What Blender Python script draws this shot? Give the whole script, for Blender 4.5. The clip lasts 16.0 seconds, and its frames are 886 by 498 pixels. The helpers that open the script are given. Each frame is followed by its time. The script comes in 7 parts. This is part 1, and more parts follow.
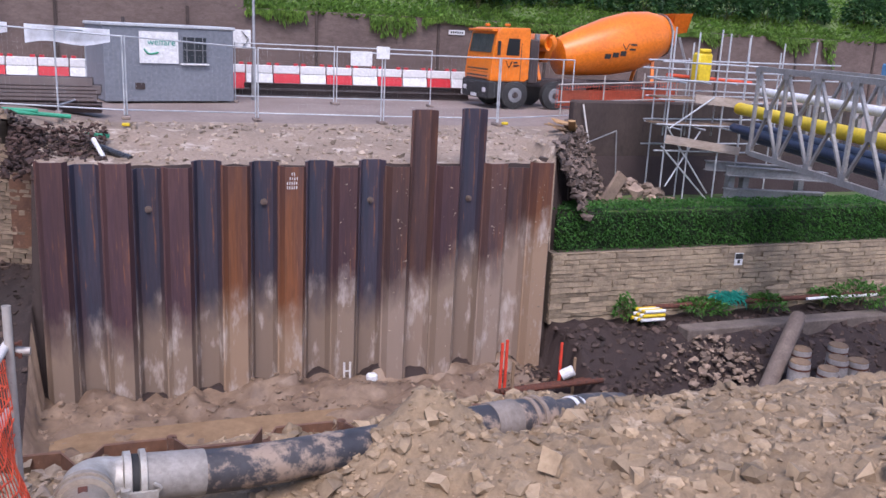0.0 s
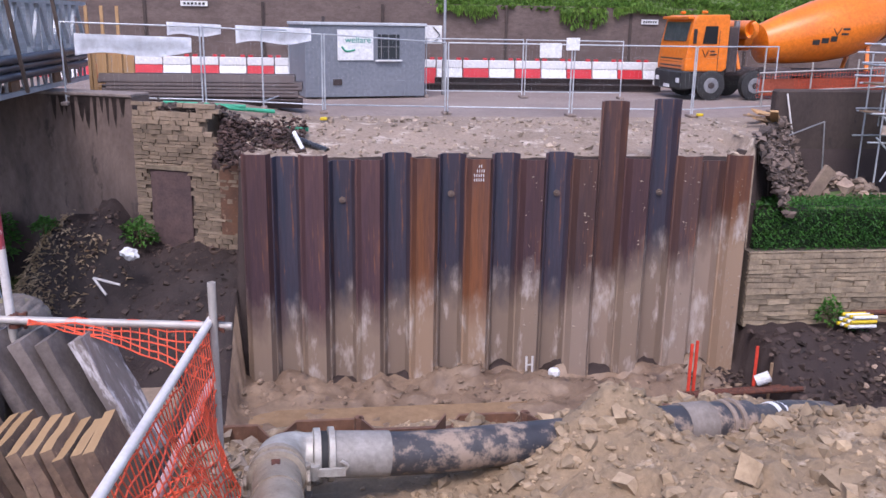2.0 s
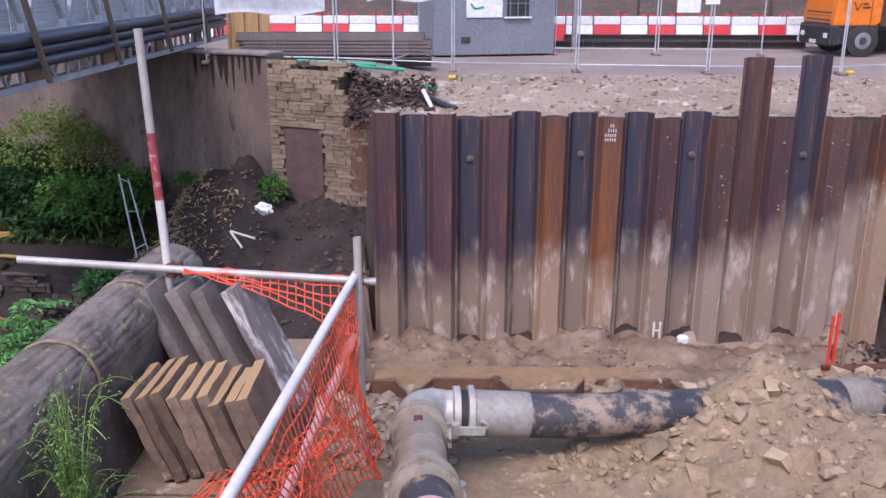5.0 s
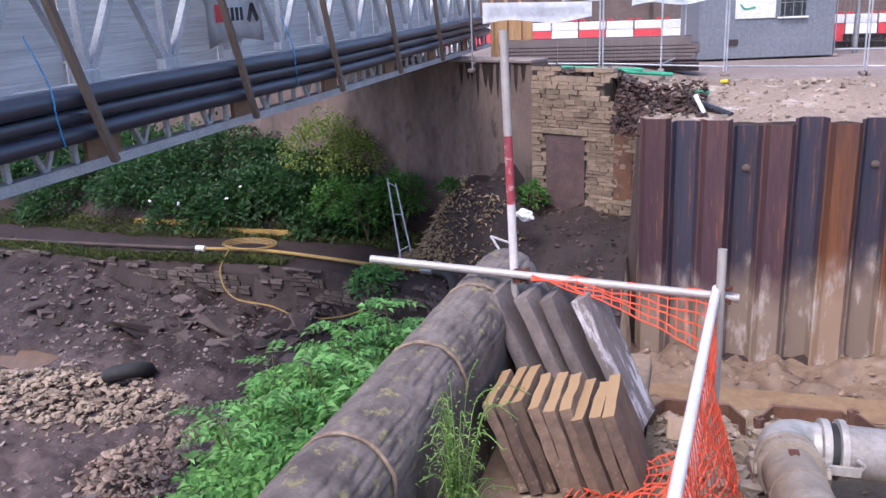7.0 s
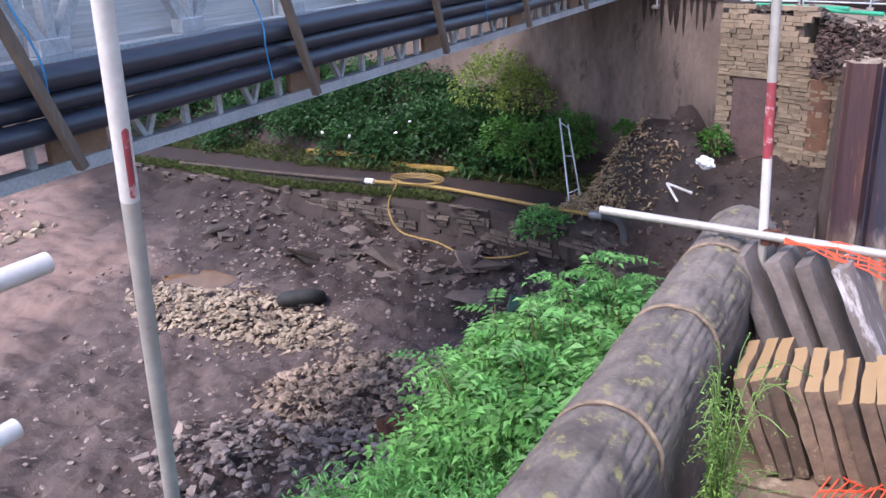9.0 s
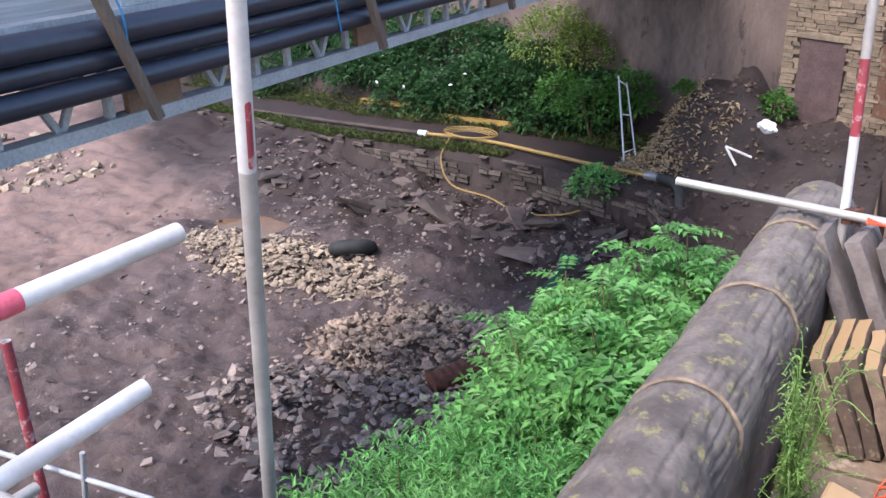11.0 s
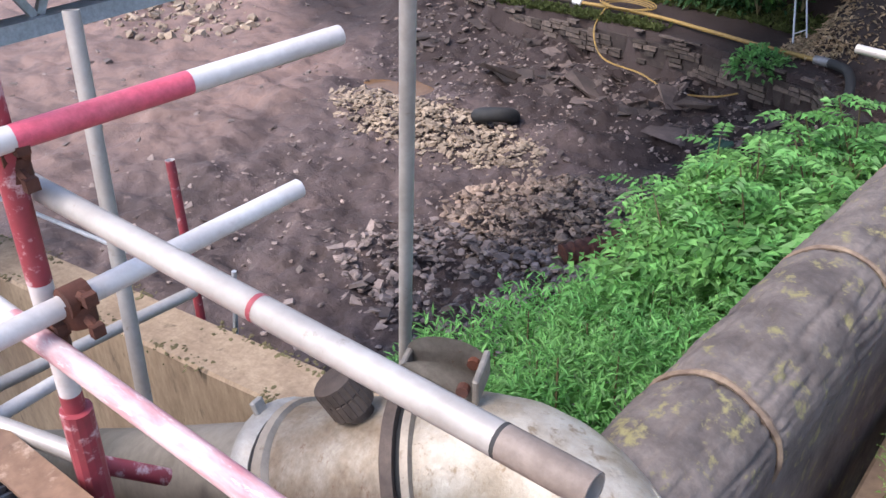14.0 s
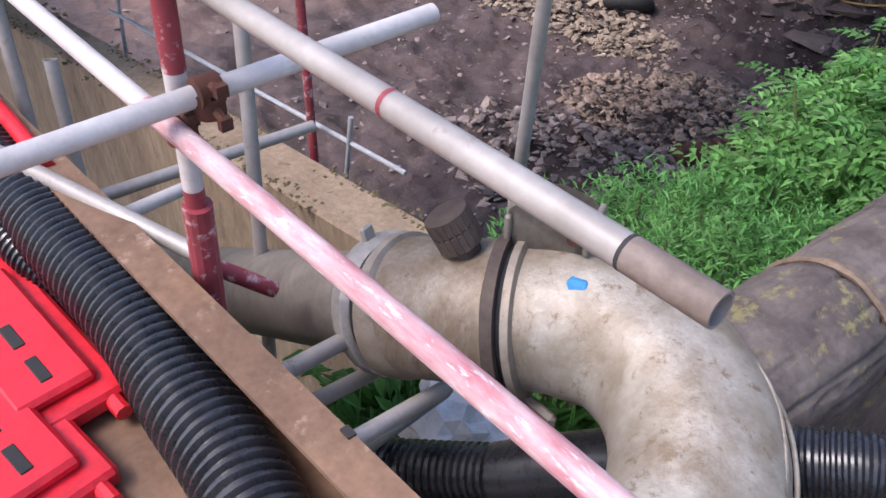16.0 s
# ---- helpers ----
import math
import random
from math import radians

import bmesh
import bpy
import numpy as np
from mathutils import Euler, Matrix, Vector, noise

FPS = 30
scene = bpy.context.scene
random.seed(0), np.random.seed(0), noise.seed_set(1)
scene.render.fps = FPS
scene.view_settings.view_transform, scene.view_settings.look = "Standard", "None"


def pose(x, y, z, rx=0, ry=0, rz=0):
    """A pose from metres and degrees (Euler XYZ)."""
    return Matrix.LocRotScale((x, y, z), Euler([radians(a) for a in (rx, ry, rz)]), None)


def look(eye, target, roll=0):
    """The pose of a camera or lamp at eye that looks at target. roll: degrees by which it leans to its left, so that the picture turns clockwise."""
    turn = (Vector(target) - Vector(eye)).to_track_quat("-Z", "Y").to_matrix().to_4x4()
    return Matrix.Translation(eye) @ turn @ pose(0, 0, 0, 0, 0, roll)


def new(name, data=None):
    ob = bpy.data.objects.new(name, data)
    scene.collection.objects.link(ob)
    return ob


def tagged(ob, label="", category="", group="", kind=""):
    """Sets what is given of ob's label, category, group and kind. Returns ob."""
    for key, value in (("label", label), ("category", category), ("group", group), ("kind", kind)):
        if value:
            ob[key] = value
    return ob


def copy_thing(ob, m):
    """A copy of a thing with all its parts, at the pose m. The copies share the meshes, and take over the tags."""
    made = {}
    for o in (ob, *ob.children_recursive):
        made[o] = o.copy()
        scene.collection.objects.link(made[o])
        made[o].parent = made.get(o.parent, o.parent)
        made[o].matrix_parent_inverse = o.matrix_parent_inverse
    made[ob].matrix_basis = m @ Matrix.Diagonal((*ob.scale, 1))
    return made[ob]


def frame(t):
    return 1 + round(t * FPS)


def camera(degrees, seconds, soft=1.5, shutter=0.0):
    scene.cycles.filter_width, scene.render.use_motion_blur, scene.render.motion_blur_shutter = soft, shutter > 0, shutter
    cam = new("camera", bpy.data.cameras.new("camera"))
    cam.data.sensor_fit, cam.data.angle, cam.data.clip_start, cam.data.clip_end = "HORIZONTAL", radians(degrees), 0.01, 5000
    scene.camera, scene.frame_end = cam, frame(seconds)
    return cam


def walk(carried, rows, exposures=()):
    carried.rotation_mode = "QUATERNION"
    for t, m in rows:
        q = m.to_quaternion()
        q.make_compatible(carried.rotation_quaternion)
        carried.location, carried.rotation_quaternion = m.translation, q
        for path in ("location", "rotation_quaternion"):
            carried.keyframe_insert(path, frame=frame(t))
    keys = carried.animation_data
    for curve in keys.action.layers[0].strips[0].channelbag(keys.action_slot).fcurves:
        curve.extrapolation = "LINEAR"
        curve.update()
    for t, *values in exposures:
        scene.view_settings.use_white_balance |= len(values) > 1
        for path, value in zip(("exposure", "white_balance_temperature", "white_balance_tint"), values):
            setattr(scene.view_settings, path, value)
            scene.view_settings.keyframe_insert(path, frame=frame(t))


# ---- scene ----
cam = camera(54.4, 16.0)
PATH = [
    (0, (-2.451, -3.747, 2.614), (-1.791, -1.922, 2.129), 2.8),
    (0.5, (-2.443, -3.6, 2.52), (-1.943, -1.72, 2.056), 1.9),
    (1, (-2.446, -3.64, 2.538), (-2.08, -1.727, 2.084), 1.6),
    (1.5, (-2.446, -3.626, 2.531), (-2.174, -1.706, 2.045), 1.1),
    (2, (-2.447, -3.619, 2.53), (-2.2, -1.701, 2.021), 1.0),
    (2.5, (-2.444, -3.624, 2.534), (-2.21, -1.702, 2.036), 0.3),
    (3, (-2.443, -3.602, 2.531), (-2.203, -1.679, 2.037), 0.3),
    (5.3, (-2.667, -3.459, 2.466), (-2.836, -1.566, 1.843), -0.2),
    (5.5, (-2.733, -3.39, 2.44), (-2.99, -1.512, 1.803), -0.6),
    (6, (-2.938, -3.407, 2.432), (-3.177, -1.534, 1.772), -1.6),
    (6.5, (-3.121, -3.426, 2.44), (-3.479, -1.572, 1.781), -1.1),
    (7, (-3.329, -3.373, 2.435), (-3.879, -1.537, 1.863), -2.4),
    (7.5, (-3.501, -3.378, 2.444), (-4.181, -1.596, 1.843), -1.5),
    (8, (-3.663, -3.424, 2.45), (-4.332, -1.639, 1.844), -4.1),
    (8.5, (-3.787, -3.339, 2.426), (-4.495, -1.595, 1.75), -2.2),
    (9, (-3.863, -3.291, 2.434), (-4.72, -1.622, 1.741), -2.6),
    (9.5, (-3.973, -3.298, 2.452), (-4.884, -1.693, 1.682), -2.6),
    (12, (-4.007, -3.421, 2.541), (-4.938, -1.847, 1.732), -1.3),
    (12.5, (-3.995, -3.427, 2.534), (-4.964, -1.884, 1.71), -2.0),
    (13, (-3.996, -3.428, 2.509), (-5.015, -1.933, 1.657), -1.8),
    (13.5, (-3.992, -3.44, 2.459), (-5.059, -2.014, 1.548), -1.4),
    (14, (-4.004, -3.434, 2.394), (-5.12, -2.141, 1.353), -1.5),
    (14.5, (-3.99, -3.441, 2.324), (-5.132, -2.213, 1.235), 0.7),
    (15, (-3.996, -3.455, 2.27), (-5.103, -2.348, 1.025), 2.1),
    (15.5, (-3.995, -3.469, 2.271), (-5.13, -2.397, 1.021), 2.1),
    (16, (-4.008, -3.484, 2.279), (-5.185, -2.465, 1.024), 0.9),
]
EXPOSURES = [(0, 0.98, 6050, 22), (3, 1.05, 6000, 23), (5.5, 1.12, 6000, 22), (8, 1.48, 6050, 19), (9.5, 1.62, 6100, 16), (12, 1.7, 6300, 12), (14, 1.52, 6350, 14), (16, 1.17, 6350, 18)]
walk(cam, [(t, look(eye, target, roll)) for t, eye, target, roll in PATH], EXPOSURES)

# world and light: an overcast, slightly warm day
world = bpy.data.worlds.new("sky")
scene.world = world
world.use_nodes = True
wn = world.node_tree
sky = wn.nodes.new("ShaderNodeTexSky")
sky.sky_type = "NISHITA"
sky.sun_disc = False
sky.sun_elevation, sky.sun_rotation = radians(52), radians(200)
sky.air_density, sky.dust_density, sky.ozone_density = 1.0, 2.0, 1.0
wn.links.new(sky.outputs[0], wn.nodes["Background"].inputs[0])
wn.nodes["Background"].inputs[1].default_value = 0.15
sun = new("sun", bpy.data.lights.new("sun", "SUN"))
sun.data.energy, sun.data.angle, sun.data.color = 1.5, radians(25), (1.0, 0.97, 0.95)
sun.matrix_world = look((-6, -14, 30), (0, 4, 0))

# ---- small tools ----
rnd = random.Random(7)


def thing(name, label, category, at=(0, 0, 0), group="", kind="", turn=0):
    ob = new(name)
    ob.matrix_world = pose(*at, 0, 0, turn)
    return tagged(ob, label, category, group, kind)


def link_mesh(name, me, material, parent=None, label=""):
    if material and not me.materials:
        me.materials.append(material)
    ob = new(name, me)
    if parent:
        ob.parent = parent
    if label:
        tagged(ob, label)
    return ob


def to_mesh(name, bm, smooth=False):
    me = bpy.data.meshes.new(name)
    bmesh.ops.recalc_face_normals(bm, faces=bm.faces)
    bm.to_mesh(me)
    bm.free()
    if smooth:
        me.polygons.foreach_set("use_smooth", [True] * len(me.polygons))
        if smooth != "all":
            me.set_sharp_from_angle(angle=radians(40))
    return me


def part(name, bm, material, parent=None, label="", smooth=False):
    return link_mesh(name, to_mesh(name, bm, smooth), material, parent, label)


def solid(name, bm, material, label, category, group="", kind="", smooth=False):
    return tagged(part(name, bm, material, None, "", smooth), label, category, group, kind)


def box(bm, c, s, m=None, bevel=0.0):
    """A box with centre c and size s."""
    r = bmesh.ops.create_cube(bm, size=1, matrix=(m or Matrix()) @ Matrix.Translation(c) @ Matrix.Diagonal((*s, 1)))
    if bevel:
        es = list({e for v in r["verts"] for e in v.link_edges})
        bmesh.ops.bevel(bm, geom=es, offset=bevel, segments=1, affect="EDGES", profile=0.5)
    return bm


def boxed(c, s, m=None, bevel=0.0):
    return box(bmesh.new(), c, s, m, bevel)


def beam(bm, a, b, w, h, up=(0, 0, 1)):
    """A square bar from a to b."""
    a, b = Vector(a), Vector(b)
    d = (b - a).normalized()
    side = d.cross(Vector(up))
    if side.length < 1e-4:
        side = d.cross(Vector((1, 0, 0)))
    side.normalize()
    u = side.cross(d)
    vs = [bm.verts.new(p + side * (sx * w / 2) + u * (sz * h / 2)) for p in (a, b) for sx, sz in ((-1, -1), (1, -1), (1, 1), (-1, 1))]
    for f in ((0, 1, 2, 3), (7, 6, 5, 4), (0, 4, 5, 1), (1, 5, 6, 2), (2, 6, 7, 3), (3, 7, 4, 0)):
        bm.faces.new([vs[i] for i in f])
    return bm


def sweep(bm, pts, radii, n=12, caps=True, hollow=0.0):
    """A round tube along the points, with a radius at each."""
    pts = [Vector(p) for p in pts]
    if not hasattr(radii, "__len__"):
        radii = [radii] * len(pts)
    prev = None
    rings = []
    for i, p in enumerate(pts):
        d = (pts[min(i + 1, len(pts) - 1)] - pts[max(i - 1, 0)]).normalized()
        if prev is None:
            prev = d.orthogonal().normalized()
        prev = (prev - d * prev.dot(d)).normalized()
        q = d.cross(prev)
        rings.append([bm.verts.new(p + (prev * math.cos(a) + q * math.sin(a)) * radii[i]) for a in (2 * math.pi * k / n for k in range(n))])
    for r0, r1 in zip(rings, rings[1:]):
        for k in range(n):
            bm.faces.new((r0[k], r0[(k + 1) % n], r1[(k + 1) % n], r1[k]))
    if caps:
        for r, s in ((rings[0], 1), (rings[-1], -1)):
            if hollow:
                d = (pts[1] - pts[0]).normalized() if s == 1 else (pts[-2] - pts[-1]).normalized()
                cen = sum((v.co for v in r), Vector()) / n
                inner = [bm.verts.new(cen + (v.co - cen) * hollow) for v in r]
                deep = [bm.verts.new(v.co + d * 0.06) for v in inner]
                for k in range(n):
                    bm.faces.new((r[k], r[(k + 1) % n], inner[(k + 1) % n], inner[k]))
                    bm.faces.new((inner[k], inner[(k + 1) % n], deep[(k + 1) % n], deep[k]))
                bm.faces.new(deep)
            else:
                bm.faces.new(r)
    return bm


def rod(a, b, r, n=12, hollow=0.0):
    return sweep(bmesh.new(), [a, b], r, n, True, hollow)


def curve_pts(pts, per=8):
    """A smooth line through the points."""
    pts = [Vector(p) for p in pts]
    out = []
    for i in range(len(pts) - 1):
        p0, p1, p2, p3 = pts[max(i - 1, 0)], pts[i], pts[i + 1], pts[min(i + 2, len(pts) - 1)]
        for k in range(per):
            t = k / per
            out.append(0.5 * (2 * p1 + (p2 - p0) * t + (2 * p0 - 5 * p1 + 4 * p2 - p3) * t * t + (3 * p1 - p0 - 3 * p2 + p3) * t ** 3))
    return out + [pts[-1]]


def corrugated(pts, r, pitch, depth, n=16):
    """A ribbed hose along a smooth line."""
    line = curve_pts(pts, 40)
    run = [0.0]
    for a, b in zip(line, line[1:]):
        run.append(run[-1] + (b - a).length)
    steps = int(run[-1] / pitch) * 4
    out, rad, j = [], [], 0
    for k in range(steps + 1):
        s = run[-1] * k / steps
        while j < len(run) - 2 and run[j + 1] < s:
            j += 1
        f = (s - run[j]) / max(run[j + 1] - run[j], 1e-9)
        out.append(line[j].lerp(line[j + 1], min(f, 1)))
        rad.append(r - (depth if k % 4 in (2, 3) else 0.0))
    return sweep(bmesh.new(), out, rad, n)


def sm(a, b, x):
    t = min(1.0, max(0.0, (x - a) / (b - a)))
    return t * t * (3 - 2 * t)


def fbm(x, y, z=0.0, s=1.0, o=4):
    return noise.fractal(Vector((x * s, y * s, z)), 1.0, 2.0, o)


class Soup:
    """Many small pieces gathered into one mesh."""

    def __init__(self):
        self.v, self.f, self.n = [], [], 0

    def add(self, vs, fs):
        self.v.append(np.asarray(vs, float))
        self.f += [tuple(i + self.n for i in f) for f in fs]
        self.n += len(vs)

    def mesh(self, name, smooth=False):
        me = bpy.data.meshes.new(name)
        me.from_pydata(np.concatenate(self.v).tolist(), [], self.f)
        if smooth:
            me.polygons.foreach_set("use_smooth", [True] * len(me.polygons))
        me.update()
        return me


PHI = (1 + 5 ** 0.5) / 2
ICO = np.array([(-1, PHI, 0), (1, PHI, 0), (-1, -PHI, 0), (1, -PHI, 0), (0, -1, PHI), (0, 1, PHI), (0, -1, -PHI), (0, 1, -PHI),
                (PHI, 0, -1), (PHI, 0, 1), (-PHI, 0, -1), (-PHI, 0, 1)]) / 1.9
ICOF = [(0, 11, 5), (0, 5, 1), (0, 1, 7), (0, 7, 10), (0, 10, 11), (1, 5, 9), (5, 11, 4), (11, 10, 2), (10, 7, 6), (7, 1, 8),
        (3, 9, 4), (3, 4, 2), (3, 2, 6), (3, 6, 8), (3, 8, 9), (4, 9, 5), (2, 4, 11), (6, 2, 10), (8, 6, 7), (9, 8, 1)]
CUBE = np.array([(x, y, z) for x in (-0.8, 0.8) for y in (-0.8, 0.8) for z in (-0.8, 0.8)])
CUBEF = [(0, 1, 3), (0, 3, 2), (4, 6, 7), (4, 7, 5), (0, 4, 5), (0, 5, 1), (2, 3, 7), (2, 7, 6), (0, 2, 6), (0, 6, 4), (1, 5, 7), (1, 7, 3)]
gen = np.random.RandomState(11)


def turn3(a, b, c):
    return np.array(Euler((a, b, c)).to_matrix())


def stone(soup, p, size, flat=0.7, boxy=0.7):
    """An angular stone at p, about size across."""
    scale = np.array((1.0, 0.5 + 0.5 * gen.rand(), flat * (0.45 + 0.6 * gen.rand()))) * size / 2
    if gen.rand() > boxy:
        v, f = np.clip(ICO * (0.7 + 0.6 * gen.rand(12, 1)), -1 + 0.4 * gen.rand(3), 1 - 0.4 * gen.rand(3)), ICOF
    else:
        v, f = CUBE * (0.55 + 0.6 * gen.rand(8, 1)) + 0.18 * gen.randn(8, 3), CUBEF
    v = (v * scale) @ turn3(*(gen.rand(3) * (1.0, 1.0, 6.3) - (0.5, 0.5, 0))).T
    soup.add(v + np.asarray(p, float), f)


def leaf(soup, p, d, length, width, droop=0.3):
    """A folded leaf of four points that starts at p and points along d."""
    d = Vector(d).normalized()
    side = d.cross(Vector((gen.rand() - 0.5, gen.rand() - 0.5, 1.0)))
    if side.length < 1e-3:
        side = Vector((1, 0, 0))
    side.normalize()
    up = side.cross(d)
    p = Vector(p)
    mid = p + d * length * 0.45
    tip = p + d * length - Vector((0, 0, droop * length))
    soup.add([p, mid + side * width / 2 + up * width * 0.15, tip, mid - side * width / 2 + up * width * 0.15], [(0, 1, 2), (0, 2, 3)])


def spray(soup, p, d, length, pairs, lw):
    """A drooping stem with pairs of leaflets."""
    d = Vector(d).normalized()
    p = Vector(p)
    side = d.cross(Vector((0, 0, 1)))
    side = side.normalized() if side.length > 1e-3 else Vector((1, 0, 0))
    for k in range(pairs + 1):
        t = (k + 0.6) / (pairs + 0.6)
        q = p + d * length * t - Vector((0, 0, 0.35 * length * t * t))
        l = lw * (1.15 - 0.5 * abs(t - 0.5))
        if k == pairs:
            leaf(soup, q, d - Vector((0, 0, 0.4)), l, l * 0.42)
            continue
        for s in (-1, 1):
            leaf(soup, q, d * 0.5 + side * s + Vector((0, 0, 0.25 * gen.rand() - 0.2)), l, l * 0.5)


# ---- materials ----
def surf(name, c1, c2, scale=1.5, rough=0.85, metal=0.0, bump=0.35, fine=18.0, c3=None, spots=0.0, dist=0.02, rand=0.0, spec=0.4, stretch=(1, 1, 1), island=False, grain=0.62):
    """A worn surface: two colours in broad patches, fine grain, spots of a third colour, and relief."""
    m = bpy.data.materials.new(name)
    m.use_nodes = True
    t, n, l = m.node_tree, m.node_tree.nodes, m.node_tree.links
    b = n["Principled BSDF"]
    co = n.new("ShaderNodeTexCoord")
    mp = n.new("ShaderNodeMapping")
    mp.inputs["Scale"].default_value = stretch
    l.new(co.outputs["Object"], mp.inputs[0])

    def nz(s, detail, r=0.6):
        k = n.new("ShaderNodeTexNoise")
        k.inputs["Scale"].default_value, k.inputs["Detail"].default_value, k.inputs["Roughness"].default_value = s, detail, r
        l.new(mp.outputs[0], k.inputs["Vector"])
        return k.outputs["Fac"]

    def ramp(f, a, c):
        k = n.new("ShaderNodeMapRange")
        k.inputs["From Min"].default_value, k.inputs["From Max"].default_value = a, c
        l.new(f, k.inputs["Value"])
        return k.outputs[0]

    def mix(f, a, c, kind="MIX"):
        k = n.new("ShaderNodeMix")
        k.data_type, k.blend_type = "RGBA", kind
        for sock, v in ((k.inputs["Factor"], f), (k.inputs[6], a), (k.inputs[7], c)):
            if hasattr(v, "links") or hasattr(v, "is_linked"):
                l.new(v, sock)
            else:
                sock.default_value = v if not hasattr(v, "__len__") else (*v, 1)
        return k.outputs[2]

    big, small = nz(scale, 5), nz(fine, 6, 0.7)
    col = mix(ramp(big, 0.36, 0.64), c1, c2)
    col = mix(ramp(small, 0.3, 0.7), mix(1.0, col, (grain, grain - 0.02, grain - 0.04), "MULTIPLY"), col)
    if c3:
        col = mix(ramp(nz(scale * 3.1, 6, 0.7), 0.62 - spots, 0.72 - spots), col, c3)
    if rand:
        src = n.new("ShaderNodeNewGeometry").outputs["Random Per Island"] if island else n.new("ShaderNodeObjectInfo").outputs["Random"]
        hv = n.new("ShaderNodeHueSaturation")
        k = n.new("ShaderNodeMapRange")
        k.inputs["To Min"].default_value, k.inputs["To Max"].default_value = 1 - rand, 1 + rand
        l.new(src, k.inputs["Value"])
        l.new(k.outputs[0], hv.inputs["Value"])
        l.new(col, hv.inputs["Color"])
        col = hv.outputs[0]
    l.new(col, b.inputs["Base Color"])
    rr = n.new("ShaderNodeMapRange")
    rr.inputs["To Min"].default_value, rr.inputs["To Max"].default_value = max(0.05, rough - 0.15), min(1, rough + 0.12)
    l.new(small, rr.inputs["Value"])
    l.new(rr.outputs[0], b.inputs["Roughness"])
    b.inputs["Metallic"].default_value = metal
    b.inputs["Specular IOR Level"].default_value = spec
    if bump:
        bp = n.new("ShaderNodeBump")
        bp.inputs["Strength"].default_value, bp.inputs["Distance"].default_value = bump, dist
        l.new(mix(0.5, big, small), bp.inputs["Height"])
        l.new(bp.outputs[0], b.inputs["Normal"])
    return m


def leafy(name, c1, c2, rough=0.5):
    m = surf(name, c1, c2, 2.0, rough, 0, 0.0, 9.0, rand=0.45, spec=0.3, island=True)
    n, l = m.node_tree.nodes, m.node_tree.links
    b = n["Principled BSDF"]
    tr = n.new("ShaderNodeBsdfTranslucent")
    l.new(b.inputs["Base Color"].links[0].from_socket, tr.inputs["Color"])
    mx = n.new("ShaderNodeMixShader")
    mx.inputs[0].default_value = 0.48
    l.new(b.outputs[0], mx.inputs[1])
    l.new(tr.outputs[0], mx.inputs[2])
    l.new(mx.outputs[0], n["Material Output"].inputs["Surface"])
    return m


def lit_through(m, share):
    """Thin sheet through which part of the daylight passes."""
    n, l = m.node_tree.nodes, m.node_tree.links
    b, tr, mx = n["Principled BSDF"], n.new("ShaderNodeBsdfTranslucent"), n.new("ShaderNodeMixShader")
    l.new(b.inputs["Base Color"].links[0].from_socket, tr.inputs["Color"])
    mx.inputs[0].default_value = share
    l.new(b.outputs[0], mx.inputs[1])
    l.new(tr.outputs[0], mx.inputs[2])
    l.new(mx.outputs[0], n["Material Output"].inputs["Surface"])
    return m


MUD = surf("mud", (0.024, 0.017, 0.016), (0.05, 0.035, 0.032), 0.9, 0.7, 0, 1.0, 9.0, (0.11, 0.08, 0.068), -0.02, 0.07, spec=0.25)
SILT = surf("silt", (0.15, 0.1, 0.07), (0.265, 0.185, 0.125), 0.55, 0.55, 0, 0.7, 6.0, (0.085, 0.06, 0.05), 0.05, 0.05)
CLAY = surf("clay", (0.33, 0.235, 0.145), (0.22, 0.155, 0.095), 1.1, 0.9, 0, 1.0, 16.0, (0.4, 0.31, 0.22), 0.03, 0.05)
GRAVEL = surf("gravel", (0.33, 0.25, 0.19), (0.24, 0.18, 0.135), 0.5, 0.92, 0, 0.7, 12.0, (0.42, 0.35, 0.29), 0.06, 0.05)
CLAYROCK = surf("clay_stone", (0.37, 0.27, 0.17), (0.24, 0.172, 0.108), 1.5, 0.9, 0, 0.5, 14.0, rand=0.32, island=True)
GREYROCK = surf("grey_stone", (0.15, 0.115, 0.1), (0.24, 0.185, 0.16), 1.5, 0.7, 0, 0.5, 14.0, rand=0.5, island=True)
PALEROCK = surf("pale_stone", (0.37, 0.29, 0.21), (0.26, 0.195, 0.145), 1.5, 0.85, 0, 0.5, 14.0, rand=0.35, island=True)
MASONRY = surf("sandstone", (0.36, 0.28, 0.19), (0.22, 0.17, 0.12), 2.2, 0.9, 0, 0.5, 16.0, (0.1, 0.075, 0.06), 0.0, 0.02, 0.4)
DARKSTONE = surf("dark_rubble", (0.125, 0.096, 0.08), (0.065, 0.05, 0.043), 2.2, 0.85, 0, 0.5, 16.0, (0.18, 0.145, 0.11), -0.02, 0.02, 0.5)
MUDROCK = surf("muddy_rubble", (0.09, 0.058, 0.045), (0.048, 0.032, 0.027), 1.5, 0.8, 0, 0.5, 14.0, rand=0.5, island=True)
GRAVELROCK = surf("hardcore", (0.4, 0.32, 0.25), (0.28, 0.22, 0.17), 1.5, 0.9, 0, 0.4, 14.0, rand=0.4, island=True)
MASONRY_LOOSE = surf("loose_sandstone", (0.3, 0.22, 0.16), (0.18, 0.13, 0.1), 1.5, 0.9, 0, 0.5, 14.0, rand=0.45, island=True)
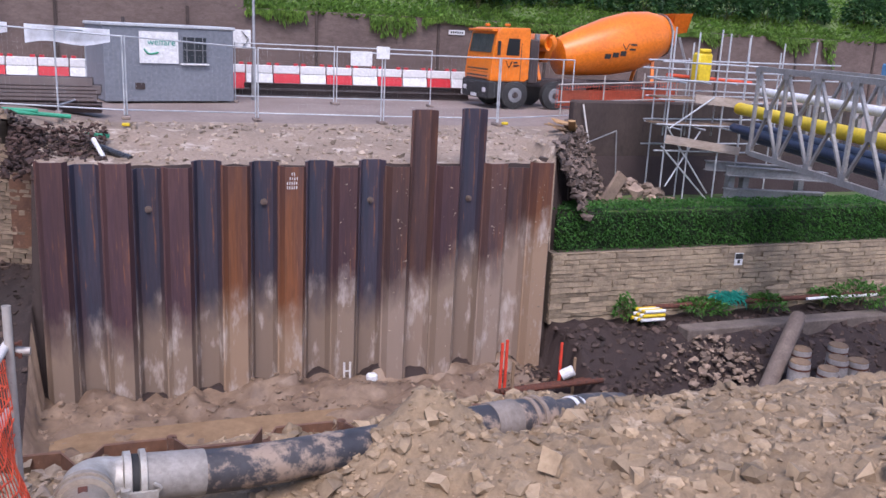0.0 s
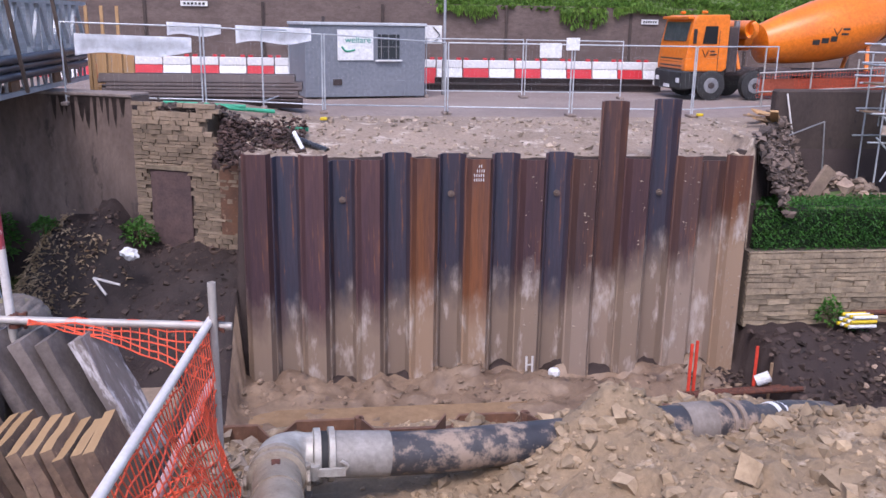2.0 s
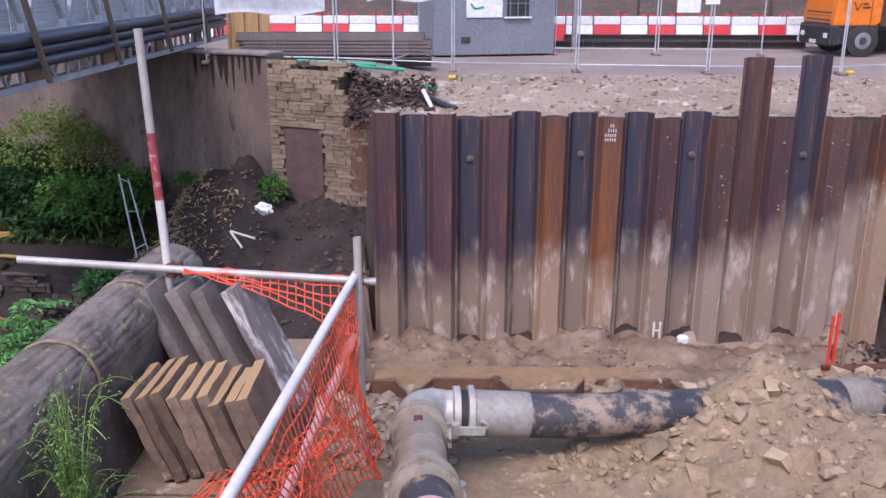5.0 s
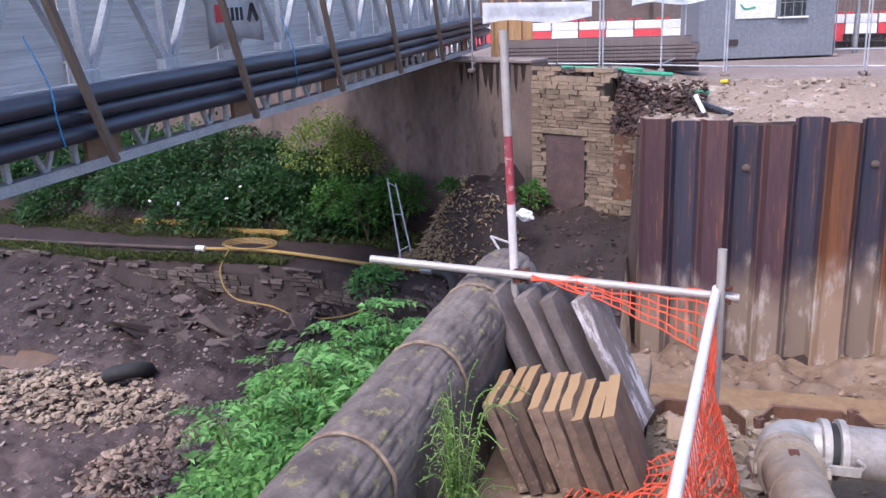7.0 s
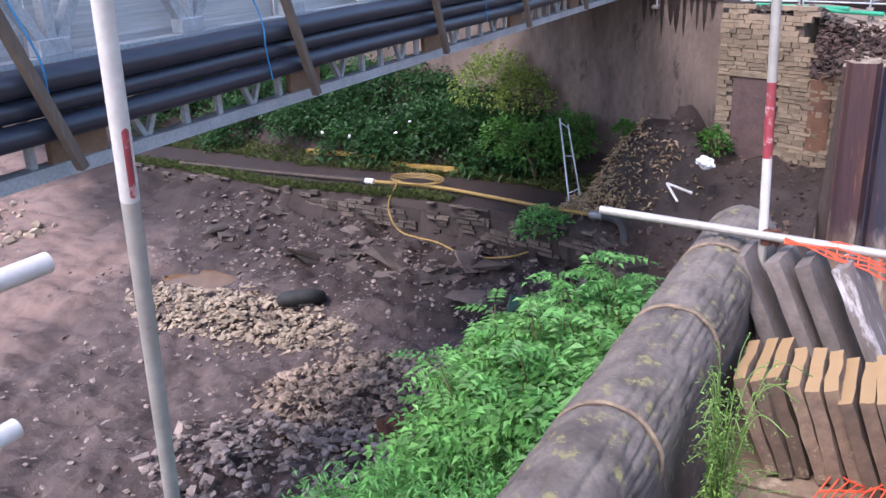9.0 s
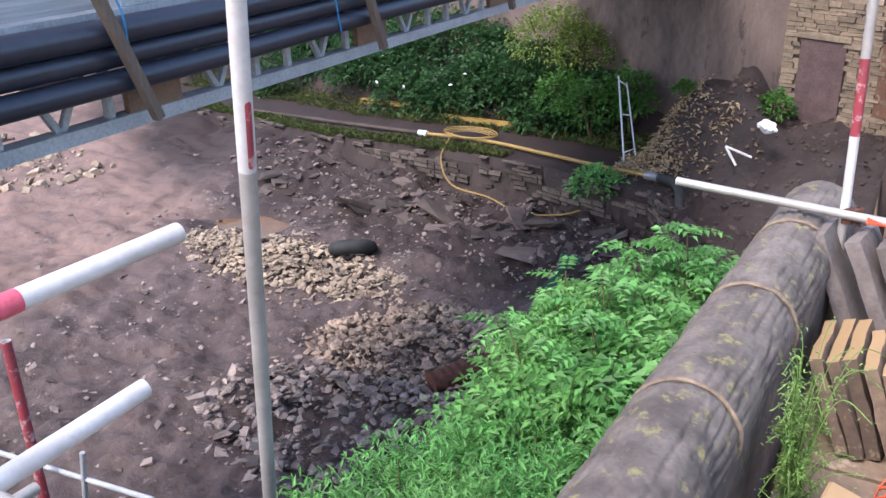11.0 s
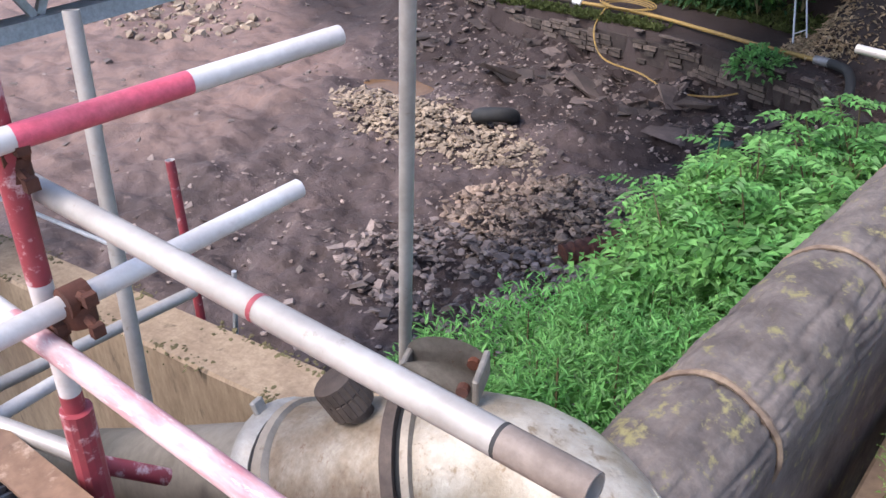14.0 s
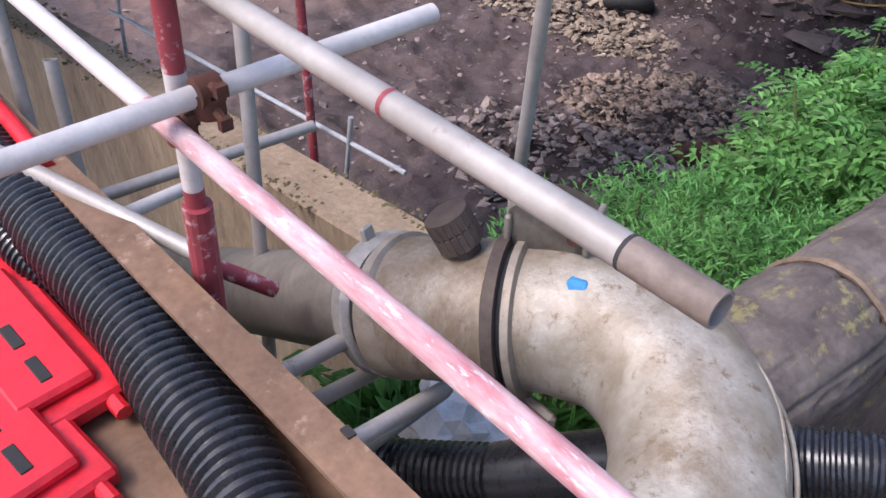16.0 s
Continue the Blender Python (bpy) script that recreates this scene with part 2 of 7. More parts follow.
MESHSHEET = lit_through(surf("ribbed_sheet", (0.8, 0.82, 0.84), (0.66, 0.69, 0.73), 1.2, 0.7, 0.0, 0.8, 3.0, dist=0.05, stretch=(1, 0.3, 14)), 0.5)
PIERSTONE = surf("pier_sandstone", (0.29, 0.215, 0.15), (0.2, 0.15, 0.108), 1.1, 0.9, 0, 0.5, 16.0, (0.1, 0.072, 0.06), 0.03, 0.02, 0.26)
MORTAR = surf("mortar", (0.17, 0.135, 0.1), (0.11, 0.085, 0.07), 2.0, 0.95, 0, 0.5, 20.0)
DARKMORTAR = surf("muddy_wall_core", (0.06, 0.045, 0.04), (0.035, 0.026, 0.024), 1.2, 0.95, 0, 0.9, 9.0, (0.09, 0.07, 0.055), 0.0, 0.05)
DARKWALL = surf("dark_masonry", (0.05, 0.036, 0.032), (0.075, 0.054, 0.047), 0.8, 0.92, 0, 0.5, 9.0, (0.022, 0.017, 0.016), 0.03, 0.03, stretch=(1, 1, 0.6))
BACKWALL = surf("old_wall", (0.125, 0.09, 0.08), (0.17, 0.125, 0.11), 0.8, 0.92, 0, 0.6, 5.0, (0.07, 0.05, 0.045), 0.02, 0.05, 0.25, stretch=(1, 1, 2.2))
RENDERED = surf("stained_render", (0.2, 0.145, 0.122), (0.1, 0.072, 0.064), 0.6, 0.92, 0, 0.4, 5.0, (0.055, 0.04, 0.036), 0.05, 0.03, stretch=(1.2, 1, 0.6))
GALV = surf("galvanised_steel", (0.56, 0.58, 0.61), (0.42, 0.44, 0.47), 3.0, 0.5, 0.25, 0.08, 30.0)
TUBE = surf("scaffold_tube", (0.43, 0.395, 0.365), (0.33, 0.3, 0.275), 4.0, 0.5, 0.2, 0.1, 40.0, (0.2, 0.15, 0.12), 0.0, 0.002, grain=0.85)
WHITETUBE = surf("white_painted_tube", (0.64, 0.61, 0.59), (0.5, 0.46, 0.44), 4.0, 0.45, 0.0, 0.1, 40.0, (0.3, 0.23, 0.2), -0.03, 0.002, grain=0.85)
REDTUBE = surf("red_painted_tube", (0.32, 0.045, 0.06), (0.23, 0.045, 0.055), 6.0, 0.5, 0.0, 0.08, 40.0, (0.52, 0.34, 0.34), 0.07, 0.002, grain=0.85)
RUSTFIT = surf("rusty_fitting", (0.17, 0.06, 0.035), (0.09, 0.04, 0.03), 14.0, 0.75, 0.3, 0.4, 60.0)
DUCT = surf("blue_black_plastic", (0.026, 0.03, 0.05), (0.036, 0.04, 0.06), 1.2, 0.38, 0, 0.05, 14.0, spec=0.6)
BLACKPIPE = surf("black_plastic", (0.02, 0.021, 0.026), (0.032, 0.033, 0.038), 2.0, 0.3, 0, 0.05, 20.0, spec=0.6)
MUDDYPIPE = surf("muddy_black_pipe", (0.035, 0.035, 0.042), (0.07, 0.063, 0.064), 1.6, 0.55, 0, 0.2, 16.0, (0.26, 0.19, 0.14), 0.12, 0.01)
STEELPIPE = surf("muddy_aluminium", (0.37, 0.31, 0.245), (0.25, 0.2, 0.15), 4.5, 0.5, 0.2, 0.5, 26.0, (0.16, 0.118, 0.08), 0.05, 0.012, grain=0.7)
PALEPIPE = surf("pale_aluminium", (0.47, 0.44, 0.4), (0.35, 0.315, 0.275), 4.0, 0.5, 0.25, 0.15, 22.0, (0.3, 0.24, 0.18), -0.02, 0.005)
COPING = surf("weathered_coping", (0.1, 0.08, 0.07), (0.21, 0.172, 0.15), 4.0, 0.92, 0, 0.9, 34.0, (0.24, 0.205, 0.09), 0.06, 0.012, 0.15)
SLAB = surf("stone_slab", (0.25, 0.17, 0.115), (0.15, 0.103, 0.078), 5.0, 0.85, 0, 0.6, 24.0, (0.4, 0.29, 0.18), 0.02, 0.008, 0.35)


def pale_up_faces(m, up_colour):
    """Mixes a paler colour into the faces that look up."""
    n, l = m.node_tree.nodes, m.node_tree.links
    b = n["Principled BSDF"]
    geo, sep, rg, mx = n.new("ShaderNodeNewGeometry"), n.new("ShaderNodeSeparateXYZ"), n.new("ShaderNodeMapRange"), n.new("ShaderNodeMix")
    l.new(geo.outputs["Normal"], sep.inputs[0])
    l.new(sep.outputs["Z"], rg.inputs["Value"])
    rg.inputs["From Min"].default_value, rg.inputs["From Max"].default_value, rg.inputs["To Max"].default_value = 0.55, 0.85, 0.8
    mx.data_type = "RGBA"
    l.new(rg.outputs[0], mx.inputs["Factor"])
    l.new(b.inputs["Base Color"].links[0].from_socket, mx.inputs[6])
    mx.inputs[7].default_value = (*up_colour, 1)
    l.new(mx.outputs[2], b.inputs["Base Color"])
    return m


pale_up_faces(SLAB, (0.36, 0.225, 0.105))
PALESLAB = surf("lime_crusted_slab", (0.24, 0.2, 0.185), (0.17, 0.14, 0.13), 3.0, 0.85, 0, 0.4, 24.0, (0.52, 0.48, 0.48), 0.1, 0.008, 0.1, stretch=(1, 1, 0.3))
GREYSLAB = surf("grey_slab", (0.24, 0.195, 0.175), (0.16, 0.13, 0.118), 5.0, 0.85, 0, 0.4, 24.0, (0.42, 0.4, 0.4), -0.05, 0.008, 0.25)
CONCRETE = surf("cream_concrete", (0.42, 0.315, 0.215), (0.28, 0.2, 0.135), 1.8, 0.9, 0, 0.35, 16.0, (0.13, 0.095, 0.065), 0.02, 0.01, stretch=(1.8, 1.8, 0.5))
RUSTSHEET = surf("rusty_sheet", (0.2, 0.1, 0.06), (0.13, 0.07, 0.05), 2.0, 0.85, 0.2, 0.4, 18.0, (0.3, 0.2, 0.14), 0.02)
WALER = surf("brown_steel", (0.29, 0.17, 0.105), (0.21, 0.125, 0.08), 3.0, 0.65, 0.1, 0.25, 25.0, (0.36, 0.25, 0.18), 0.02, 0.005)
CASTGREY = surf("worn_cast_steel", (0.3, 0.265, 0.225), (0.21, 0.18, 0.15), 7.0, 0.6, 0.3, 0.3, 40.0, (0.15, 0.08, 0.05), 0.0, 0.004)
WALERGREY = surf("muddy_cast_iron", (0.2, 0.17, 0.15), (0.15, 0.125, 0.11), 3.0, 0.7, 0.2, 0.2, 25.0)
TIMBER = surf("weathered_timber", (0.3, 0.2, 0.12), (0.2, 0.13, 0.085), 3.0, 0.85, 0, 0.3, 30.0, stretch=(1, 1, 0.15))
BROWNTIMBER = surf("brown_timber", (0.19, 0.14, 0.11), (0.14, 0.1, 0.08), 3.0, 0.85, 0, 0.3, 30.0, stretch=(1, 1, 0.15))
NEWTIMBER = surf("new_timber", (0.52, 0.32, 0.15), (0.42, 0.24, 0.11), 3.0, 0.8, 0, 0.2, 30.0, stretch=(1, 1, 0.15))
DARKSTEEL = surf("dark_steel", (0.055, 0.042, 0.042), (0.085, 0.062, 0.058), 1.0, 0.6, 0.3, 0.2, 12.0)
ORANGE = surf("orange_paint", (0.78, 0.2, 0.012), (0.7, 0.17, 0.012), 0.7, 0.35, 0, 0.05, 9.0)
CABINGREY = surf("grey_cladding", (0.17, 0.185, 0.215), (0.2, 0.215, 0.245), 0.7, 0.6, 0, 0.1, 9.0)
WHITE = surf("white_plastic", (0.78, 0.78, 0.78), (0.68, 0.68, 0.69), 1.0, 0.5, 0, 0.05, 12.0)
SHEET = surf("white_sheet", (0.8, 0.81, 0.83), (0.74, 0.75, 0.78), 1.2, 0.7, 0, 0.04, 3.0, dist=0.01)
RED = surf("red_plastic", (0.6, 0.03, 0.04), (0.5, 0.025, 0.035), 1.0, 0.45, 0, 0.05, 12.0)
BRIGHTRED = surf("bright_red_plastic", (0.82, 0.025, 0.04), (0.7, 0.02, 0.035), 3.0, 0.35, 0, 0.06, 20.0, spec=0.5)
NET = surf("orange_net", (0.85, 0.13, 0.055), (0.75, 0.1, 0.045), 4.0, 0.6, 0, 0.0, 20.0)
BLACK = surf("black_rubber", (0.02, 0.02, 0.021), (0.035, 0.033, 0.032), 3.0, 0.75, 0, 0.15, 20.0)
GREYMETAL = surf("grey_metal", (0.3, 0.3, 0.31), (0.22, 0.22, 0.23), 3.0, 0.5, 0.4, 0.1, 20.0)
YELLOW = surf("yellow_plastic", (0.75, 0.55, 0.02), (0.65, 0.46, 0.02), 2.0, 0.5, 0, 0.05, 20.0)
HOSE = surf("yellow_hose", (0.36, 0.23, 0.06), (0.26, 0.165, 0.05), 2.0, 0.6, 0, 0.1, 20.0)
BLUE = surf("blue_rope", (0.05, 0.3, 0.6), (0.04, 0.24, 0.5), 2.0, 0.6, 0, 0.0, 20.0)
GREENPLASTIC = surf("green_plastic", (0.03, 0.35, 0.2), (0.03, 0.28, 0.16), 2.0, 0.5, 0, 0.0, 20.0)
LEAF = leafy("bright_leaves", (0.22, 0.46, 0.135), (0.14, 0.36, 0.1))
DARKLEAF = leafy("dark_leaves", (0.028, 0.085, 0.032), (0.07, 0.155, 0.05))
PALELEAF = leafy("yellow_green_leaves", (0.27, 0.34, 0.085), (0.19, 0.27, 0.06))
LEAF2 = leafy("mid_leaves", (0.11, 0.26, 0.05), (0.075, 0.19, 0.04))
GRASSB = leafy("lush_leaves", (0.21, 0.46, 0.14), (0.13, 0.36, 0.1))
GRASS = leafy("grass_blades", (0.2, 0.33, 0.06), (0.13, 0.25, 0.045))
BANKGRASS = leafy("dull_grass", (0.15, 0.175, 0.06), (0.095, 0.12, 0.042))
HEDGE = leafy("hedge_leaves", (0.085, 0.23, 0.045), (0.055, 0.17, 0.035))
DRYLEAF = leafy("dry_leaves", (0.68, 0.53, 0.35), (0.4, 0.28, 0.16))
STEM = surf("stems", (0.14, 0.12, 0.05), (0.1, 0.08, 0.04), 5.0, 0.8, 0, 0.0, 20.0)
TURF = surf("turf", (0.07, 0.12, 0.03), (0.11, 0.16, 0.045), 0.7, 0.9, 0, 0.6, 8.0, (0.14, 0.12, 0.06), -0.02, 0.06)
ASPHALT = surf("dusty_road", (0.23, 0.175, 0.15), (0.29, 0.23, 0.2), 0.35, 0.92, 0, 0.3, 6.0, (0.17, 0.13, 0.11), 0.02, 0.02)

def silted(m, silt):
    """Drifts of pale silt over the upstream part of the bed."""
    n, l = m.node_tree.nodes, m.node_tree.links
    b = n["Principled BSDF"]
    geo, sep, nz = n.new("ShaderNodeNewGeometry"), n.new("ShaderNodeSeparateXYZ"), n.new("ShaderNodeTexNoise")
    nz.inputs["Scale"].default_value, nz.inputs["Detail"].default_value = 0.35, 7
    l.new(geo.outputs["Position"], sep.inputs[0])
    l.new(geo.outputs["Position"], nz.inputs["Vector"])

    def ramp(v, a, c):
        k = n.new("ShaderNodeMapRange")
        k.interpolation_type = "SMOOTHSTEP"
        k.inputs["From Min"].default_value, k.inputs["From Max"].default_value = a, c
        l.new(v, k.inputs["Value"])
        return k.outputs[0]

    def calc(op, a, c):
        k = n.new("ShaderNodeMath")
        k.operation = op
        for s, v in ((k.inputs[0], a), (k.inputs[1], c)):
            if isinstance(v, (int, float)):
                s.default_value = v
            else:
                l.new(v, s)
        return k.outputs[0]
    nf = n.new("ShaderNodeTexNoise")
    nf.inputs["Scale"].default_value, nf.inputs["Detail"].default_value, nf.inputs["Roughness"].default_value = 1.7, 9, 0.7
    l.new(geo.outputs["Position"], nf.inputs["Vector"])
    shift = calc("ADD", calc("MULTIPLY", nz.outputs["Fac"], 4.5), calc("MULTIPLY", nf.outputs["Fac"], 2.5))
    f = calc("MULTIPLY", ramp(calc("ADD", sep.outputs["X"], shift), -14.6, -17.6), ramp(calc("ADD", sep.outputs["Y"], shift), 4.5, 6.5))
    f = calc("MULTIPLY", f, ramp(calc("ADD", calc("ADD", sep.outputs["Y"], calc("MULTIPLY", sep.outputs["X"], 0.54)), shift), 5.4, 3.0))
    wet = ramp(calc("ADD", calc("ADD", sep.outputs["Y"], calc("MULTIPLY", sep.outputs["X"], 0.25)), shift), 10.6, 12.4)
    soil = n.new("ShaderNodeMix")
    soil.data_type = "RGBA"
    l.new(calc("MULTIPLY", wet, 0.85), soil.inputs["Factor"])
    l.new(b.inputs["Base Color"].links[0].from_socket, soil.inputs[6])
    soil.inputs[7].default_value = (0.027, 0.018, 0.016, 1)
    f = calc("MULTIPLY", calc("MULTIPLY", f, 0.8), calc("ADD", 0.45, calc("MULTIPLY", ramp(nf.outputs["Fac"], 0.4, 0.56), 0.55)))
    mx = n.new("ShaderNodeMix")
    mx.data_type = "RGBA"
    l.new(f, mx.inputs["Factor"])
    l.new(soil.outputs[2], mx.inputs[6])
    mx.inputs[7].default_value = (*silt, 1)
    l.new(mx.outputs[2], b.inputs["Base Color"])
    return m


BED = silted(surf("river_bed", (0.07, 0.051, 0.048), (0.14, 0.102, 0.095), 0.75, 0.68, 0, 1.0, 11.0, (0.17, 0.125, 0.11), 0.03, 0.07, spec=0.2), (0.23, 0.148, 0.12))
GLASS = bpy.data.materials.new("dark_glass")
GLASS.use_nodes = True
gb = GLASS.node_tree.nodes["Principled BSDF"]
gb.inputs["Base Color"].default_value, gb.inputs["Roughness"].default_value = (0.03, 0.035, 0.04, 1), 0.08
WATER = surf("muddy_water", (0.19, 0.105, 0.05), (0.16, 0.09, 0.045), 1.0, 0.12, 0, 0.03, 3.0)


def pile_paint(name, top1, top2, low):
    """Weathered steel with a ragged clay tide-mark towards its foot."""
    m = surf(name, top1, top2, 1.3, 0.72, 0.15, 0.3, 9.0, (0.17, 0.072, 0.04), 0.04, 0.008, 0.18, stretch=(2.2, 2.2, 0.16))
    n, l = m.node_tree.nodes, m.node_tree.links
    b = n["Principled BSDF"]
    src = b.inputs["Base Color"].links[0].from_socket
    geo = n.new("ShaderNodeNewGeometry")
    sep = n.new("ShaderNodeSeparateXYZ")
    l.new(geo.outputs["Position"], sep.inputs[0])
    nz = n.new("ShaderNodeTexNoise")
    nz.inputs["Scale"].default_value, nz.inputs["Detail"].default_value, nz.inputs["Roughness"].default_value = 1.1, 8, 0.62
    mp = n.new("ShaderNodeMapping")
    mp.inputs["Scale"].default_value = (2.6, 2.6, 0.9)
    l.new(geo.outputs["Position"], mp.inputs[0])
    l.new(mp.outputs[0], nz.inputs["Vector"])
    oi = n.new("ShaderNodeObjectInfo")

    def calc(op, a, c):
        k = n.new("ShaderNodeMath")
        k.operation = op
        for s, v in ((k.inputs[0], a), (k.inputs[1], c)):
            if isinstance(v, (int, float)):
                s.default_value = v
            else:
                l.new(v, s)
        return k.outputs[0]
    rise = n.new("ShaderNodeMapRange")
    rise.inputs["From Min"].default_value, rise.inputs["From Max"].default_value = -4.4, -0.5
    rise.inputs["To Min"].default_value, rise.inputs["To Max"].default_value = 0.55, 0.0
    l.new(sep.outputs["X"], rise.inputs["Value"])
    level = calc("ADD", calc("ADD", sep.outputs["Z"], calc("MULTIPLY", nz.outputs["Fac"], -1.5)), calc("MULTIPLY", oi.outputs["Random"], 0.75))
    level = calc("ADD", level, rise.outputs[0])
    level = calc("SUBTRACT", level, calc("MULTIPLY", calc("MAXIMUM", calc("SUBTRACT", sep.outputs["X"], 3.2), 0.0), 0.42))
    rg = n.new("ShaderNodeMapRange")
    rg.inputs["From Min"].default_value, rg.inputs["From Max"].default_value = -3.35, -4.35
    l.new(level, rg.inputs["Value"])
    mx = n.new("ShaderNodeMix")
    mx.data_type = "RGBA"
    l.new(rg.outputs[0], mx.inputs["Factor"])
    l.new(src, mx.inputs[6])
    lo = n.new("ShaderNodeMix")
    lo.data_type = "RGBA"
    lr = n.new("ShaderNodeMapRange")
    lr.inputs["From Min"].default_value, lr.inputs["From Max"].default_value = 0.54, 0.68
    l.new(nz.outputs["Fac"], lr.inputs["Value"])
    l.new(lr.outputs[0], lo.inputs["Factor"])
    lo.inputs[6].default_value, lo.inputs[7].default_value = (*low, 1), (0.46, 0.39, 0.345, 1)
    l.new(lo.outputs[2], mx.inputs[7])
    l.new(mx.outputs[2], b.inputs["Base Color"])
    return m


PILES = [pile_paint("purple_brown_steel", (0.066, 0.036, 0.047), (0.105, 0.052, 0.05), (0.235, 0.17, 0.125)),
         pile_paint("blue_grey_steel", (0.038, 0.047, 0.075), (0.07, 0.045, 0.058), (0.215, 0.158, 0.12)),
         pile_paint("orange_rust_steel", (0.2, 0.072, 0.025), (0.1, 0.048, 0.04), (0.29, 0.195, 0.13)),
         pile_paint("dark_brown_steel", (0.065, 0.042, 0.047), (0.115, 0.056, 0.042), (0.27, 0.2, 0.155))]

# ---- the ground ----
def steps(x, table):
    for (x0, v0), (x1, v1) in zip(table, table[1:]):
        if x <= x1:
            return v0 + (v1 - v0) * max(0.0, (x - x0) / (x1 - x0))
    return table[-1][1]


def bank_y(x):
    return steps(x, ((-60, 24), (-24.6, 17.6), (-19.7, 16.3), (-12.3, 15.7), (-9.1, 14.8), (-8.2, 13.6), (-4.4, 12.6)))


def wall_y(x):
    return 18.05 - 0.43 * (x + 7.25)


def upper(x):
    return 0.34 * sm(-3.0, -5.5, x)


def ground_h(x, y):
    n1, n2 = fbm(x, y, 0, 0.35), fbm(x, y, 5, 1.6)
    bed = -5.45 + 0.26 * n1 + 0.13 * n2 + 0.07 * fbm(x, y, 9, 4.5) * sm(-19.5, -16.5, x) + 0.25 * sm(-14, -22, x)
    bed += (0.09 * abs(fbm(x, y, 31, 2.2)) + 0.05 * abs(fbm(x, y, 33, 6.0))) * sm(-21, -17.5, x) * (1 - 0.75 * math.exp(-((x + 13.9) / 1.7) ** 2 - ((y - 8.3) / 1.3) ** 2))
    bed -= 0.34 * math.exp(-((x + 18.7) / 1.5) ** 2 - ((y - 11.6) / 0.8) ** 2)
    if y > 33.2:
        return 3.1 + 0.32 * (min(y, 60) - 33.2) + 0.03 * max(0, y - 60) + 0.25 * n1
    if x < -4.6:
        w = wall_y(x) + 0.3
        if y > w:
            return upper(x) + 0.01 * n2
        if y > 2.6 or x < -11:
            b = bank_y(x)
            if x < -8.3:
                if y < b:
                    return bed + 0.34 * sm(3.5, 0.2, b - y) * (1 + 0.5 * n2)
                climb = sm(2.6, 6.0, y - b)
                slip = 1.9 * sm(-10.4, -8.9, x) * sm(15.6, 17.2, y)
                return -4.25 - 0.04 * max(0, -14 - x) + max(1.6 * climb, slip) + (0.03 + 0.1 * max(climb, min(1.0, slip))) * n2
            near = sm(b - 1.0, w - 0.5, y)
            mound = 0.9 * sm(-6.4, -8.2, x) * sm(15.6, 17.2, y)
            return bed * (1 - near) + near * (-2.85 + 0.3 * n1 + 0.18 * n2) + mound
        if y < -1.55:
            return -0.6 - 1.7 * sm(-5.9, -6.6, x) + 0.06 * n2
        slope = -0.95 - 1.15 * (-4.8 - x) - 0.25 * max(0, y - 0.5)
        return max(bed, slope + 0.12 * n2)
    if x > 7.2:
        edge = min(19.6, 15.3 + (x - 7.3) * 1.45)
        if y > edge:
            return 0.0
        if y > 15.4:
            return -1.65 - 0.1 * (y - 15.4) + 0.03 * n2
        if y > 10.5:
            return bed + (-4.4 - bed) * sm(11.3, 14.0, y + 0.5 * n1) + 0.16 * n2
    elif y > 15.25:
        return -0.38 + (upper(x) + 0.38) * sm(15.3, 19.0, y) + 0.05 * n2 * sm(21.0, 19.0, y)
    if y < 2.3 + 0.9 * sm(-0.5, 2.0, x):
        return -0.6 - 1.2 * sm(-0.5, 0.5, x)
    if x > -0.5 and y < 6:
        return max(bed, -1.8 - 3.0 * (y - 2.6))
    return bed + 0.02 * sm(12.5, 15, y) + 0.16 * sm(13.2, 14.6, y) * (n2 + 0.5 * fbm(x, y, 12, 3.0))


xs = [-900, -300, -120, -70, -50, -40, -34] + [-30 + 0.25 * i for i in range(32)] + [-22 + 0.09 * i for i in range(167)] + [-6.9 + 0.16 * i for i in range(169)] + [24, 30, 40, 60, 120, 300, 900]
ys = [-900, -300, -100, -40, -20, -10, -6] + [-4 + 0.2 * i for i in range(30)] + [2.0 + 0.09 * i for i in range(156)] + [16.25 + 0.25 * i for i in range(36)] + [27, 29, 31, 33.1, 33.3, 36, 40, 46, 52, 60, 90, 200, 900]
gverts = [(x, y, ground_h(x, y)) for y in ys for x in xs]
nx = len(xs)
gfaces, gmats = [], []
for j in range(len(ys) - 1):
    for i in range(nx - 1):
        a = j * nx + i
        gfaces.append((a, a + 1, a + nx + 1, a + nx))
        x, y = (xs[i] + xs[i + 1]) / 2, (ys[j] + ys[j + 1]) / 2
        z = (gverts[a][2] + gverts[a + nx + 1][2]) / 2
        k = 0
        if y > 33.15:
            k = 4
        elif z > -0.5 and y > 20.2:
            k = 3
        elif z > -0.6 and y > 15:
            k = 2
        elif x > 7.2 and y > 15.3:
            k = 4 if z < -1.55 and x > 8.9 else 0
        elif -4.6 < x < 6.5 and y < 15:
            k = 1
        elif -10.2 < x < -4.6 and y > bank_y(x) + 1.6 + 0.5 * math.sin(3 * x):
            k = 5
        gmats.append(k)
gme = bpy.data.meshes.new("ground")
gme.from_pydata(gverts, [], gfaces)
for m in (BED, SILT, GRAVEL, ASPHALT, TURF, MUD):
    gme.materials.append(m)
gme.polygons.foreach_set("material_index", gmats)
gme.polygons.foreach_set("use_smooth", [True] * len(gmats))
tagged(new("ground", gme), "muddy drained river bed, gravel fill and dusty road", "ground", kind="structure")


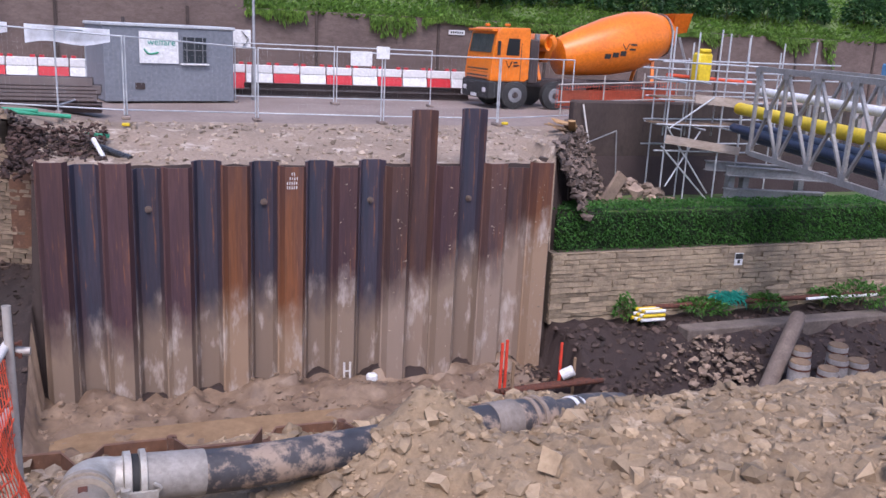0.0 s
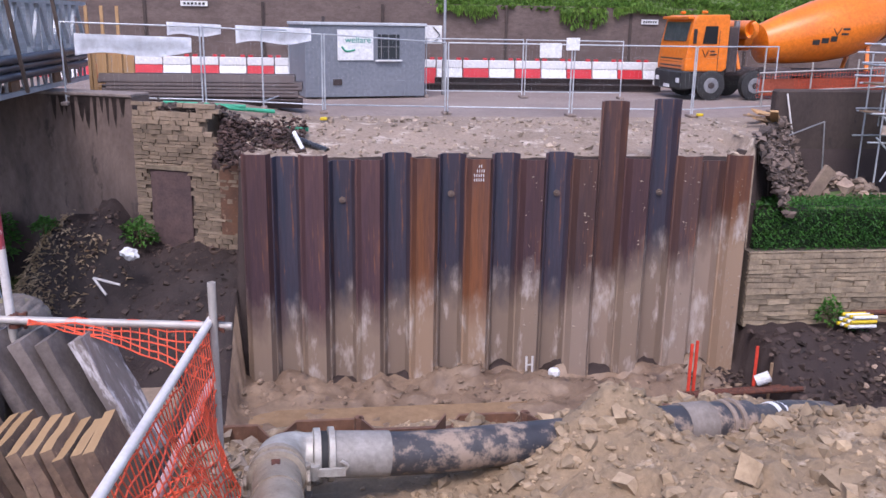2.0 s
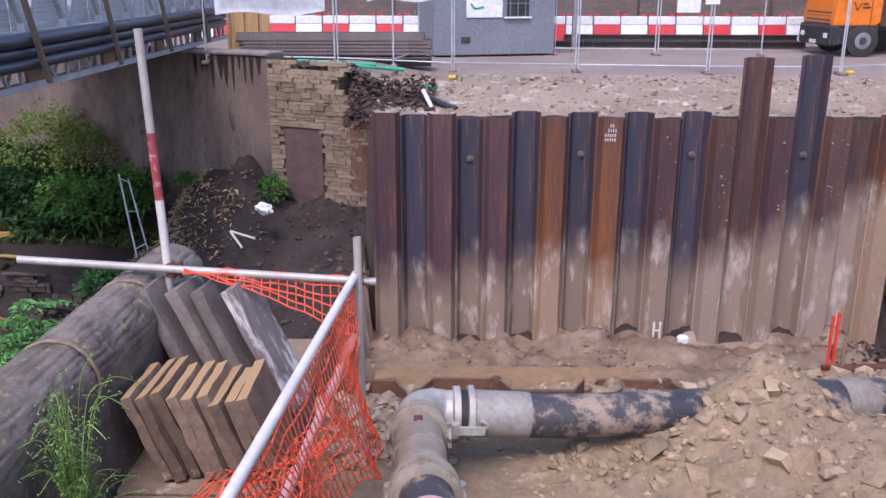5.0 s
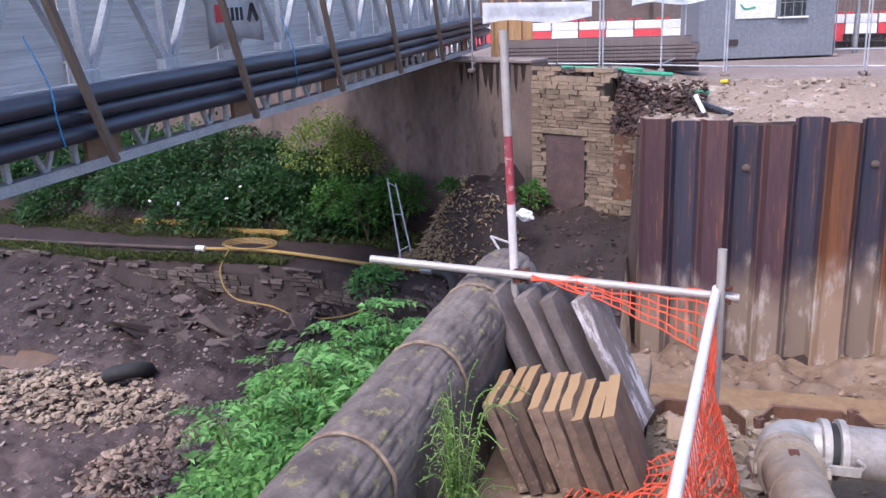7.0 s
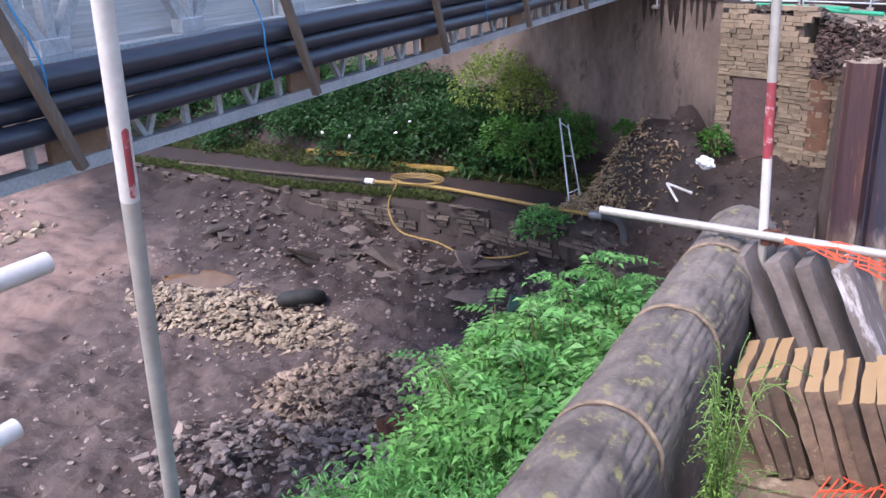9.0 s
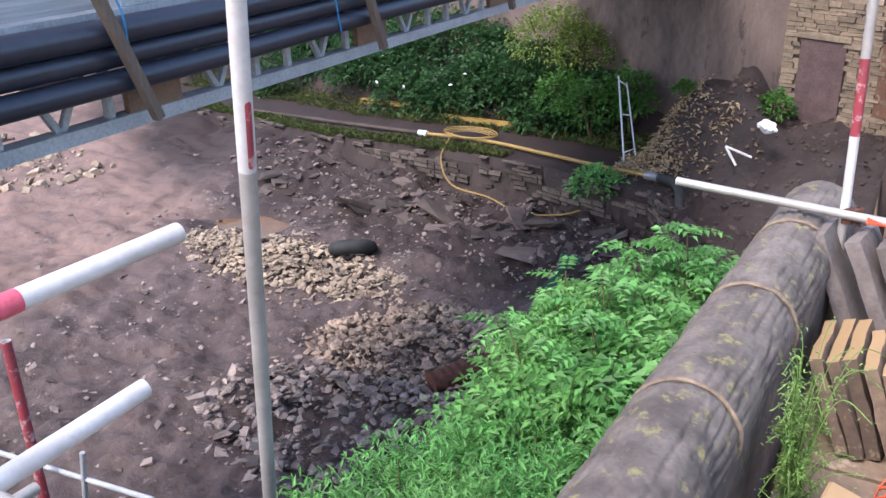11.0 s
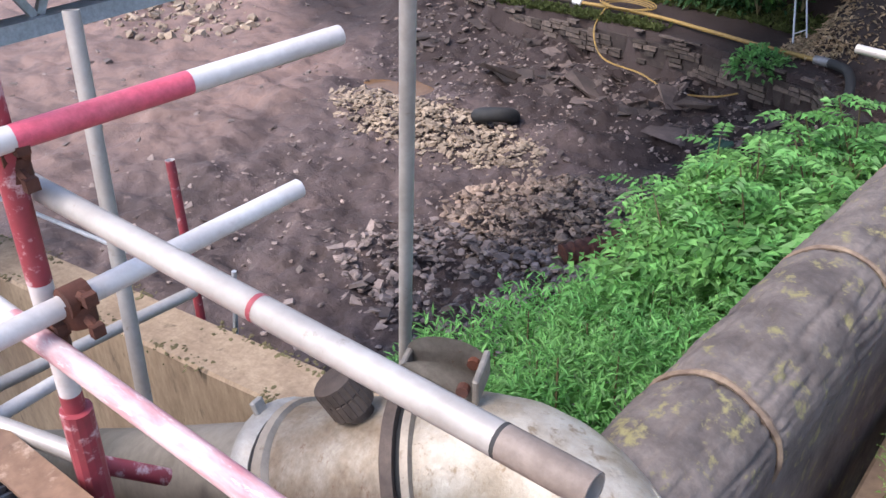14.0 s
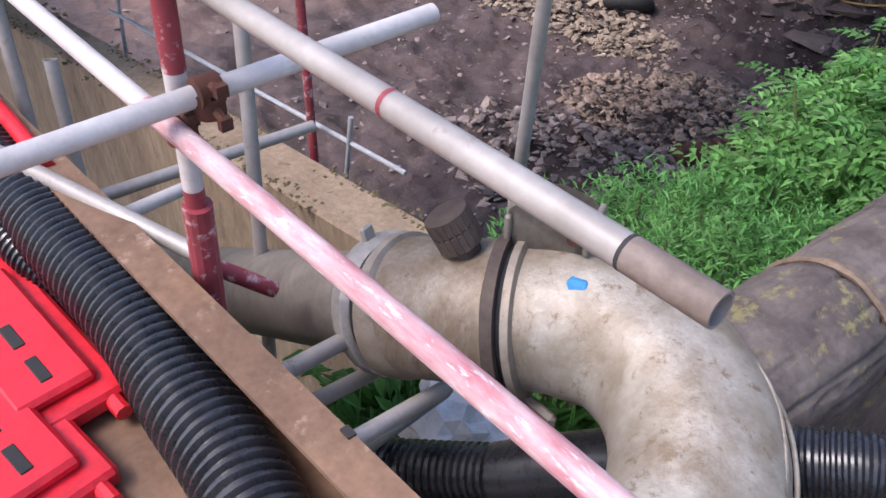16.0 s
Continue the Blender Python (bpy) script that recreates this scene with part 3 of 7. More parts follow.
# ---- the big walls ----
def course_wall(name, label, length, height, depth, at, turn, course, blen, base, stone_mat, seed=1, gap=0.012, hole=None, ragged=0.0, parts_limit=300, skip=None):
    """A coursed rubble wall: a recessed mortar core and stones that stand proud of it."""
    r = random.Random(seed)
    ob = tagged(part(name, boxed((length / 2, depth / 2 + 0.03, height / 2 - ragged / 2), (length, depth, height - ragged)), base), label, "wall", kind="structure")
    ob.matrix_world = pose(*at, 0, 0, turn)
    shapes = []
    for k in range(6):
        bm = bmesh.new()
        box(bm, (0, 0, 0), (1, 1, 1))
        for v in bm.verts:
            v.co += Vector((r.uniform(-0.04, 0.04), r.uniform(-0.15, 0.1), r.uniform(-0.1, 0.1)))
        shapes.append(link_free("stone", bm, stone_mat))
    z, count = 0.0, 0
    rest = Soup()
    while z < height - 0.02:
        ch = course * r.uniform(0.75, 1.3)
        ch = min(ch, height - z)
        x = 0.0
        top = height - ragged * abs(fbm(z, seed, 2, 1.0)) if ragged else height
        while x < length - 0.02:
            l = min(blen * r.uniform(0.6, 1.6), length - x)
            c = (x + l / 2, z + ch / 2)
            keep = not (hole and hole[0] < c[0] < hole[1] and hole[2] < c[1] < hole[3])
            if skip and skip(*c):
                keep = False
            if ragged and z > height - ragged - 0.05 and fbm(c[0], c[1], seed, 1.3) < -0.05:
                keep = False
            if keep and l > 0.04:
                proud = r.uniform(0.03, 0.07)
                m = Matrix.Translation((c[0], 0.04 - proud / 2, c[1])) @ Matrix.Diagonal((l - gap, 0.06 + proud, ch - gap, 1))
                if count < parts_limit:
                    o = link_mesh("stone", r.choice(shapes), None, ob)
                    o.matrix_local = m
                else:
                    me = r.choice(shapes)
                    rest.add([m @ v.co for v in me.vertices], [tuple(p.vertices) for p in me.polygons])
                count += 1
            x += l
        z += ch
    if rest.n:
        o = link_mesh("stones", rest.mesh("stones"), stone_mat, ob)
        tagged(o, kind="stuff")
    return ob


def link_free(name, bm, material):
    me = to_mesh(name, bm)
    me.materials.append(material)
    return me


# long stained retaining wall behind the far bank
bm = boxed((-16.5, 0.35, 0), (33, 0.7, 4.6))
wl = tagged(part("wall_bank", bm, RENDERED), "tall stained rendered retaining wall above the river bank", "wall", kind="structure")
wl.matrix_world = pose(-7.25, 18.05, -1.65, 0, 0, -23.3)
bm = boxed((-16.5, 0.33, 0.04), (33, 0.76, 0.08), bevel=0.015)
cp = part("wall_coping", bm, GREYSLAB, wl)
cp.matrix_parent_inverse = Matrix()
cp.location = (0, 0, 2.3)

for k in range(11):
    dx, dz = -0.25 - 0.2 * k + rnd.uniform(-0.05, 0.05), rnd.uniform(0.35, 1.1)
    bm = bmesh.new()
    w = rnd.uniform(0.05, 0.11)
    fc = bm.faces.new([bm.verts.new(q) for q in ((dx - w, -0.006, 2.28), (dx + w, -0.006, 2.28), (dx + 0.6 * w, -0.006, 2.28 - dz * 0.6), (dx + 0.1 * w, -0.006, 2.28 - dz), (dx - 0.5 * w, -0.006, 2.28 - dz * 0.7))])
    bmesh.ops.solidify(bm, geom=[fc], thickness=0.004)
    part("drip_crust", bm, DARKWALL, wl)

# back wall of the road
bm = boxed((0, 33.35, 1.6), (110, 0.5, 3.3))
box(bm, (-26.6, 33.37, 4.35), (56.8, 0.5, 2.2))
tagged(part("wall_road", bm, BACKWALL), "long dark stone retaining wall behind the road", "wall", kind="structure")
bm = bmesh.new()
for k in range(22):
    box(bm, (-55 + 5 * k + 0.4 * math.sin(k), 33.08, 1.6), (0.12, 0.08, 3.2))
tagged(part("trim", bm, DARKWALL), "dark pilaster strips on the road wall", "wall", kind="structure")

# dark wall between the road and the garden
bm = boxed((15.3, 19.85, -0.75), (10.6, 0.4, 3.2), bevel=0.06)
tagged(part("wall_garden", bm, DARKWALL), "dark weathered retaining wall above the garden", "wall", kind="structure")
bm = boxed((-0.4, 0, 0.62), (0.4, 4.9, 1.3))
o = tagged(part("wall_flank", bm, DARKWALL), "broken flank of the road fill", "wall", kind="structure")
o.matrix_world = pose(8.9, 17.4, -1.55, 0, 0, -34.5)

# coping wall beside the slabs
bm = bmesh.new()
box(bm, (0, 0, -2.4), (0.412, 3.98, 5.9))
for v in bm.verts:
    v.co.y += 0.02
    v.co.x += -4.585 + 0.045 * v.co.y
tagged(part("wall_parapet", bm, COPING), "dark old river wall under a round coping", "wall", kind="structure")

# cream channel wall
ang = math.degrees(math.atan2(-0.42, -3.2))
bm = boxed((2.5, 0.16, -1.2), (9.0, 0.32, 2.4), bevel=0.015)
o = tagged(part("wall_channel", bm, CONCRETE), "cream concrete channel wall with mossy top", "wall", kind="structure")
o.matrix_world = pose(-6.3, -1.27, -0.3, 0, 0, ang)

# low masonry edge of the far bank, in short straight runs
for k, (xa, xb) in enumerate(((-27.0, -23.0), (-23.0, -19.0), (-19.0, -15.5), (-15.5, -12.2), (-12.2, -9.2), (-9.2, -8.2))):
    ya, yb = bank_y(xa), bank_y(xb)
    zt = -4.2 - 0.04 * max(0, -14 - (xa + xb) / 2)
    course_wall("wall_river_%d" % (k + 1), "low broken stone river wall under the path", math.hypot(xb - xa, yb - ya), 0.85, 0.5, (xa, ya - 0.05, zt - 0.85),
                math.degrees(math.atan2(yb - ya, xb - xa)), 0.11, 0.3, DARKMORTAR, DARKSTONE, 31 + k, 0.022, ragged=0.25, skip=lambda x, z, k=k: fbm(x * 1.3 + 9 * k, z * 2.5, 4, 1.0) > 0.04, parts_limit=90)

# stone pier with the blocked doorway
pier = course_wall("wall_pier", "coursed sandstone pier with a blocked doorway and broken top", 3.3, 4.0, 0.9, (-7.25, 18.0, -3.4), -23.3, 0.1, 0.27, MORTAR, PIERSTONE, 5,
                   hole=(0.42, 1.52, 0.45, 2.35), ragged=0.22, skip=lambda x, z: x > 2.2 + 0.25 * math.sin(z * 5) and z > 2.6)
pier.data = to_mesh("wall_pier", box(boxed((1.65, 0.48, 1.3), (3.3, 0.9, 2.6)), (1.0, 0.48, 3.13), (2.0, 0.9, 1.06)))
pier.data.materials.append(MORTAR)
blk = part("blocked_doorway", boxed((0.97, 0.0, 1.4), (1.1, 0.1, 1.92), bevel=0.01), surf("blocked_door", (0.085, 0.055, 0.055), (0.12, 0.075, 0.07), 2.5, 0.9, 0, 0.3, 16.0), pier, "dark brown infill of the doorway")
part("blocked_doorway", boxed((2.55, 0.0, 1.75), (0.5, 0.1, 1.7), bevel=0.01), RUSTSHEET, pier, "reddish brown patch in the masonry")
lintel = part("lintel", boxed((0.97, -0.02, 2.43), (1.3, 0.14, 0.12), bevel=0.01), MASONRY, pier)

# garden wall under the hedge
course_wall("wall_hedge", "coursed sandstone garden wall below the hedge", 22, 1.85, 0.4, (7.25, 15.0, -4.45), 0, 0.13, 0.4, MORTAR, MASONRY, 9, parts_limit=300)

# near bank: clay heap beside the camera
def heap_h(x, y):
    z = -0.42 + 0.05 * fbm(x, y, 2, 1.5) + 0.02 * fbm(x, y, 8, 6)
    rise = sm(-2.2, 0.6, x) * sm(-3.5, -0.2, y)
    z += 0.36 * rise * sm(2.9, 0.9, y) + 0.1 * rise * fbm(x, y, 1, 0.9)
    z -= 0.1 * sm(0.45, 0.1, abs(y - 1.7 - 0.18 * x)) * sm(1.6, 0.5, x) * sm(-0.6, 0.0, x)
    z += 0.14 * sm(0.9, 0.0, abs(x + 0.75)) * sm(0.8, 0.1, abs(y - 1.45))
    z -= 0.3 * sm(0.2, 2.6, y) * sm(0.4, 2.4, x)
    z -= 0.1 * math.exp(-((x - 0.4) / 0.5) ** 2 - ((y - 1.45) / 0.3) ** 2)
    z += 0.09 * sm(0.8, 2.4, x) * sm(2.6, 1.4, y)
    z += 0.3 * math.exp(-((x + 0.5) / 0.4) ** 2 - ((y - 1.6) / 0.26) ** 2)
    crumb = fbm(x, y, 21, 5.0)
    z += sm(-2.0, -1.4, x) * (0.07 * abs(fbm(x, y, 14, 2.6)) + 0.07 * max(0.0, crumb) + 0.03 * abs(fbm(x, y, 25, 12.0)))
    edge = 2.35 + 0.6 * sm(-0.5, 2.0, x)
    return z - 2.2 * max(0.0, y - edge)


hx = [-3.55 + 0.04 * i for i in range(262)]
hy = [-3.2 + 0.04 * i for i in range(166)]
hv = [(x, y, heap_h(x, y)) for y in hy for x in hx]
hf = [(j * len(hx) + i, j * len(hx) + i + 1, (j + 1) * len(hx) + i + 1, (j + 1) * len(hx) + i) for j in range(len(hy) - 1) for i in range(len(hx) - 1)]
hme = bpy.data.meshes.new("clay_heap")
hme.from_pydata(hv, [], hf)
hme.materials.append(CLAY)
hme.polygons.foreach_set("use_smooth", [True] * len(hf))
tagged(new("clay_heap", hme), "heap of brown clay spoil on the near bank", "spoil", kind="structure")

# paved floor by the slabs
bm = bmesh.new()
box(bm, (-3.95, -0.95, -0.1), (0.75, 2.45, 0.16), bevel=0.012)
box(bm, (-3.95, 1.35, -0.12), (0.8, 2.0, 0.14), bevel=0.012)
tagged(part("pavement", bm, surf("paving", (0.3, 0.21, 0.14), (0.23, 0.16, 0.11), 2.0, 0.85, 0, 0.3, 18.0, (0.38, 0.29, 0.2), 0.02, 0.01)), "muddy stone paving beside the coping", "paving", kind="structure")
# deck behind and under the camera
bm = boxed((-1.0, -6.0, 0.45), (14, 4.6, 0.2))
tagged(part("floor", bm, TIMBER), "boarded working deck", "deck", kind="structure")

# ---- steel sheet piles ----
def pile_mesh(front, h, fat=0.6):
    """One trough-shaped pile, top at z = 0; its broad face stands forward or back."""
    d = -0.2 if front else 0.2
    prof = [(0.0, 0.0), (0.1, d), (fat - 0.1, d), (fat, 0.0)]
    t = 0.016
    bm = bmesh.new()
    rows = []
    for z in (0.0, -h * 0.5, -h):
        rows.append([bm.verts.new((x, y - t, z)) for x, y in prof] + [bm.verts.new((x, y + t, z)) for x, y in reversed(prof)])
    for a, b in zip(rows, rows[1:]):
        for k in range(8):
            bm.faces.new((a[k], a[(k + 1) % 8], b[(k + 1) % 8], b[k]))
    for k in range(3):
        bm.faces.new((rows[0][k], rows[0][k + 1], rows[0][6 - k], rows[0][7 - k]))
    sweep(bm, [(0, 0, 0), (0, 0, -h)], 0.035, 6)
    return bm


wall = thing("sheet_pile_wall", "wall of rusty steel sheet piles with clay-stained feet", "sheet piles")
kinds = [0, 1, 0, 1, 0, 1, 2, 1, 2, 1, 0, 1, 3, 3, 0, 1, 3, 3, 2]
tops = [-0.24, -0.33, -0.27, -0.42, -0.36, -0.25, -0.33, -0.27, -0.35, -0.26, -0.37, -0.24, -0.36, 0.9, -0.35, 0.95, -0.3, -0.45, -0.28]
feet = [-5.55, -5.45, -5.6, -5.4, -5.65, -5.4, -5.6, -5.45, -5.6, -5.4, -5.5, -5.4, -5.55, -5.4, -5.5, -5.4, -5.5, -5.35, -5.4]
pmesh = {}
for k in range(19):
    front = k % 2 == 0
    h = 6.6 if tops[k] < 0.5 else 7.8
    key = (front, h, kinds[k])
    if key not in pmesh:
        me = to_mesh("sheet_pile", pile_mesh(front, h))
        me.materials.append(PILES[kinds[k]])
        pmesh[key] = me
    o = link_mesh("sheet_pile", pmesh[key], None, wall)
    o.location = (-4.4 + 0.605 * k, 15.0, tops[k])
    if k in (3, 7, 11, 15):
        bm = bmesh.new()
        sweep(bm, [(0, 0, 0), (0, -0.03, 0)], 0.075, 10)
        sweep(bm, [(0, -0.02, 0), (0, -0.09, 0)], 0.036, 6)
        b = part("tie_bolt", bm, surf("clay_dusted_steel", (0.2, 0.15, 0.12), (0.14, 0.1, 0.085), 5), wall, "tie bolt with a round washer")
        b.location = (-4.4 + 0.605 * k + 0.3, 15.18, -1.3 if k == 3 else -1.18)
specks = Soup()
for _ in range(150):
    k = (14, 16, 18, 18, 10, 12)[int(gen.rand() * 6)]
    stone(specks, (-4.4 + 0.605 * k + 0.12 + 0.36 * gen.rand(), 14.782, -0.5 - 4.4 * gen.rand()), 0.025 + 0.04 * gen.rand() ** 2, 0.7)
tagged(link_mesh("clay_specks", specks.mesh("clay_specks"), GRAVELROCK, wall), kind="stuff")
# chalked letters on one pile stay as plain bars
bm = bmesh.new()
for j, (w, dx) in enumerate(((0.1, 0.0), (0.22, 0.02), (0.26, -0.02), (0.3, 0.0))):
    for i in range(int(w / 0.05)):
        box(bm, (0.74 + dx - w / 2 + 0.05 * i, 14.775, -0.5 - 0.1 * j), (0.018, 0.004, 0.065))
part("chalk_mark", bm, WHITE, wall, "chalked marks as short white bars")
bm = bmesh.new()
for dx in (-0.06, 0.08):
    sweep(bm, [(1.95 + dx, 14.6, -4.9), (1.95 + dx, 14.58, -5.5)], 0.028, 8)
beam(bm, (1.89, 14.58, -5.1), (2.03, 14.58, -5.1), 0.03, 0.03)
part("marker_frame", bm, WHITETUBE, wall)


# ---- stones, rubble and soil ----
def scatter(name, label, n, place, lo, hi, material, sink=0.25, flat=0.7, category="rubble", height=ground_h, boxy=0.7):
    s = Soup()
    for _ in range(n):
        x, y = place()
        size = lo + (hi - lo) * gen.rand() ** 3
        stone(s, (x, y, height(x, y) + size * (0.35 - sink)), size, flat, boxy)
    return tagged(link_mesh(name, s.mesh(name), material), label, category, kind="stuff")


def blob(cx, cy, rx, ry):
    def f():
        a, r = gen.rand() * 6.283, gen.rand() ** 0.5
        return cx + rx * r * math.cos(a) + 0.2 * gen.randn(), cy + ry * r * math.sin(a) + 0.2 * gen.randn()
    return f


def area(x0, x1, y0, y1):
    return lambda: (x0 + (x1 - x0) * gen.rand(), y0 + (y1 - y0) * gen.rand())


def piled(cx, cy, rx, ry, h):
    return lambda x, y: ground_h(x, y) + h * max(0.0, 1 - ((x - cx) / rx) ** 2 - ((y - cy) / ry) ** 2)


DARKRUBBLE = surf("broken_dark_stone", (0.13, 0.095, 0.08), (0.07, 0.052, 0.046), 1.5, 0.85, 0, 0.5, 14.0, rand=0.6, island=True)
FLANKROCK = surf("broken_brown_stone", (0.17, 0.125, 0.1), (0.1, 0.073, 0.062), 1.5, 0.88, 0, 0.5, 14.0, rand=0.6, island=True)
BEDROCK = surf("muddy_brown_stone", (0.31, 0.24, 0.21), (0.17, 0.13, 0.115), 1.5, 0.65, 0, 0.5, 14.0, rand=0.55, island=True)
SILTROCK = surf("muddy_clay_lump", (0.27, 0.19, 0.13), (0.15, 0.105, 0.075), 1.5, 0.8, 0, 0.5, 14.0, rand=0.4, island=True)
REDSOIL = surf("red_brown_soil", (0.075, 0.042, 0.033), (0.045, 0.028, 0.024), 1.5, 0.9, 0, 0.5, 14.0, rand=0.4, island=True)
scatter("rubble_bank", "pale broken stones beside a puddle on the river bed", 3400, blob(-16.0, 10.1, 3.0, 1.2), 0.02, 0.24, PALEROCK, sink=0.4, flat=0.5, height=piled(-16.0, 10.0, 3.0, 1.4, 0.12), boxy=0.35)
scatter("rubble_heap", "heap of broken brown stone on the river bed", 3600, blob(-11.3, 8.1, 2.1, 1.6), 0.015, 0.24, surf("brown_rubble", (0.36, 0.26, 0.19), (0.23, 0.165, 0.13), 1.5, 0.85, 0, 0.5, 14.0, rand=0.5, island=True), sink=0.42, flat=0.55, height=piled(-11.2, 8.2, 2.4, 1.9, 0.5), boxy=0.35)
scatter("dark_rubble", "dark wet stones scattered over the mud", 2600, area(-18, -8, 2.5, 15), 0.012, 0.2, BEDROCK, sink=0.4, flat=0.5, boxy=0.4)
scatter("dark_rubble_edge", "dark wet rubble at the foot of the bank", 2400, blob(-11.0, 5.8, 2.9, 1.9), 0.015, 0.3, BEDROCK, flat=0.45, sink=0.46, height=piled(-11.0, 5.8, 2.8, 1.9, 0.35), boxy=0.35)
scatter("wall_rubble", "fallen stones below the river wall", 700, lambda: (lambda x: (x, bank_y(x) - 0.2 - 2.4 * gen.rand()))(-22 + 13.5 * gen.rand()), 0.04, 0.34, DARKRUBBLE, sink=0.35, flat=0.45, boxy=0.5)
scatter("mud_specks", "small pale stones strewn in the wet mud", 2600, lambda: (lambda x: (x, bank_y(x) - 0.3 - 6.0 * gen.rand()))(-21 + 12.6 * gen.rand()), 0.015, 0.17, GREYROCK, sink=0.36, flat=0.6, boxy=0.4)
scatter("fallen_slabs", "flat slabs fallen from the river wall", 70, lambda: (lambda x: (x, bank_y(x) - 0.4 - 2.6 * gen.rand()))(-20 + 10.8 * gen.rand()), 0.35, 1.2, DARKRUBBLE, sink=0.33, flat=0.2, boxy=1.0)
scatter("silt_stones", "stones half sunk in the silt", 500, area(-30, -16, 2, 15), 0.03, 0.3, GREYROCK, sink=0.42, flat=0.5)
scatter("far_rubble", "pale rubble under the bridge", 350, blob(-29.0, 11.5, 4.5, 2.5), 0.12, 0.5, PALEROCK)
scatter("soil_rubble", "dark soil with broken stone below the pier", 1500, area(-10, -4.7, 12.8, 18), 0.04, 0.22, MUDROCK, sink=0.3, boxy=0.35)
scatter("excavation_stones", "lumps of clay along the foot of the piles", 1000, area(-4.5, 6.8, 12.9, 14.9), 0.02, 0.22, SILTROCK, sink=0.4, boxy=0.3)
scatter("bank_rubble", "dark rubble slope beside the piles", 2600, area(7.3, 17, 10.2, 14.4), 0.04, 0.3, MUDROCK, sink=0.3, boxy=0.4)
scatter("foot_rubble", "dark lumps of soil at the last piles", 260, area(5.6, 7.4, 13.3, 14.6), 0.04, 0.2, MUDROCK, sink=0.35, boxy=0.4)
scatter("bank_stones", "brown broken stone in the slope", 420, blob(10.5, 12.4, 1.1, 0.9), 0.03, 0.3, MASONRY_LOOSE, sink=0.42, flat=0.55, height=piled(10.5, 12.4, 1.4, 1.2, 0.25), boxy=0.3)
scatter("gravel_stones", "gravel and hardcore on the fill", 1400, area(-4.2, 8.2, 15.4, 19.8), 0.03, 0.2, GRAVELROCK, sink=0.25)
def flank():
    t, h = gen.rand(), gen.rand()
    return 7.3 + 2.9 * t + 0.95 * (1 - h) * (0.4 + 0.6 * gen.rand()), 15.3 + 4.2 * t - 0.25 * (1 - h) + 0.1 * gen.randn()


scatter("flank_rubble", "broken stones down the edge of the fill", 1900, flank, 0.05, 0.34, FLANKROCK, sink=0.2, flat=0.5,
        height=lambda x, y: -1.75 + 1.8 * max(0.0, min(1.0, 1 - (x - 7.3 - (y - 15.3) * 0.69) / 0.95)))
for k, (x, y, a, tl) in enumerate(((8.75, 17.75, 40, 12), (8.95, 17.9, 52, 18), (8.6, 17.95, 25, 8), (8.85, 17.55, 60, 22))):
    o = solid("timber_offcut", boxed((0, 0, 0), (0.95, 0.2, 0.05), bevel=0.006), NEWTIMBER if k == 3 else TIMBER, "loose board on the edge of the fill", "timber", "loose boards")
    o.matrix_world = pose(x, y, 0.16 + 0.05 * k, 0, tl, a)
scatter("pier_rubble", "loose stones and soil on the broken pier", 420, lambda: (lambda t: (-6.9 + 3.6 * t, 18.1 - 0.42 * 3.6 * t + 0.5 * gen.rand()))(gen.rand()), 0.06, 0.3, DARKRUBBLE, flat=0.45, height=lambda x, y: 0.42 - 0.5 * sm(-5.4, -4.2, x) + 0.06 * gen.randn())
scatter("soil_slip", "dark slipped soil above the pile wall", 1700, area(-5.1, -3.1, 15.3, 17.4), 0.03, 0.2, REDSOIL, boxy=0.3, height=lambda x, y: -0.75 + 0.4 * (y - 15.3) + 0.2 * gen.rand())
scatter("garden_stones", "pile of broken stones on the lawn", 90, blob(10.6, 16.9, 0.9, 0.5), 0.15, 0.5, MASONRY_LOOSE, height=piled(10.6, 16.9, 1.1, 0.7, 0.6))
scatter("spoil_stones", "lumps of clay and stone over the spoil heap", 9000, area(-2.3, 4.5, -1.2, 2.7), 0.006, 0.075, CLAYROCK, sink=0.36, height=heap_h, boxy=0.3)
scatter("spoil_lumps", "larger clay lumps along the pipe", 420, lambda: (lambda x: (x, 1.1 + 0.16 * (x + 2.4) + 0.16 * gen.randn()))(-2.0 + 4.5 * gen.rand()), 0.03, 0.15, CLAYROCK, sink=0.25, height=heap_h, boxy=0.15)
scatter("spoil_clods", "clods of crumbling clay on the spoil heap", 1300, area(-1.9, 4.2, -0.6, 2.5), 0.03, 0.2, CLAYROCK, sink=0.33, flat=0.85, height=heap_h, boxy=0.45)
scatter("trench_stones", "grey stones behind the trench sheet", 300, area(-3.5, -2.6, 1.2, 2.2), 0.04, 0.16, PALEROCK, sink=0.2, height=heap_h)

bm = boxed((0, 0, 0), (3.4, 1.7, 0.02))
o = tagged(part("water", bm, WATER), "shallow brown puddle", "puddle", kind="structure")
o.matrix_world = pose(-18.7, 11.6, ground_h(-18.7, 11.6) + 0.13, 0, 0, -12)
bm = boxed((0, 0, 0), (6.5, 1.0, 0.02))
o = tagged(part("water", bm, surf("clay_water", (0.3, 0.2, 0.12), (0.26, 0.17, 0.1), 1.0, 0.15, 0, 0.03, 3.0)), "shallow clay-coloured water at the foot of the piles", "puddle", kind="structure")
o.matrix_world = pose(-1.0, 12.75, -5.4, 0, 0, 0)

# ---- round coping ----
def cope_x(y):
    return -4.585 + 0.045 * y


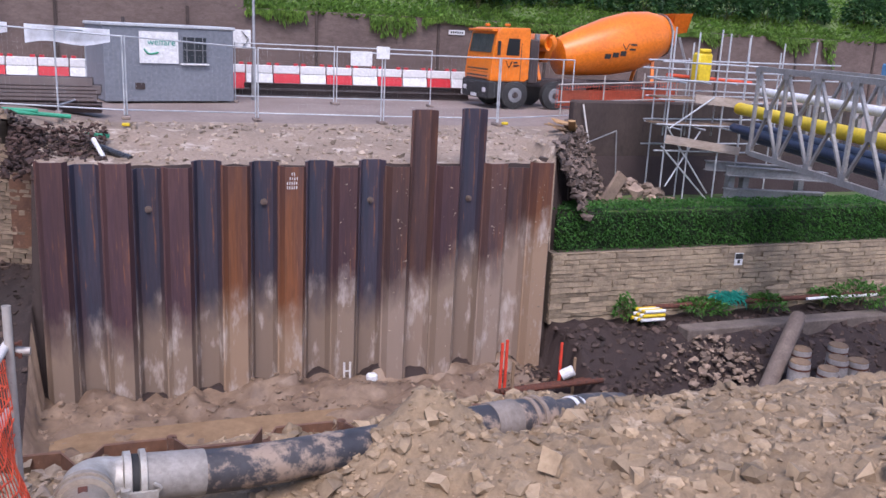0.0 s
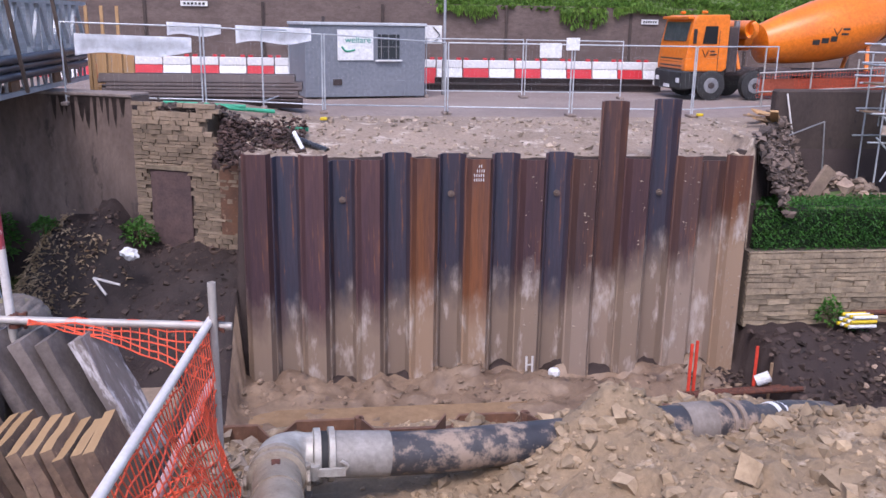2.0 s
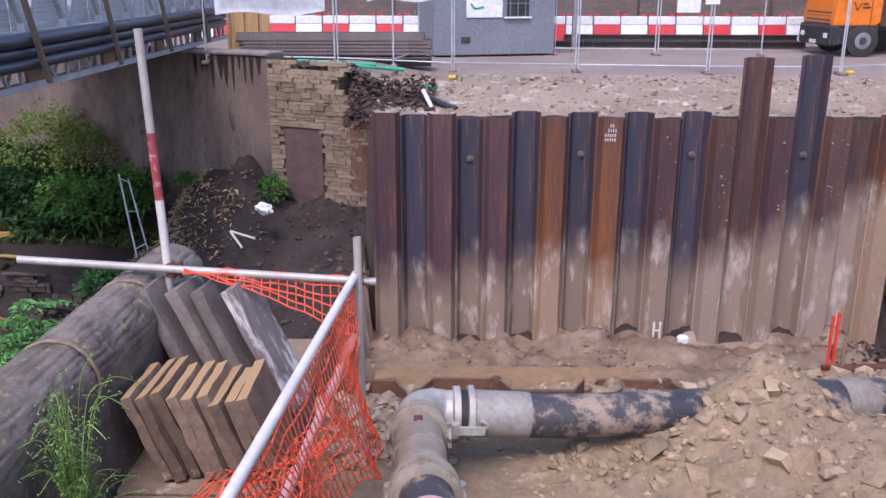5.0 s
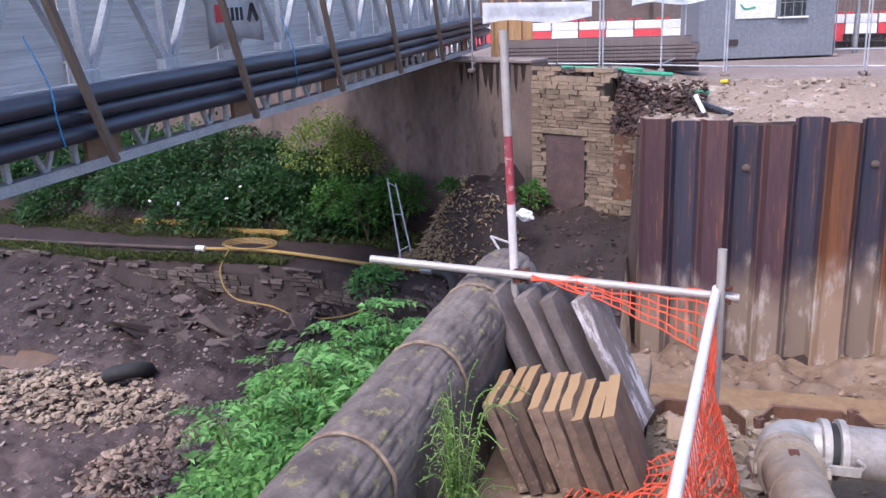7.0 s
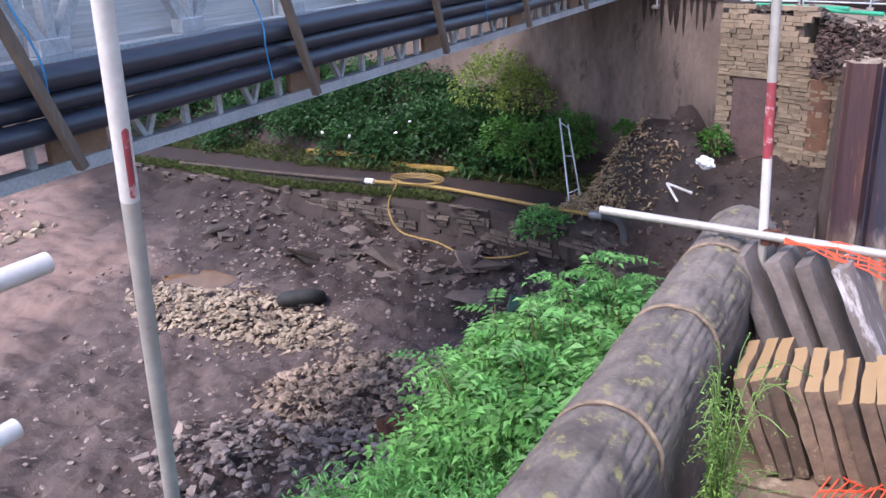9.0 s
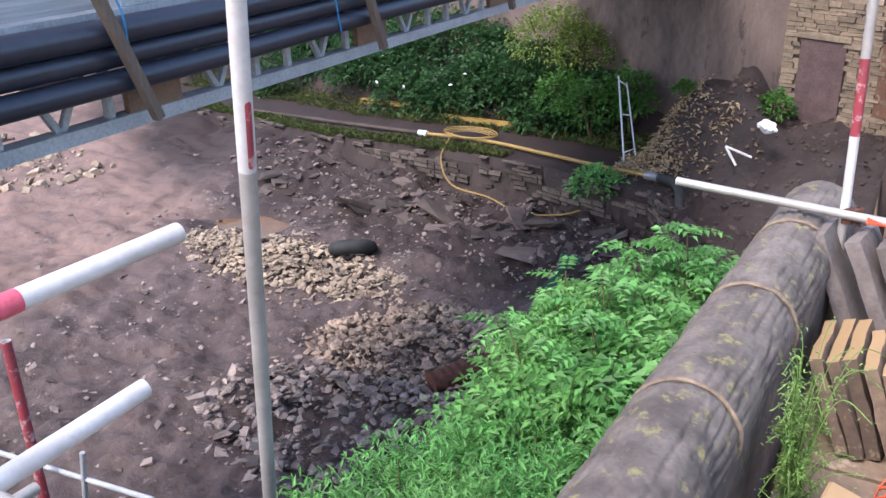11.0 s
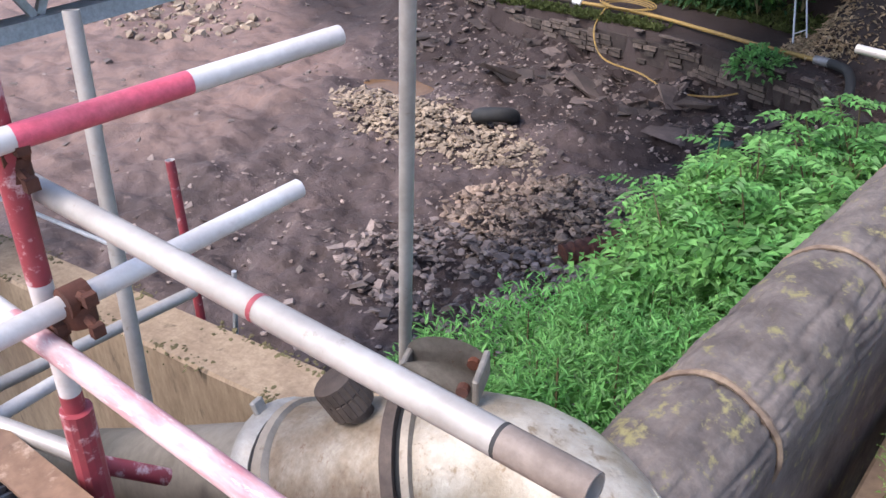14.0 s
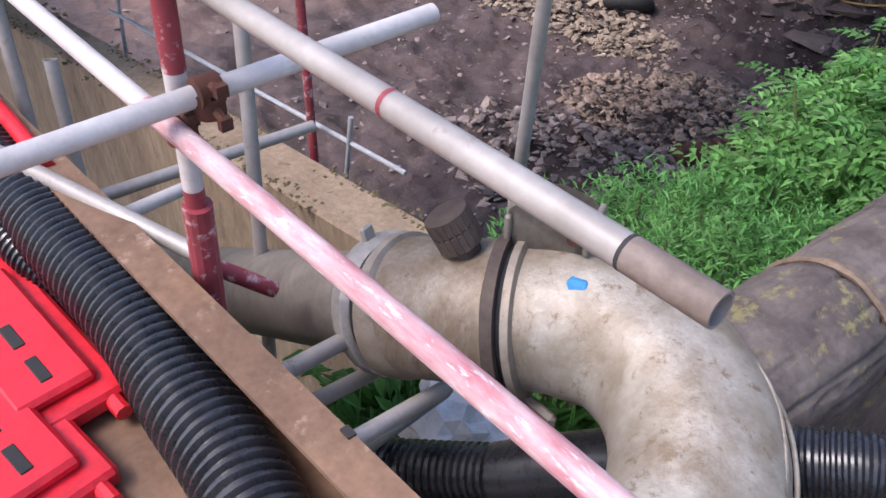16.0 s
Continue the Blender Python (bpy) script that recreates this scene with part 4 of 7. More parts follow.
def coping_stone(y0, y1, seed):
    """A round coping stone: axed with broken furrows along its length, worn smooth on top."""
    bm = bmesh.new()
    n, rows = 110, max(6, int((y1 - y0) / 0.018))
    grid = []
    for j in range(rows + 1):
        y = y0 + (y1 - y0) * j / rows
        row = []
        for k in range(n + 1):
            a = math.radians(-40) + math.radians(260) * k / n
            edge = 0.012 * (sm(0.05, 0.0, y - y0) + sm(0.05, 0.0, y1 - y))
            u = a * 0.215
            wob = 0.5 * fbm(y * 1.3, a, seed, 1.2)
            furrow = max(0.0, math.sin(26 * a + 2.5 * wob + seed)) ** 2 * sm(-0.15, 0.25, fbm(y * 3.2, a * 3.0, seed + 3, 1.0))
            pit = 0.007 * sm(0.15, 0.5, fbm(y * 11, u * 26, seed + 8, 1.0))
            r = 0.215 - 0.009 * furrow - pit + 0.008 * fbm(math.cos(a) * 1.5, y * 2.5, seed + 7, 2) - edge
            row.append(bm.verts.new((cope_x(y) + r * math.cos(a), y, 0.578 + r * math.sin(a))))
        grid.append(row)
    for a, b in zip(grid, grid[1:]):
        for k in range(n):
            bm.faces.new((a[k], a[k + 1], b[k + 1], b[k]))
    bm.faces.new(grid[0])
    bm.faces.new(grid[-1])
    return bm


coping = thing("round_coping", "dark weathered half-round stone coping with mortar joints", "coping")
joints = (-2.0, -1.5, -0.58, 0.36, 1.25, 2.02)
for i, (a, b) in enumerate(zip(joints, joints[1:])):
    part("coping_stone", coping_stone(a + 0.004, b - 0.004, 3 * i), COPING, coping, smooth="all")
JOINTMORTAR = surf("pale_mortar", (0.3, 0.22, 0.15), (0.17, 0.12, 0.09), 11.0, 0.95, 0, 0.5, 40.0)
for y in joints[1:-1]:
    bm = bmesh.new()
    turn = [math.radians(-30) + math.radians(240) * k / 40 for k in range(41)]
    sweep(bm, [(cope_x(y) + 0.208 * math.cos(a), y + 0.01 * fbm(a * 2, y, 3), 0.578 + 0.208 * math.sin(a)) for a in turn], [0.012 + 0.004 * fbm(a * 3, y, 5) for a in turn], 6)
    part("mortar_joint", bm, JOINTMORTAR, coping, "pale mortar joint", smooth=True)

# ---- stacked slabs ----
def slab_thing(at, size, turn, lean, material, label, group):
    bm = boxed((0, 0, size[2] / 2), size)
    bmesh.ops.subdivide_edges(bm, edges=list(bm.edges), cuts=5, use_grid_fill=True)
    k = rnd.random() * 50
    for v in bm.verts:
        v.co += Vector((fbm(v.co.y * 6, v.co.z * 6, k), fbm(v.co.x * 9, v.co.z * 6, k + 3), fbm(v.co.x * 9, v.co.y * 3, k + 6))) * 0.008
        v.co += Vector((fbm(v.co.y * 19, v.co.z * 19, k), fbm(v.co.x * 25, v.co.z * 19, k + 3), 0)) * 0.005
    o = solid("stone_slab", bm, material, label, "slab", group, smooth=True)
    o.matrix_world = pose(*at, 0, lean, turn)
    return o


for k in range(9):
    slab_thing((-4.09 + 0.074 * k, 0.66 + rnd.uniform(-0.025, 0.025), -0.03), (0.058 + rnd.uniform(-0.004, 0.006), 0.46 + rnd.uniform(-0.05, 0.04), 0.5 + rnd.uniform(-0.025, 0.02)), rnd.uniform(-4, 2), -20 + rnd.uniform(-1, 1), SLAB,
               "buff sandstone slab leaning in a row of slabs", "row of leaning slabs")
for k, (x, m) in enumerate(((-4.05, GREYSLAB), (-3.87, GREYSLAB), (-3.73, GREYSLAB), (-3.55, PALESLAB))):
    slab_thing((x, 1.25, 0.0), (0.078, 0.3, 0.84 + rnd.uniform(-0.02, 0.02)), -8 + rnd.uniform(-3, 3), -25, m, "long grey stone slab leaning against the coping" if m is GREYSLAB else "long slab with a white lime-crusted edge leaning on the others", "leaning long slabs")
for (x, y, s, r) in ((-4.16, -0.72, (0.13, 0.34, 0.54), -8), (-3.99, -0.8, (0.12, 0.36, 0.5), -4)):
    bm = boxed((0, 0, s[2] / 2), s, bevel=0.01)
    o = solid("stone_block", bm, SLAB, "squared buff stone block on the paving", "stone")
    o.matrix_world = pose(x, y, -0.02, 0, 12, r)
bm = boxed((0, 0, 0), (0.1, 0.02, 0.13), bevel=0.004)
o = solid("white_board", bm, CONCRETE, "pale board lying behind the orange net", "board")
o.matrix_world = pose(-3.36, 1.05, 0.08, -35, 10, 12)

# ---- guard rails with orange net ----
def tube_thing(name, label, a, b, r=0.0242, material=TUBE, bands=(), group=""):
    """A scaffold tube; bands: (from, to, material) along it as painted sleeves."""
    th = thing(name, label, "scaffold tube", group=group)
    a, b = Vector(a), Vector(b)
    part("tube", rod(a, b, r, 16, 0.86), material, th, smooth=True)
    for f, g, m in bands:
        part("paint_band", sweep(bmesh.new(), [a.lerp(b, f), a.lerp(b, g)], r + 0.0006, 16, False), m, th, smooth=True)
    return th


def clamp(p, material=RUSTFIT):
    th = thing("scaffold_clamp", "rusty swivel scaffold clamp on the tubes", "clamp", p)
    bm = bmesh.new()
    sweep(bm, [(0, -0.026, 0), (0, 0.026, 0)], 0.034, 12)
    sweep(bm, [(0.0, 0, -0.055), (0.0, 0, 0.0)], 0.034, 12)
    part("body", bm, material, th, smooth=True)
    bm = bmesh.new()
    sweep(bm, [(0.028, 0.0, -0.035), (0.062, 0.0, -0.05)], 0.011, 6)
    box(bm, (0.06, 0, -0.05), (0.018, 0.026, 0.026))
    part("bolt", bm, material, th)
    bm = bmesh.new()
    sweep(bm, [(0.028, 0.0, 0.02), (0.066, 0.0, 0.025)], 0.011, 6)
    box(bm, (0.064, 0, 0.025), (0.018, 0.026, 0.026))
    part("bolt", bm, material, th)
    return th


tube_thing("guard_rail", "grey scaffold guard rail over the slabs", (-5.22, 1.38, 0.87), (-3.06, 1.29, 0.775))
tube_thing("guard_rail", "pale painted scaffold guard rail with orange net", (-3.18, 1.3, 0.82), (-3.4, -1.5, 0.8), material=WHITETUBE)
tube_thing("guard_rail", "reddish painted mid rail behind orange net", (-3.2, 1.3, 0.42), (-3.38, -1.4, 0.36), material=surf("pink_painted_tube", (0.62, 0.36, 0.34), (0.5, 0.3, 0.28), 6.0, 0.5, 0, 0.1, 45.0))
tube_thing("scaffold_post", "grey scaffold post at the net corner", (-3.16, 1.25, -0.5), (-3.16, 1.25, 1.06))
tube_thing("scaffold_post", "scaffold pole painted white and red with a grey top", (-4.29, 1.36, -0.1), (-4.36, 1.39, 2.22), bands=((0.385, 0.58, WHITETUBE), (0.58, 0.75, REDTUBE)))
clamp((-3.17, 1.27, 0.81))
clamp((-4.3, 1.37, 0.83))


def net_strip(rows, cols, point, name, label):
    """An orange barrier net: each row and column is a strand of its own."""
    th = thing(name, label, "barrier net")
    pts = [[Vector(point(i / rows, j / cols)) for j in range(cols + 1)] for i in range(rows + 1)]
    for i in range(rows + 1):
        part("cross_strand", sweep(bmesh.new(), pts[i], 0.0052, 4), NET, th)
    for j in range(cols + 1):
        part("strand", sweep(bmesh.new(), [pts[i][j] for i in range(rows + 1)], 0.004, 4), NET, th)
    return th


net_strip(11, 46, lambda u, v: (-3.19 - 0.2 * v + 0.16 * u * (0.3 + v) + 0.14 * u * u * math.sin(3.1 * min(1.0, 1.6 * v)) + 0.035 * math.sin(23 * v + 5 * u) * u,
                                1.27 - 2.3 * v * (1 - 0.25 * u) + 0.03 * math.sin(17 * v) * u,
                                0.8 - u * (0.92 + 0.06 * math.sin(9 * v)) + 0.05 * fbm(9 * v, 4 * u, 2)), "barrier_net", "orange plastic barrier net hung on the guard rail")
net_strip(5, 20, lambda u, v: (-4.2 + 1.02 * v, 1.33 - 0.03 * v - 0.05 * u, 0.84 - 0.04 * v - u * (0.02 + 0.36 * v ** 1.6) + 0.02 * fbm(6 * v, 3 * u, 9)), "barrier_net", "orange plastic net sagging under the rail")
net_strip(10, 18, lambda u, v: (-3.88 + 0.68 * v + 0.25 * (1 - v) * (u - 0.5) ** 2 + 0.05 * math.sin(8 * u), 0.75 - 1.05 * u * (1 - 0.3 * v), 0.0 + 0.16 * v * v + 0.05 * fbm(5 * u, 5 * v, 4) + 0.12 * u * v), "barrier_net", "loose orange net lying on the paving")

# ---- outlet pipes on the near bank ----
DULLGREY = surf("dull_grey_sleeve", (0.33, 0.3, 0.275), (0.25, 0.225, 0.2), 4.0, 0.6, 0.1, 0.2, 24.0, (0.2, 0.15, 0.115), 0.0, 0.004)
pipe = thing("black_pipe", "muddy black plastic pipe half buried in spoil", "pipe")
line = [(-2.42, 1.26, -0.07), (-1.9, 1.33, -0.12), (-1.3, 1.47, -0.16), (-0.6, 1.65, -0.22), (0.07, 1.82, -0.26), (0.6, 2.0, -0.34)]
part("barrel", sweep(bmesh.new(), curve_pts(line, 6), [0.137 + 0.02 * sm(12, 24, k) for k in range(31)], 24), MUDDYPIPE, pipe, smooth=True)
part("sleeve", sweep(bmesh.new(), [(-2.5, 1.252, -0.063), (-2.14, 1.297, -0.1)], 0.144, 24), DULLGREY, pipe, "pale grey end sleeve", smooth=True)
part("sleeve", sweep(bmesh.new(), [(-0.02, 1.8, -0.255), (0.22, 1.87, -0.278)], 0.166, 24), surf("grey_sleeve", (0.25, 0.21, 0.18), (0.2, 0.165, 0.14), 3), pipe, "grey muddy sleeve", smooth=True)
tail = thing("black_pipe", "thin black pipe with white bands beyond the coupling", "pipe")
part("barrel", sweep(bmesh.new(), curve_pts([(0.5, 1.97, -0.33), (0.85, 2.15, -0.38), (1.2, 2.4, -0.48), (1.9, 3.0, -0.8)], 6), 0.1, 20), MUDDYPIPE, tail, smooth=True)
for p, q in (((0.86, 2.155, -0.383), (0.9, 2.18, -0.39)), ((0.96, 2.22, -0.41), (0.99, 2.24, -0.42))):
    part("band", sweep(bmesh.new(), [p, q], 0.108, 20), WHITE, tail, "white band", smooth=True)


def coupling(c, d, r, material, name="pipe_coupling", label="lever coupling on the pipe"):
    th = thing(name, label, "pipe coupling")
    c, d = Vector(c), Vector(d).normalized()
    bm = bmesh.new()
    sweep(bm, [c - d * 0.09, c - d * 0.085, c - d * 0.045, c - d * 0.04], [r, r + 0.025, r + 0.025, r], 24)
    sweep(bm, [c + d * 0.0, c + d * 0.005, c + d * 0.04, c + d * 0.045], [r, r + 0.03, r + 0.03, r], 24)
    part("ring", bm, material, th, smooth=True)
    side = d.cross(Vector((0, 0, 1))).normalized()
    up = side.cross(d)
    for sgn in (-1, 1):
        p = c + side * sgn * (r + 0.035) - up * 0.03
        part("lever", beam(bmesh.new(), p - d * 0.1, p + d * 0.1, 0.022, 0.05), material, th)
        part("claw", sweep(bmesh.new(), [p - d * 0.09 - side * sgn * 0.02 + up * k for k in (-0.05, -0.045, 0.045, 0.05)], [0.03, 0.038, 0.038, 0.03], 14), material, th, smooth=True)
        part("hook", sweep(bmesh.new(), curve_pts([p + d * 0.08, p + d * 0.11 + up * 0.04, p + d * 0.07 + up * 0.07], 4), 0.012, 8), material, th, smooth=True)
    part("seal", sweep(bmesh.new(), [c - d * 0.04, c], r + 0.004, 24), BLACK, th, "black band between two rings", smooth=True)
    return th


coupling((-2.52, 1.25, -0.06), (1, 0.08, -0.05), 0.138, PALEPIPE)
coupling((0.42, 1.94, -0.315), (1, 0.35, -0.12), 0.15, surf("muddy_coupling", (0.33, 0.25, 0.19), (0.25, 0.19, 0.15), 3))
elbow = thing("pipe_elbow", "pale aluminium pipe elbow with ribs", "pipe")
pts = [(-2.6, 1.24, -0.055)]
for k in range(9):
    a = math.radians(90 * k / 8)
    pts.append((-2.66 - 0.14 * math.sin(a), 1.24 - 0.17 * (1 - math.cos(a)) , -0.055 + 0.008 * k))
pts += [(-2.79, 0.95, 0.02), (-2.77, 0.8, 0.04)]
part("bend", sweep(bmesh.new(), pts, 0.137, 24), PALEPIPE, elbow, smooth=True)
low = thing("outlet_pipe", "muddy aluminium pipe running towards the deck", "pipe")
part("barrel", sweep(bmesh.new(), [(-2.8, 0.86, 0.03), (-2.75, 0.3, 0.09), (-2.735, 0.15, 0.105)], 0.137, 24), STEELPIPE, low, smooth=True)
part("rib", sweep(bmesh.new(), [(-2.775, 0.55, 0.063), (-2.772, 0.52, 0.067)], 0.143, 24), STEELPIPE, low, smooth=True)
part("patch", boxed((0, 0, 0), (0.05, 0.07, 0.012), pose(-2.79, 0.72, 0.18, 8, 0, 4), 0.004), RUSTFIT, low, "rusty patch plate")
feed = thing("feed_hose", "muddy dark hose with a pink paint mark feeding the outlet", "hose")
part("hose", sweep(bmesh.new(), [(-2.725, 0.08, 0.115), (-2.68, -0.4, 0.16), (-2.62, -1.6, 0.3), (-2.5, -3.2, 0.45)], 0.135, 24), MUDDYPIPE, feed, smooth=True)
part("paint_mark", sweep(bmesh.new(), [(-2.702, -0.16, 0.138), (-2.698, -0.21, 0.143)], 0.1365, 24), bpy.data.materials["pink_painted_tube"], feed, "pink paint mark", smooth=True)
coupling((-2.795, 0.85, 0.03), (0.05, -1, 0.06), 0.138, STEELPIPE)
coupling((-2.73, 0.09, 0.113), (0.06, -1, 0.09), 0.15, STEELPIPE)

# trench sheets behind the pipe
trench = thing("trench_sheets", "rusty steel trench sheets along the excavation edge", "trench sheet")
for x, top in ((-3.55, -0.32), (-2.85, -0.3), (-2.3, -0.19), (-1.65, -0.3), (-1.1, -0.2), (-0.4, -0.28)):
    o = part("trench_sheet", pile_mesh(top > -0.25, 1.6, 0.62), RUSTSHEET, trench)
    o.matrix_local = pose(x, 2.02, top)

# ---- big outlet pipe beside the scaffold ----
big = thing("discharge_pipe", "large muddy aluminium discharge pipe with a bend", "pipe")
part("barrel", sweep(bmesh.new(), [(-7.6, -2.6, -0.55), (-6.3, -2.46, 0.13), (-5.4, -2.415, 0.655)], 0.155, 28), surf("grey_muddy_pipe", (0.27, 0.24, 0.205), (0.2, 0.175, 0.145), 3, 0.55, 0.2, 0.15, 20.0), big, smooth=True)
part("collar", sweep(bmesh.new(), [(-5.475, -2.42, 0.625), (-5.455, -2.418, 0.635), (-5.43, -2.413, 0.65), (-5.425, -2.412, 0.652)], [0.17, 0.207, 0.207, 0.19], 32), PALEPIPE, big, smooth=True)
# Black ring painted for the shade in the groove between the collars.
part("groove", sweep(bmesh.new(), [(-5.43, -2.413, 0.65), (-5.405, -2.408, 0.66)], 0.186, 32), BLACK, big, "black band between two rings", smooth=True)
part("collar", sweep(bmesh.new(), [(-5.41, -2.409, 0.658), (-5.405, -2.408, 0.66), (-5.375, -2.4, 0.672), (-5.36, -2.395, 0.68)], [0.18, 0.205, 0.205, 0.19], 32), STEELPIPE, big, smooth=True)
part("lug", boxed((0, 0, 0), (0.018, 0.04, 0.09), pose(-5.53, -2.43, 0.82, 0, -20, 10), 0.004), PALEPIPE, big)
part("tee", sweep(bmesh.new(), [(-5.4, -2.405, 0.66), (-5.3, -2.375, 0.7), (-5.13, -2.285, 0.753)], 0.193, 32), surf("rust_stained_pipe", (0.24, 0.175, 0.115), (0.35, 0.295, 0.23), 4.0, 0.55, 0.25, 0.3, 24.0, (0.15, 0.09, 0.055), 0.03, 0.006, stretch=(3, 3, 0.8)), big, smooth=True)
part("seal_ring", sweep(bmesh.new(), [Vector((-5.12, -2.28, 0.756)) + Vector((0.84, 0.5, 0.2)) * t for t in (0.016, 0.03)], 0.2, 36), BLACK, big, "black gasket", smooth=True)
part("clamp_ring", sweep(bmesh.new(), [Vector((-5.12, -2.28, 0.756)) + Vector((0.84, 0.5, 0.2)) * t for t in (0.03, 0.032, 0.052, 0.058)], [0.195, 0.212, 0.212, 0.195], 36), STEELPIPE, big, smooth=True)
part("flange", sweep(bmesh.new(), [Vector((-5.12, -2.28, 0.756)) + Vector((0.84, 0.5, 0.2)) * t for t in (-0.016, -0.0155, 0.0155, 0.016)], [0.195, 0.222, 0.222, 0.195], 36), surf("dark_flange", (0.13, 0.095, 0.075), (0.09, 0.066, 0.055), 8.0, 0.7, 0.3, 0.3, 40.0), big, "rusty flange ring", smooth=True)
bend = curve_pts([(-5.12, -2.28, 0.756), (-5.0, -2.21, 0.785), (-4.83, -2.16, 0.79), (-4.66, -2.19, 0.77), (-4.53, -2.29, 0.74), (-4.43, -2.46, 0.7), (-4.38, -2.75, 0.66), (-4.38, -3.4, 0.62)], 6)
bm = sweep(bmesh.new(), curve_pts(bend, 3), 0.193, 48)
bm.normal_update()
for v in bm.verts:
    c = v.co * 5.0
    v.co += v.normal * (0.007 * noise.fractal(c, 1.0, 2.0, 3) - 0.012 * sm(0.35, 0.0, (v.co - Vector((-4.72, -2.1, 0.95))).length * 2.2))
BENDPIPE = surf("scuffed_aluminium", (0.47, 0.42, 0.35), (0.29, 0.235, 0.17), 6.0, 0.42, 0.25, 0.6, 34.0, (0.2, 0.145, 0.09), 0.06, 0.014, stretch=(1.4, 1.4, 0.7), grain=0.8)
part("bend", bm, BENDPIPE, big, "dented muddy pipe bend", smooth="all")
for shift, r in (((0.118, 0.1, 0.115), 0.007), ((0.15, 0.12, 0.06), 0.006)):
    part("weld_seam", sweep(bmesh.new(), curve_pts([p + Vector(shift) for p in bend[5:-8]], 2), r, 8), BENDPIPE, big, smooth=True)
part("stub", sweep(bmesh.new(), [(-5.2, -2.31, 0.82), (-5.255, -2.345, 0.945)], [0.042, 0.038], 18), bpy.data.materials["dark_flange"], big, "rusty stub of the air valve", smooth=True)
cap_at, cap_up = Vector((-5.25, -2.342, 0.935)), Vector((-0.44, -0.28, 0.9)).normalized()
cap = part("valve_cap", sweep(bmesh.new(), [cap_at + cap_up * h for h in (0.0, 0.004, 0.05, 0.054, 0.058, 0.098, 0.104)], [0.045, 0.058, 0.058, 0.053, 0.058, 0.058, 0.05], 20), bpy.data.materials["dark_flange"], big, "rusty screwed valve cap", smooth=True)
cap_side = cap_up.cross(Vector((0, 1, 0))).normalized()
for k in range(20):
    a = k * math.pi / 10
    q = cap_at + cap_side * 0.057 * math.cos(a) + cap_up.cross(cap_side) * 0.057 * math.sin(a) + cap_up * 0.008
    part("cap_rib", beam(bmesh.new(), q, q + cap_up * 0.085, 0.006, 0.005), bpy.data.materials["dark_flange"], cap)
part("paint_mark", sweep(bmesh.new(), [(-4.975, -2.27, 0.945), (-4.96, -2.262, 0.947), (-4.93, -2.245, 0.948), (-4.915, -2.235, 0.946)], [0.014, 0.026, 0.026, 0.012], 12), BLUE, big, "blue paint mark")
bm = bmesh.new()
box(bm, (-4.96, -2.33, 0.54), (0.13, 0.03, 0.1), bevel=0.012)
part("lug", bm, CASTGREY, big)
valve = thing("clamp_bracket", "grey cast steel clamp bracket on top of the pipe flange", "clamp", (-5.1, -2.18, 0.99), turn=24)
for dy in (-0.05, 0.05):
    bm = bmesh.new()
    n = 12
    rim = [(0.1 * math.cos(math.pi * k / n) * (1.0 if k < n / 2 else 1.05), 0.05 + 0.052 * math.sin(math.pi * k / n)) for k in range(n + 1)] + [(-0.12, -0.035), (-0.03, -0.05), (0.1, -0.02)]
    fc = bm.faces.new([bm.verts.new((x, dy, z)) for x, z in rim])
    bmesh.ops.solidify(bm, geom=[fc], thickness=0.014)
    cheek = part("cheek_plate", bm, CASTGREY, valve)
    part("pin", rod((0.07, dy - 0.016 * (1 if dy > 0 else -1), 0.04), (0.07, dy + 0.022 * (1 if dy > 0 else -1), 0.04), 0.016, 10), RUSTFIT, cheek)
part("cross_plate", boxed((0.1, 0, 0.035), (0.016, 0.13, 0.075), None, 0.004), CASTGREY, valve)
part("cross_plate", boxed((-0.1, 0, 0.01), (0.016, 0.13, 0.08), None, 0.004), CASTGREY, valve)
part("base_web", boxed((-0.02, 0, -0.055), (0.13, 0.05, 0.09), None, 0.006), CASTGREY, valve)

# ---- scaffold beside the camera ----
tube_thing("guard_rail", "long pale scaffold rail with an open end", (-4.335, -2.795, 1.635), (-8.6, -2.83, 1.64), bands=((0.0, 0.03, surf("muddy_tube_end", (0.27, 0.215, 0.18), (0.19, 0.145, 0.12), 9.0, 0.65, 0.1, 0.2, 40.0)), (0.03, 0.0315, BLACK), (0.137, 0.1395, REDTUBE)))
tube_thing("guard_rail", "lower scaffold rail with worn red paint", (-3.3, -2.89, 1.36), (-8.6, -2.94, 1.36), material=WHITETUBE, bands=((0.12, 0.44, surf("worn_red_tube", (0.42, 0.1, 0.13), (0.6, 0.44, 0.44), 4.0, 0.5, 0, 0.08, 40.0, (0.64, 0.59, 0.57), 0.06, 0.002, stretch=(1.2, 5, 5), grain=0.85)),))
tube_thing("scaffold_tube", "white scaffold transom with an open end", (-5.5, -2.235, 1.43), (-5.47, -4.2, 1.43), material=WHITETUBE)
tube_thing("scaffold_tube", "white scaffold transom with a red painted length", (-5.455, -2.1, 1.785), (-5.58, -3.9, 1.78), material=WHITETUBE, bands=((0.22, 0.42, surf("pink_red_tube", (0.7, 0.1, 0.16), (0.6, 0.12, 0.16), 6.0, 0.5, 0, 0.1, 45.0)),))
tube_thing("scaffold_post", "scaffold post with worn red and white paint", (-5.66, -2.86, 0.5), (-5.5, -2.86, 2.3), material=WHITETUBE, bands=((0.22, 0.36, REDTUBE), (0.53, 1.0, REDTUBE)))
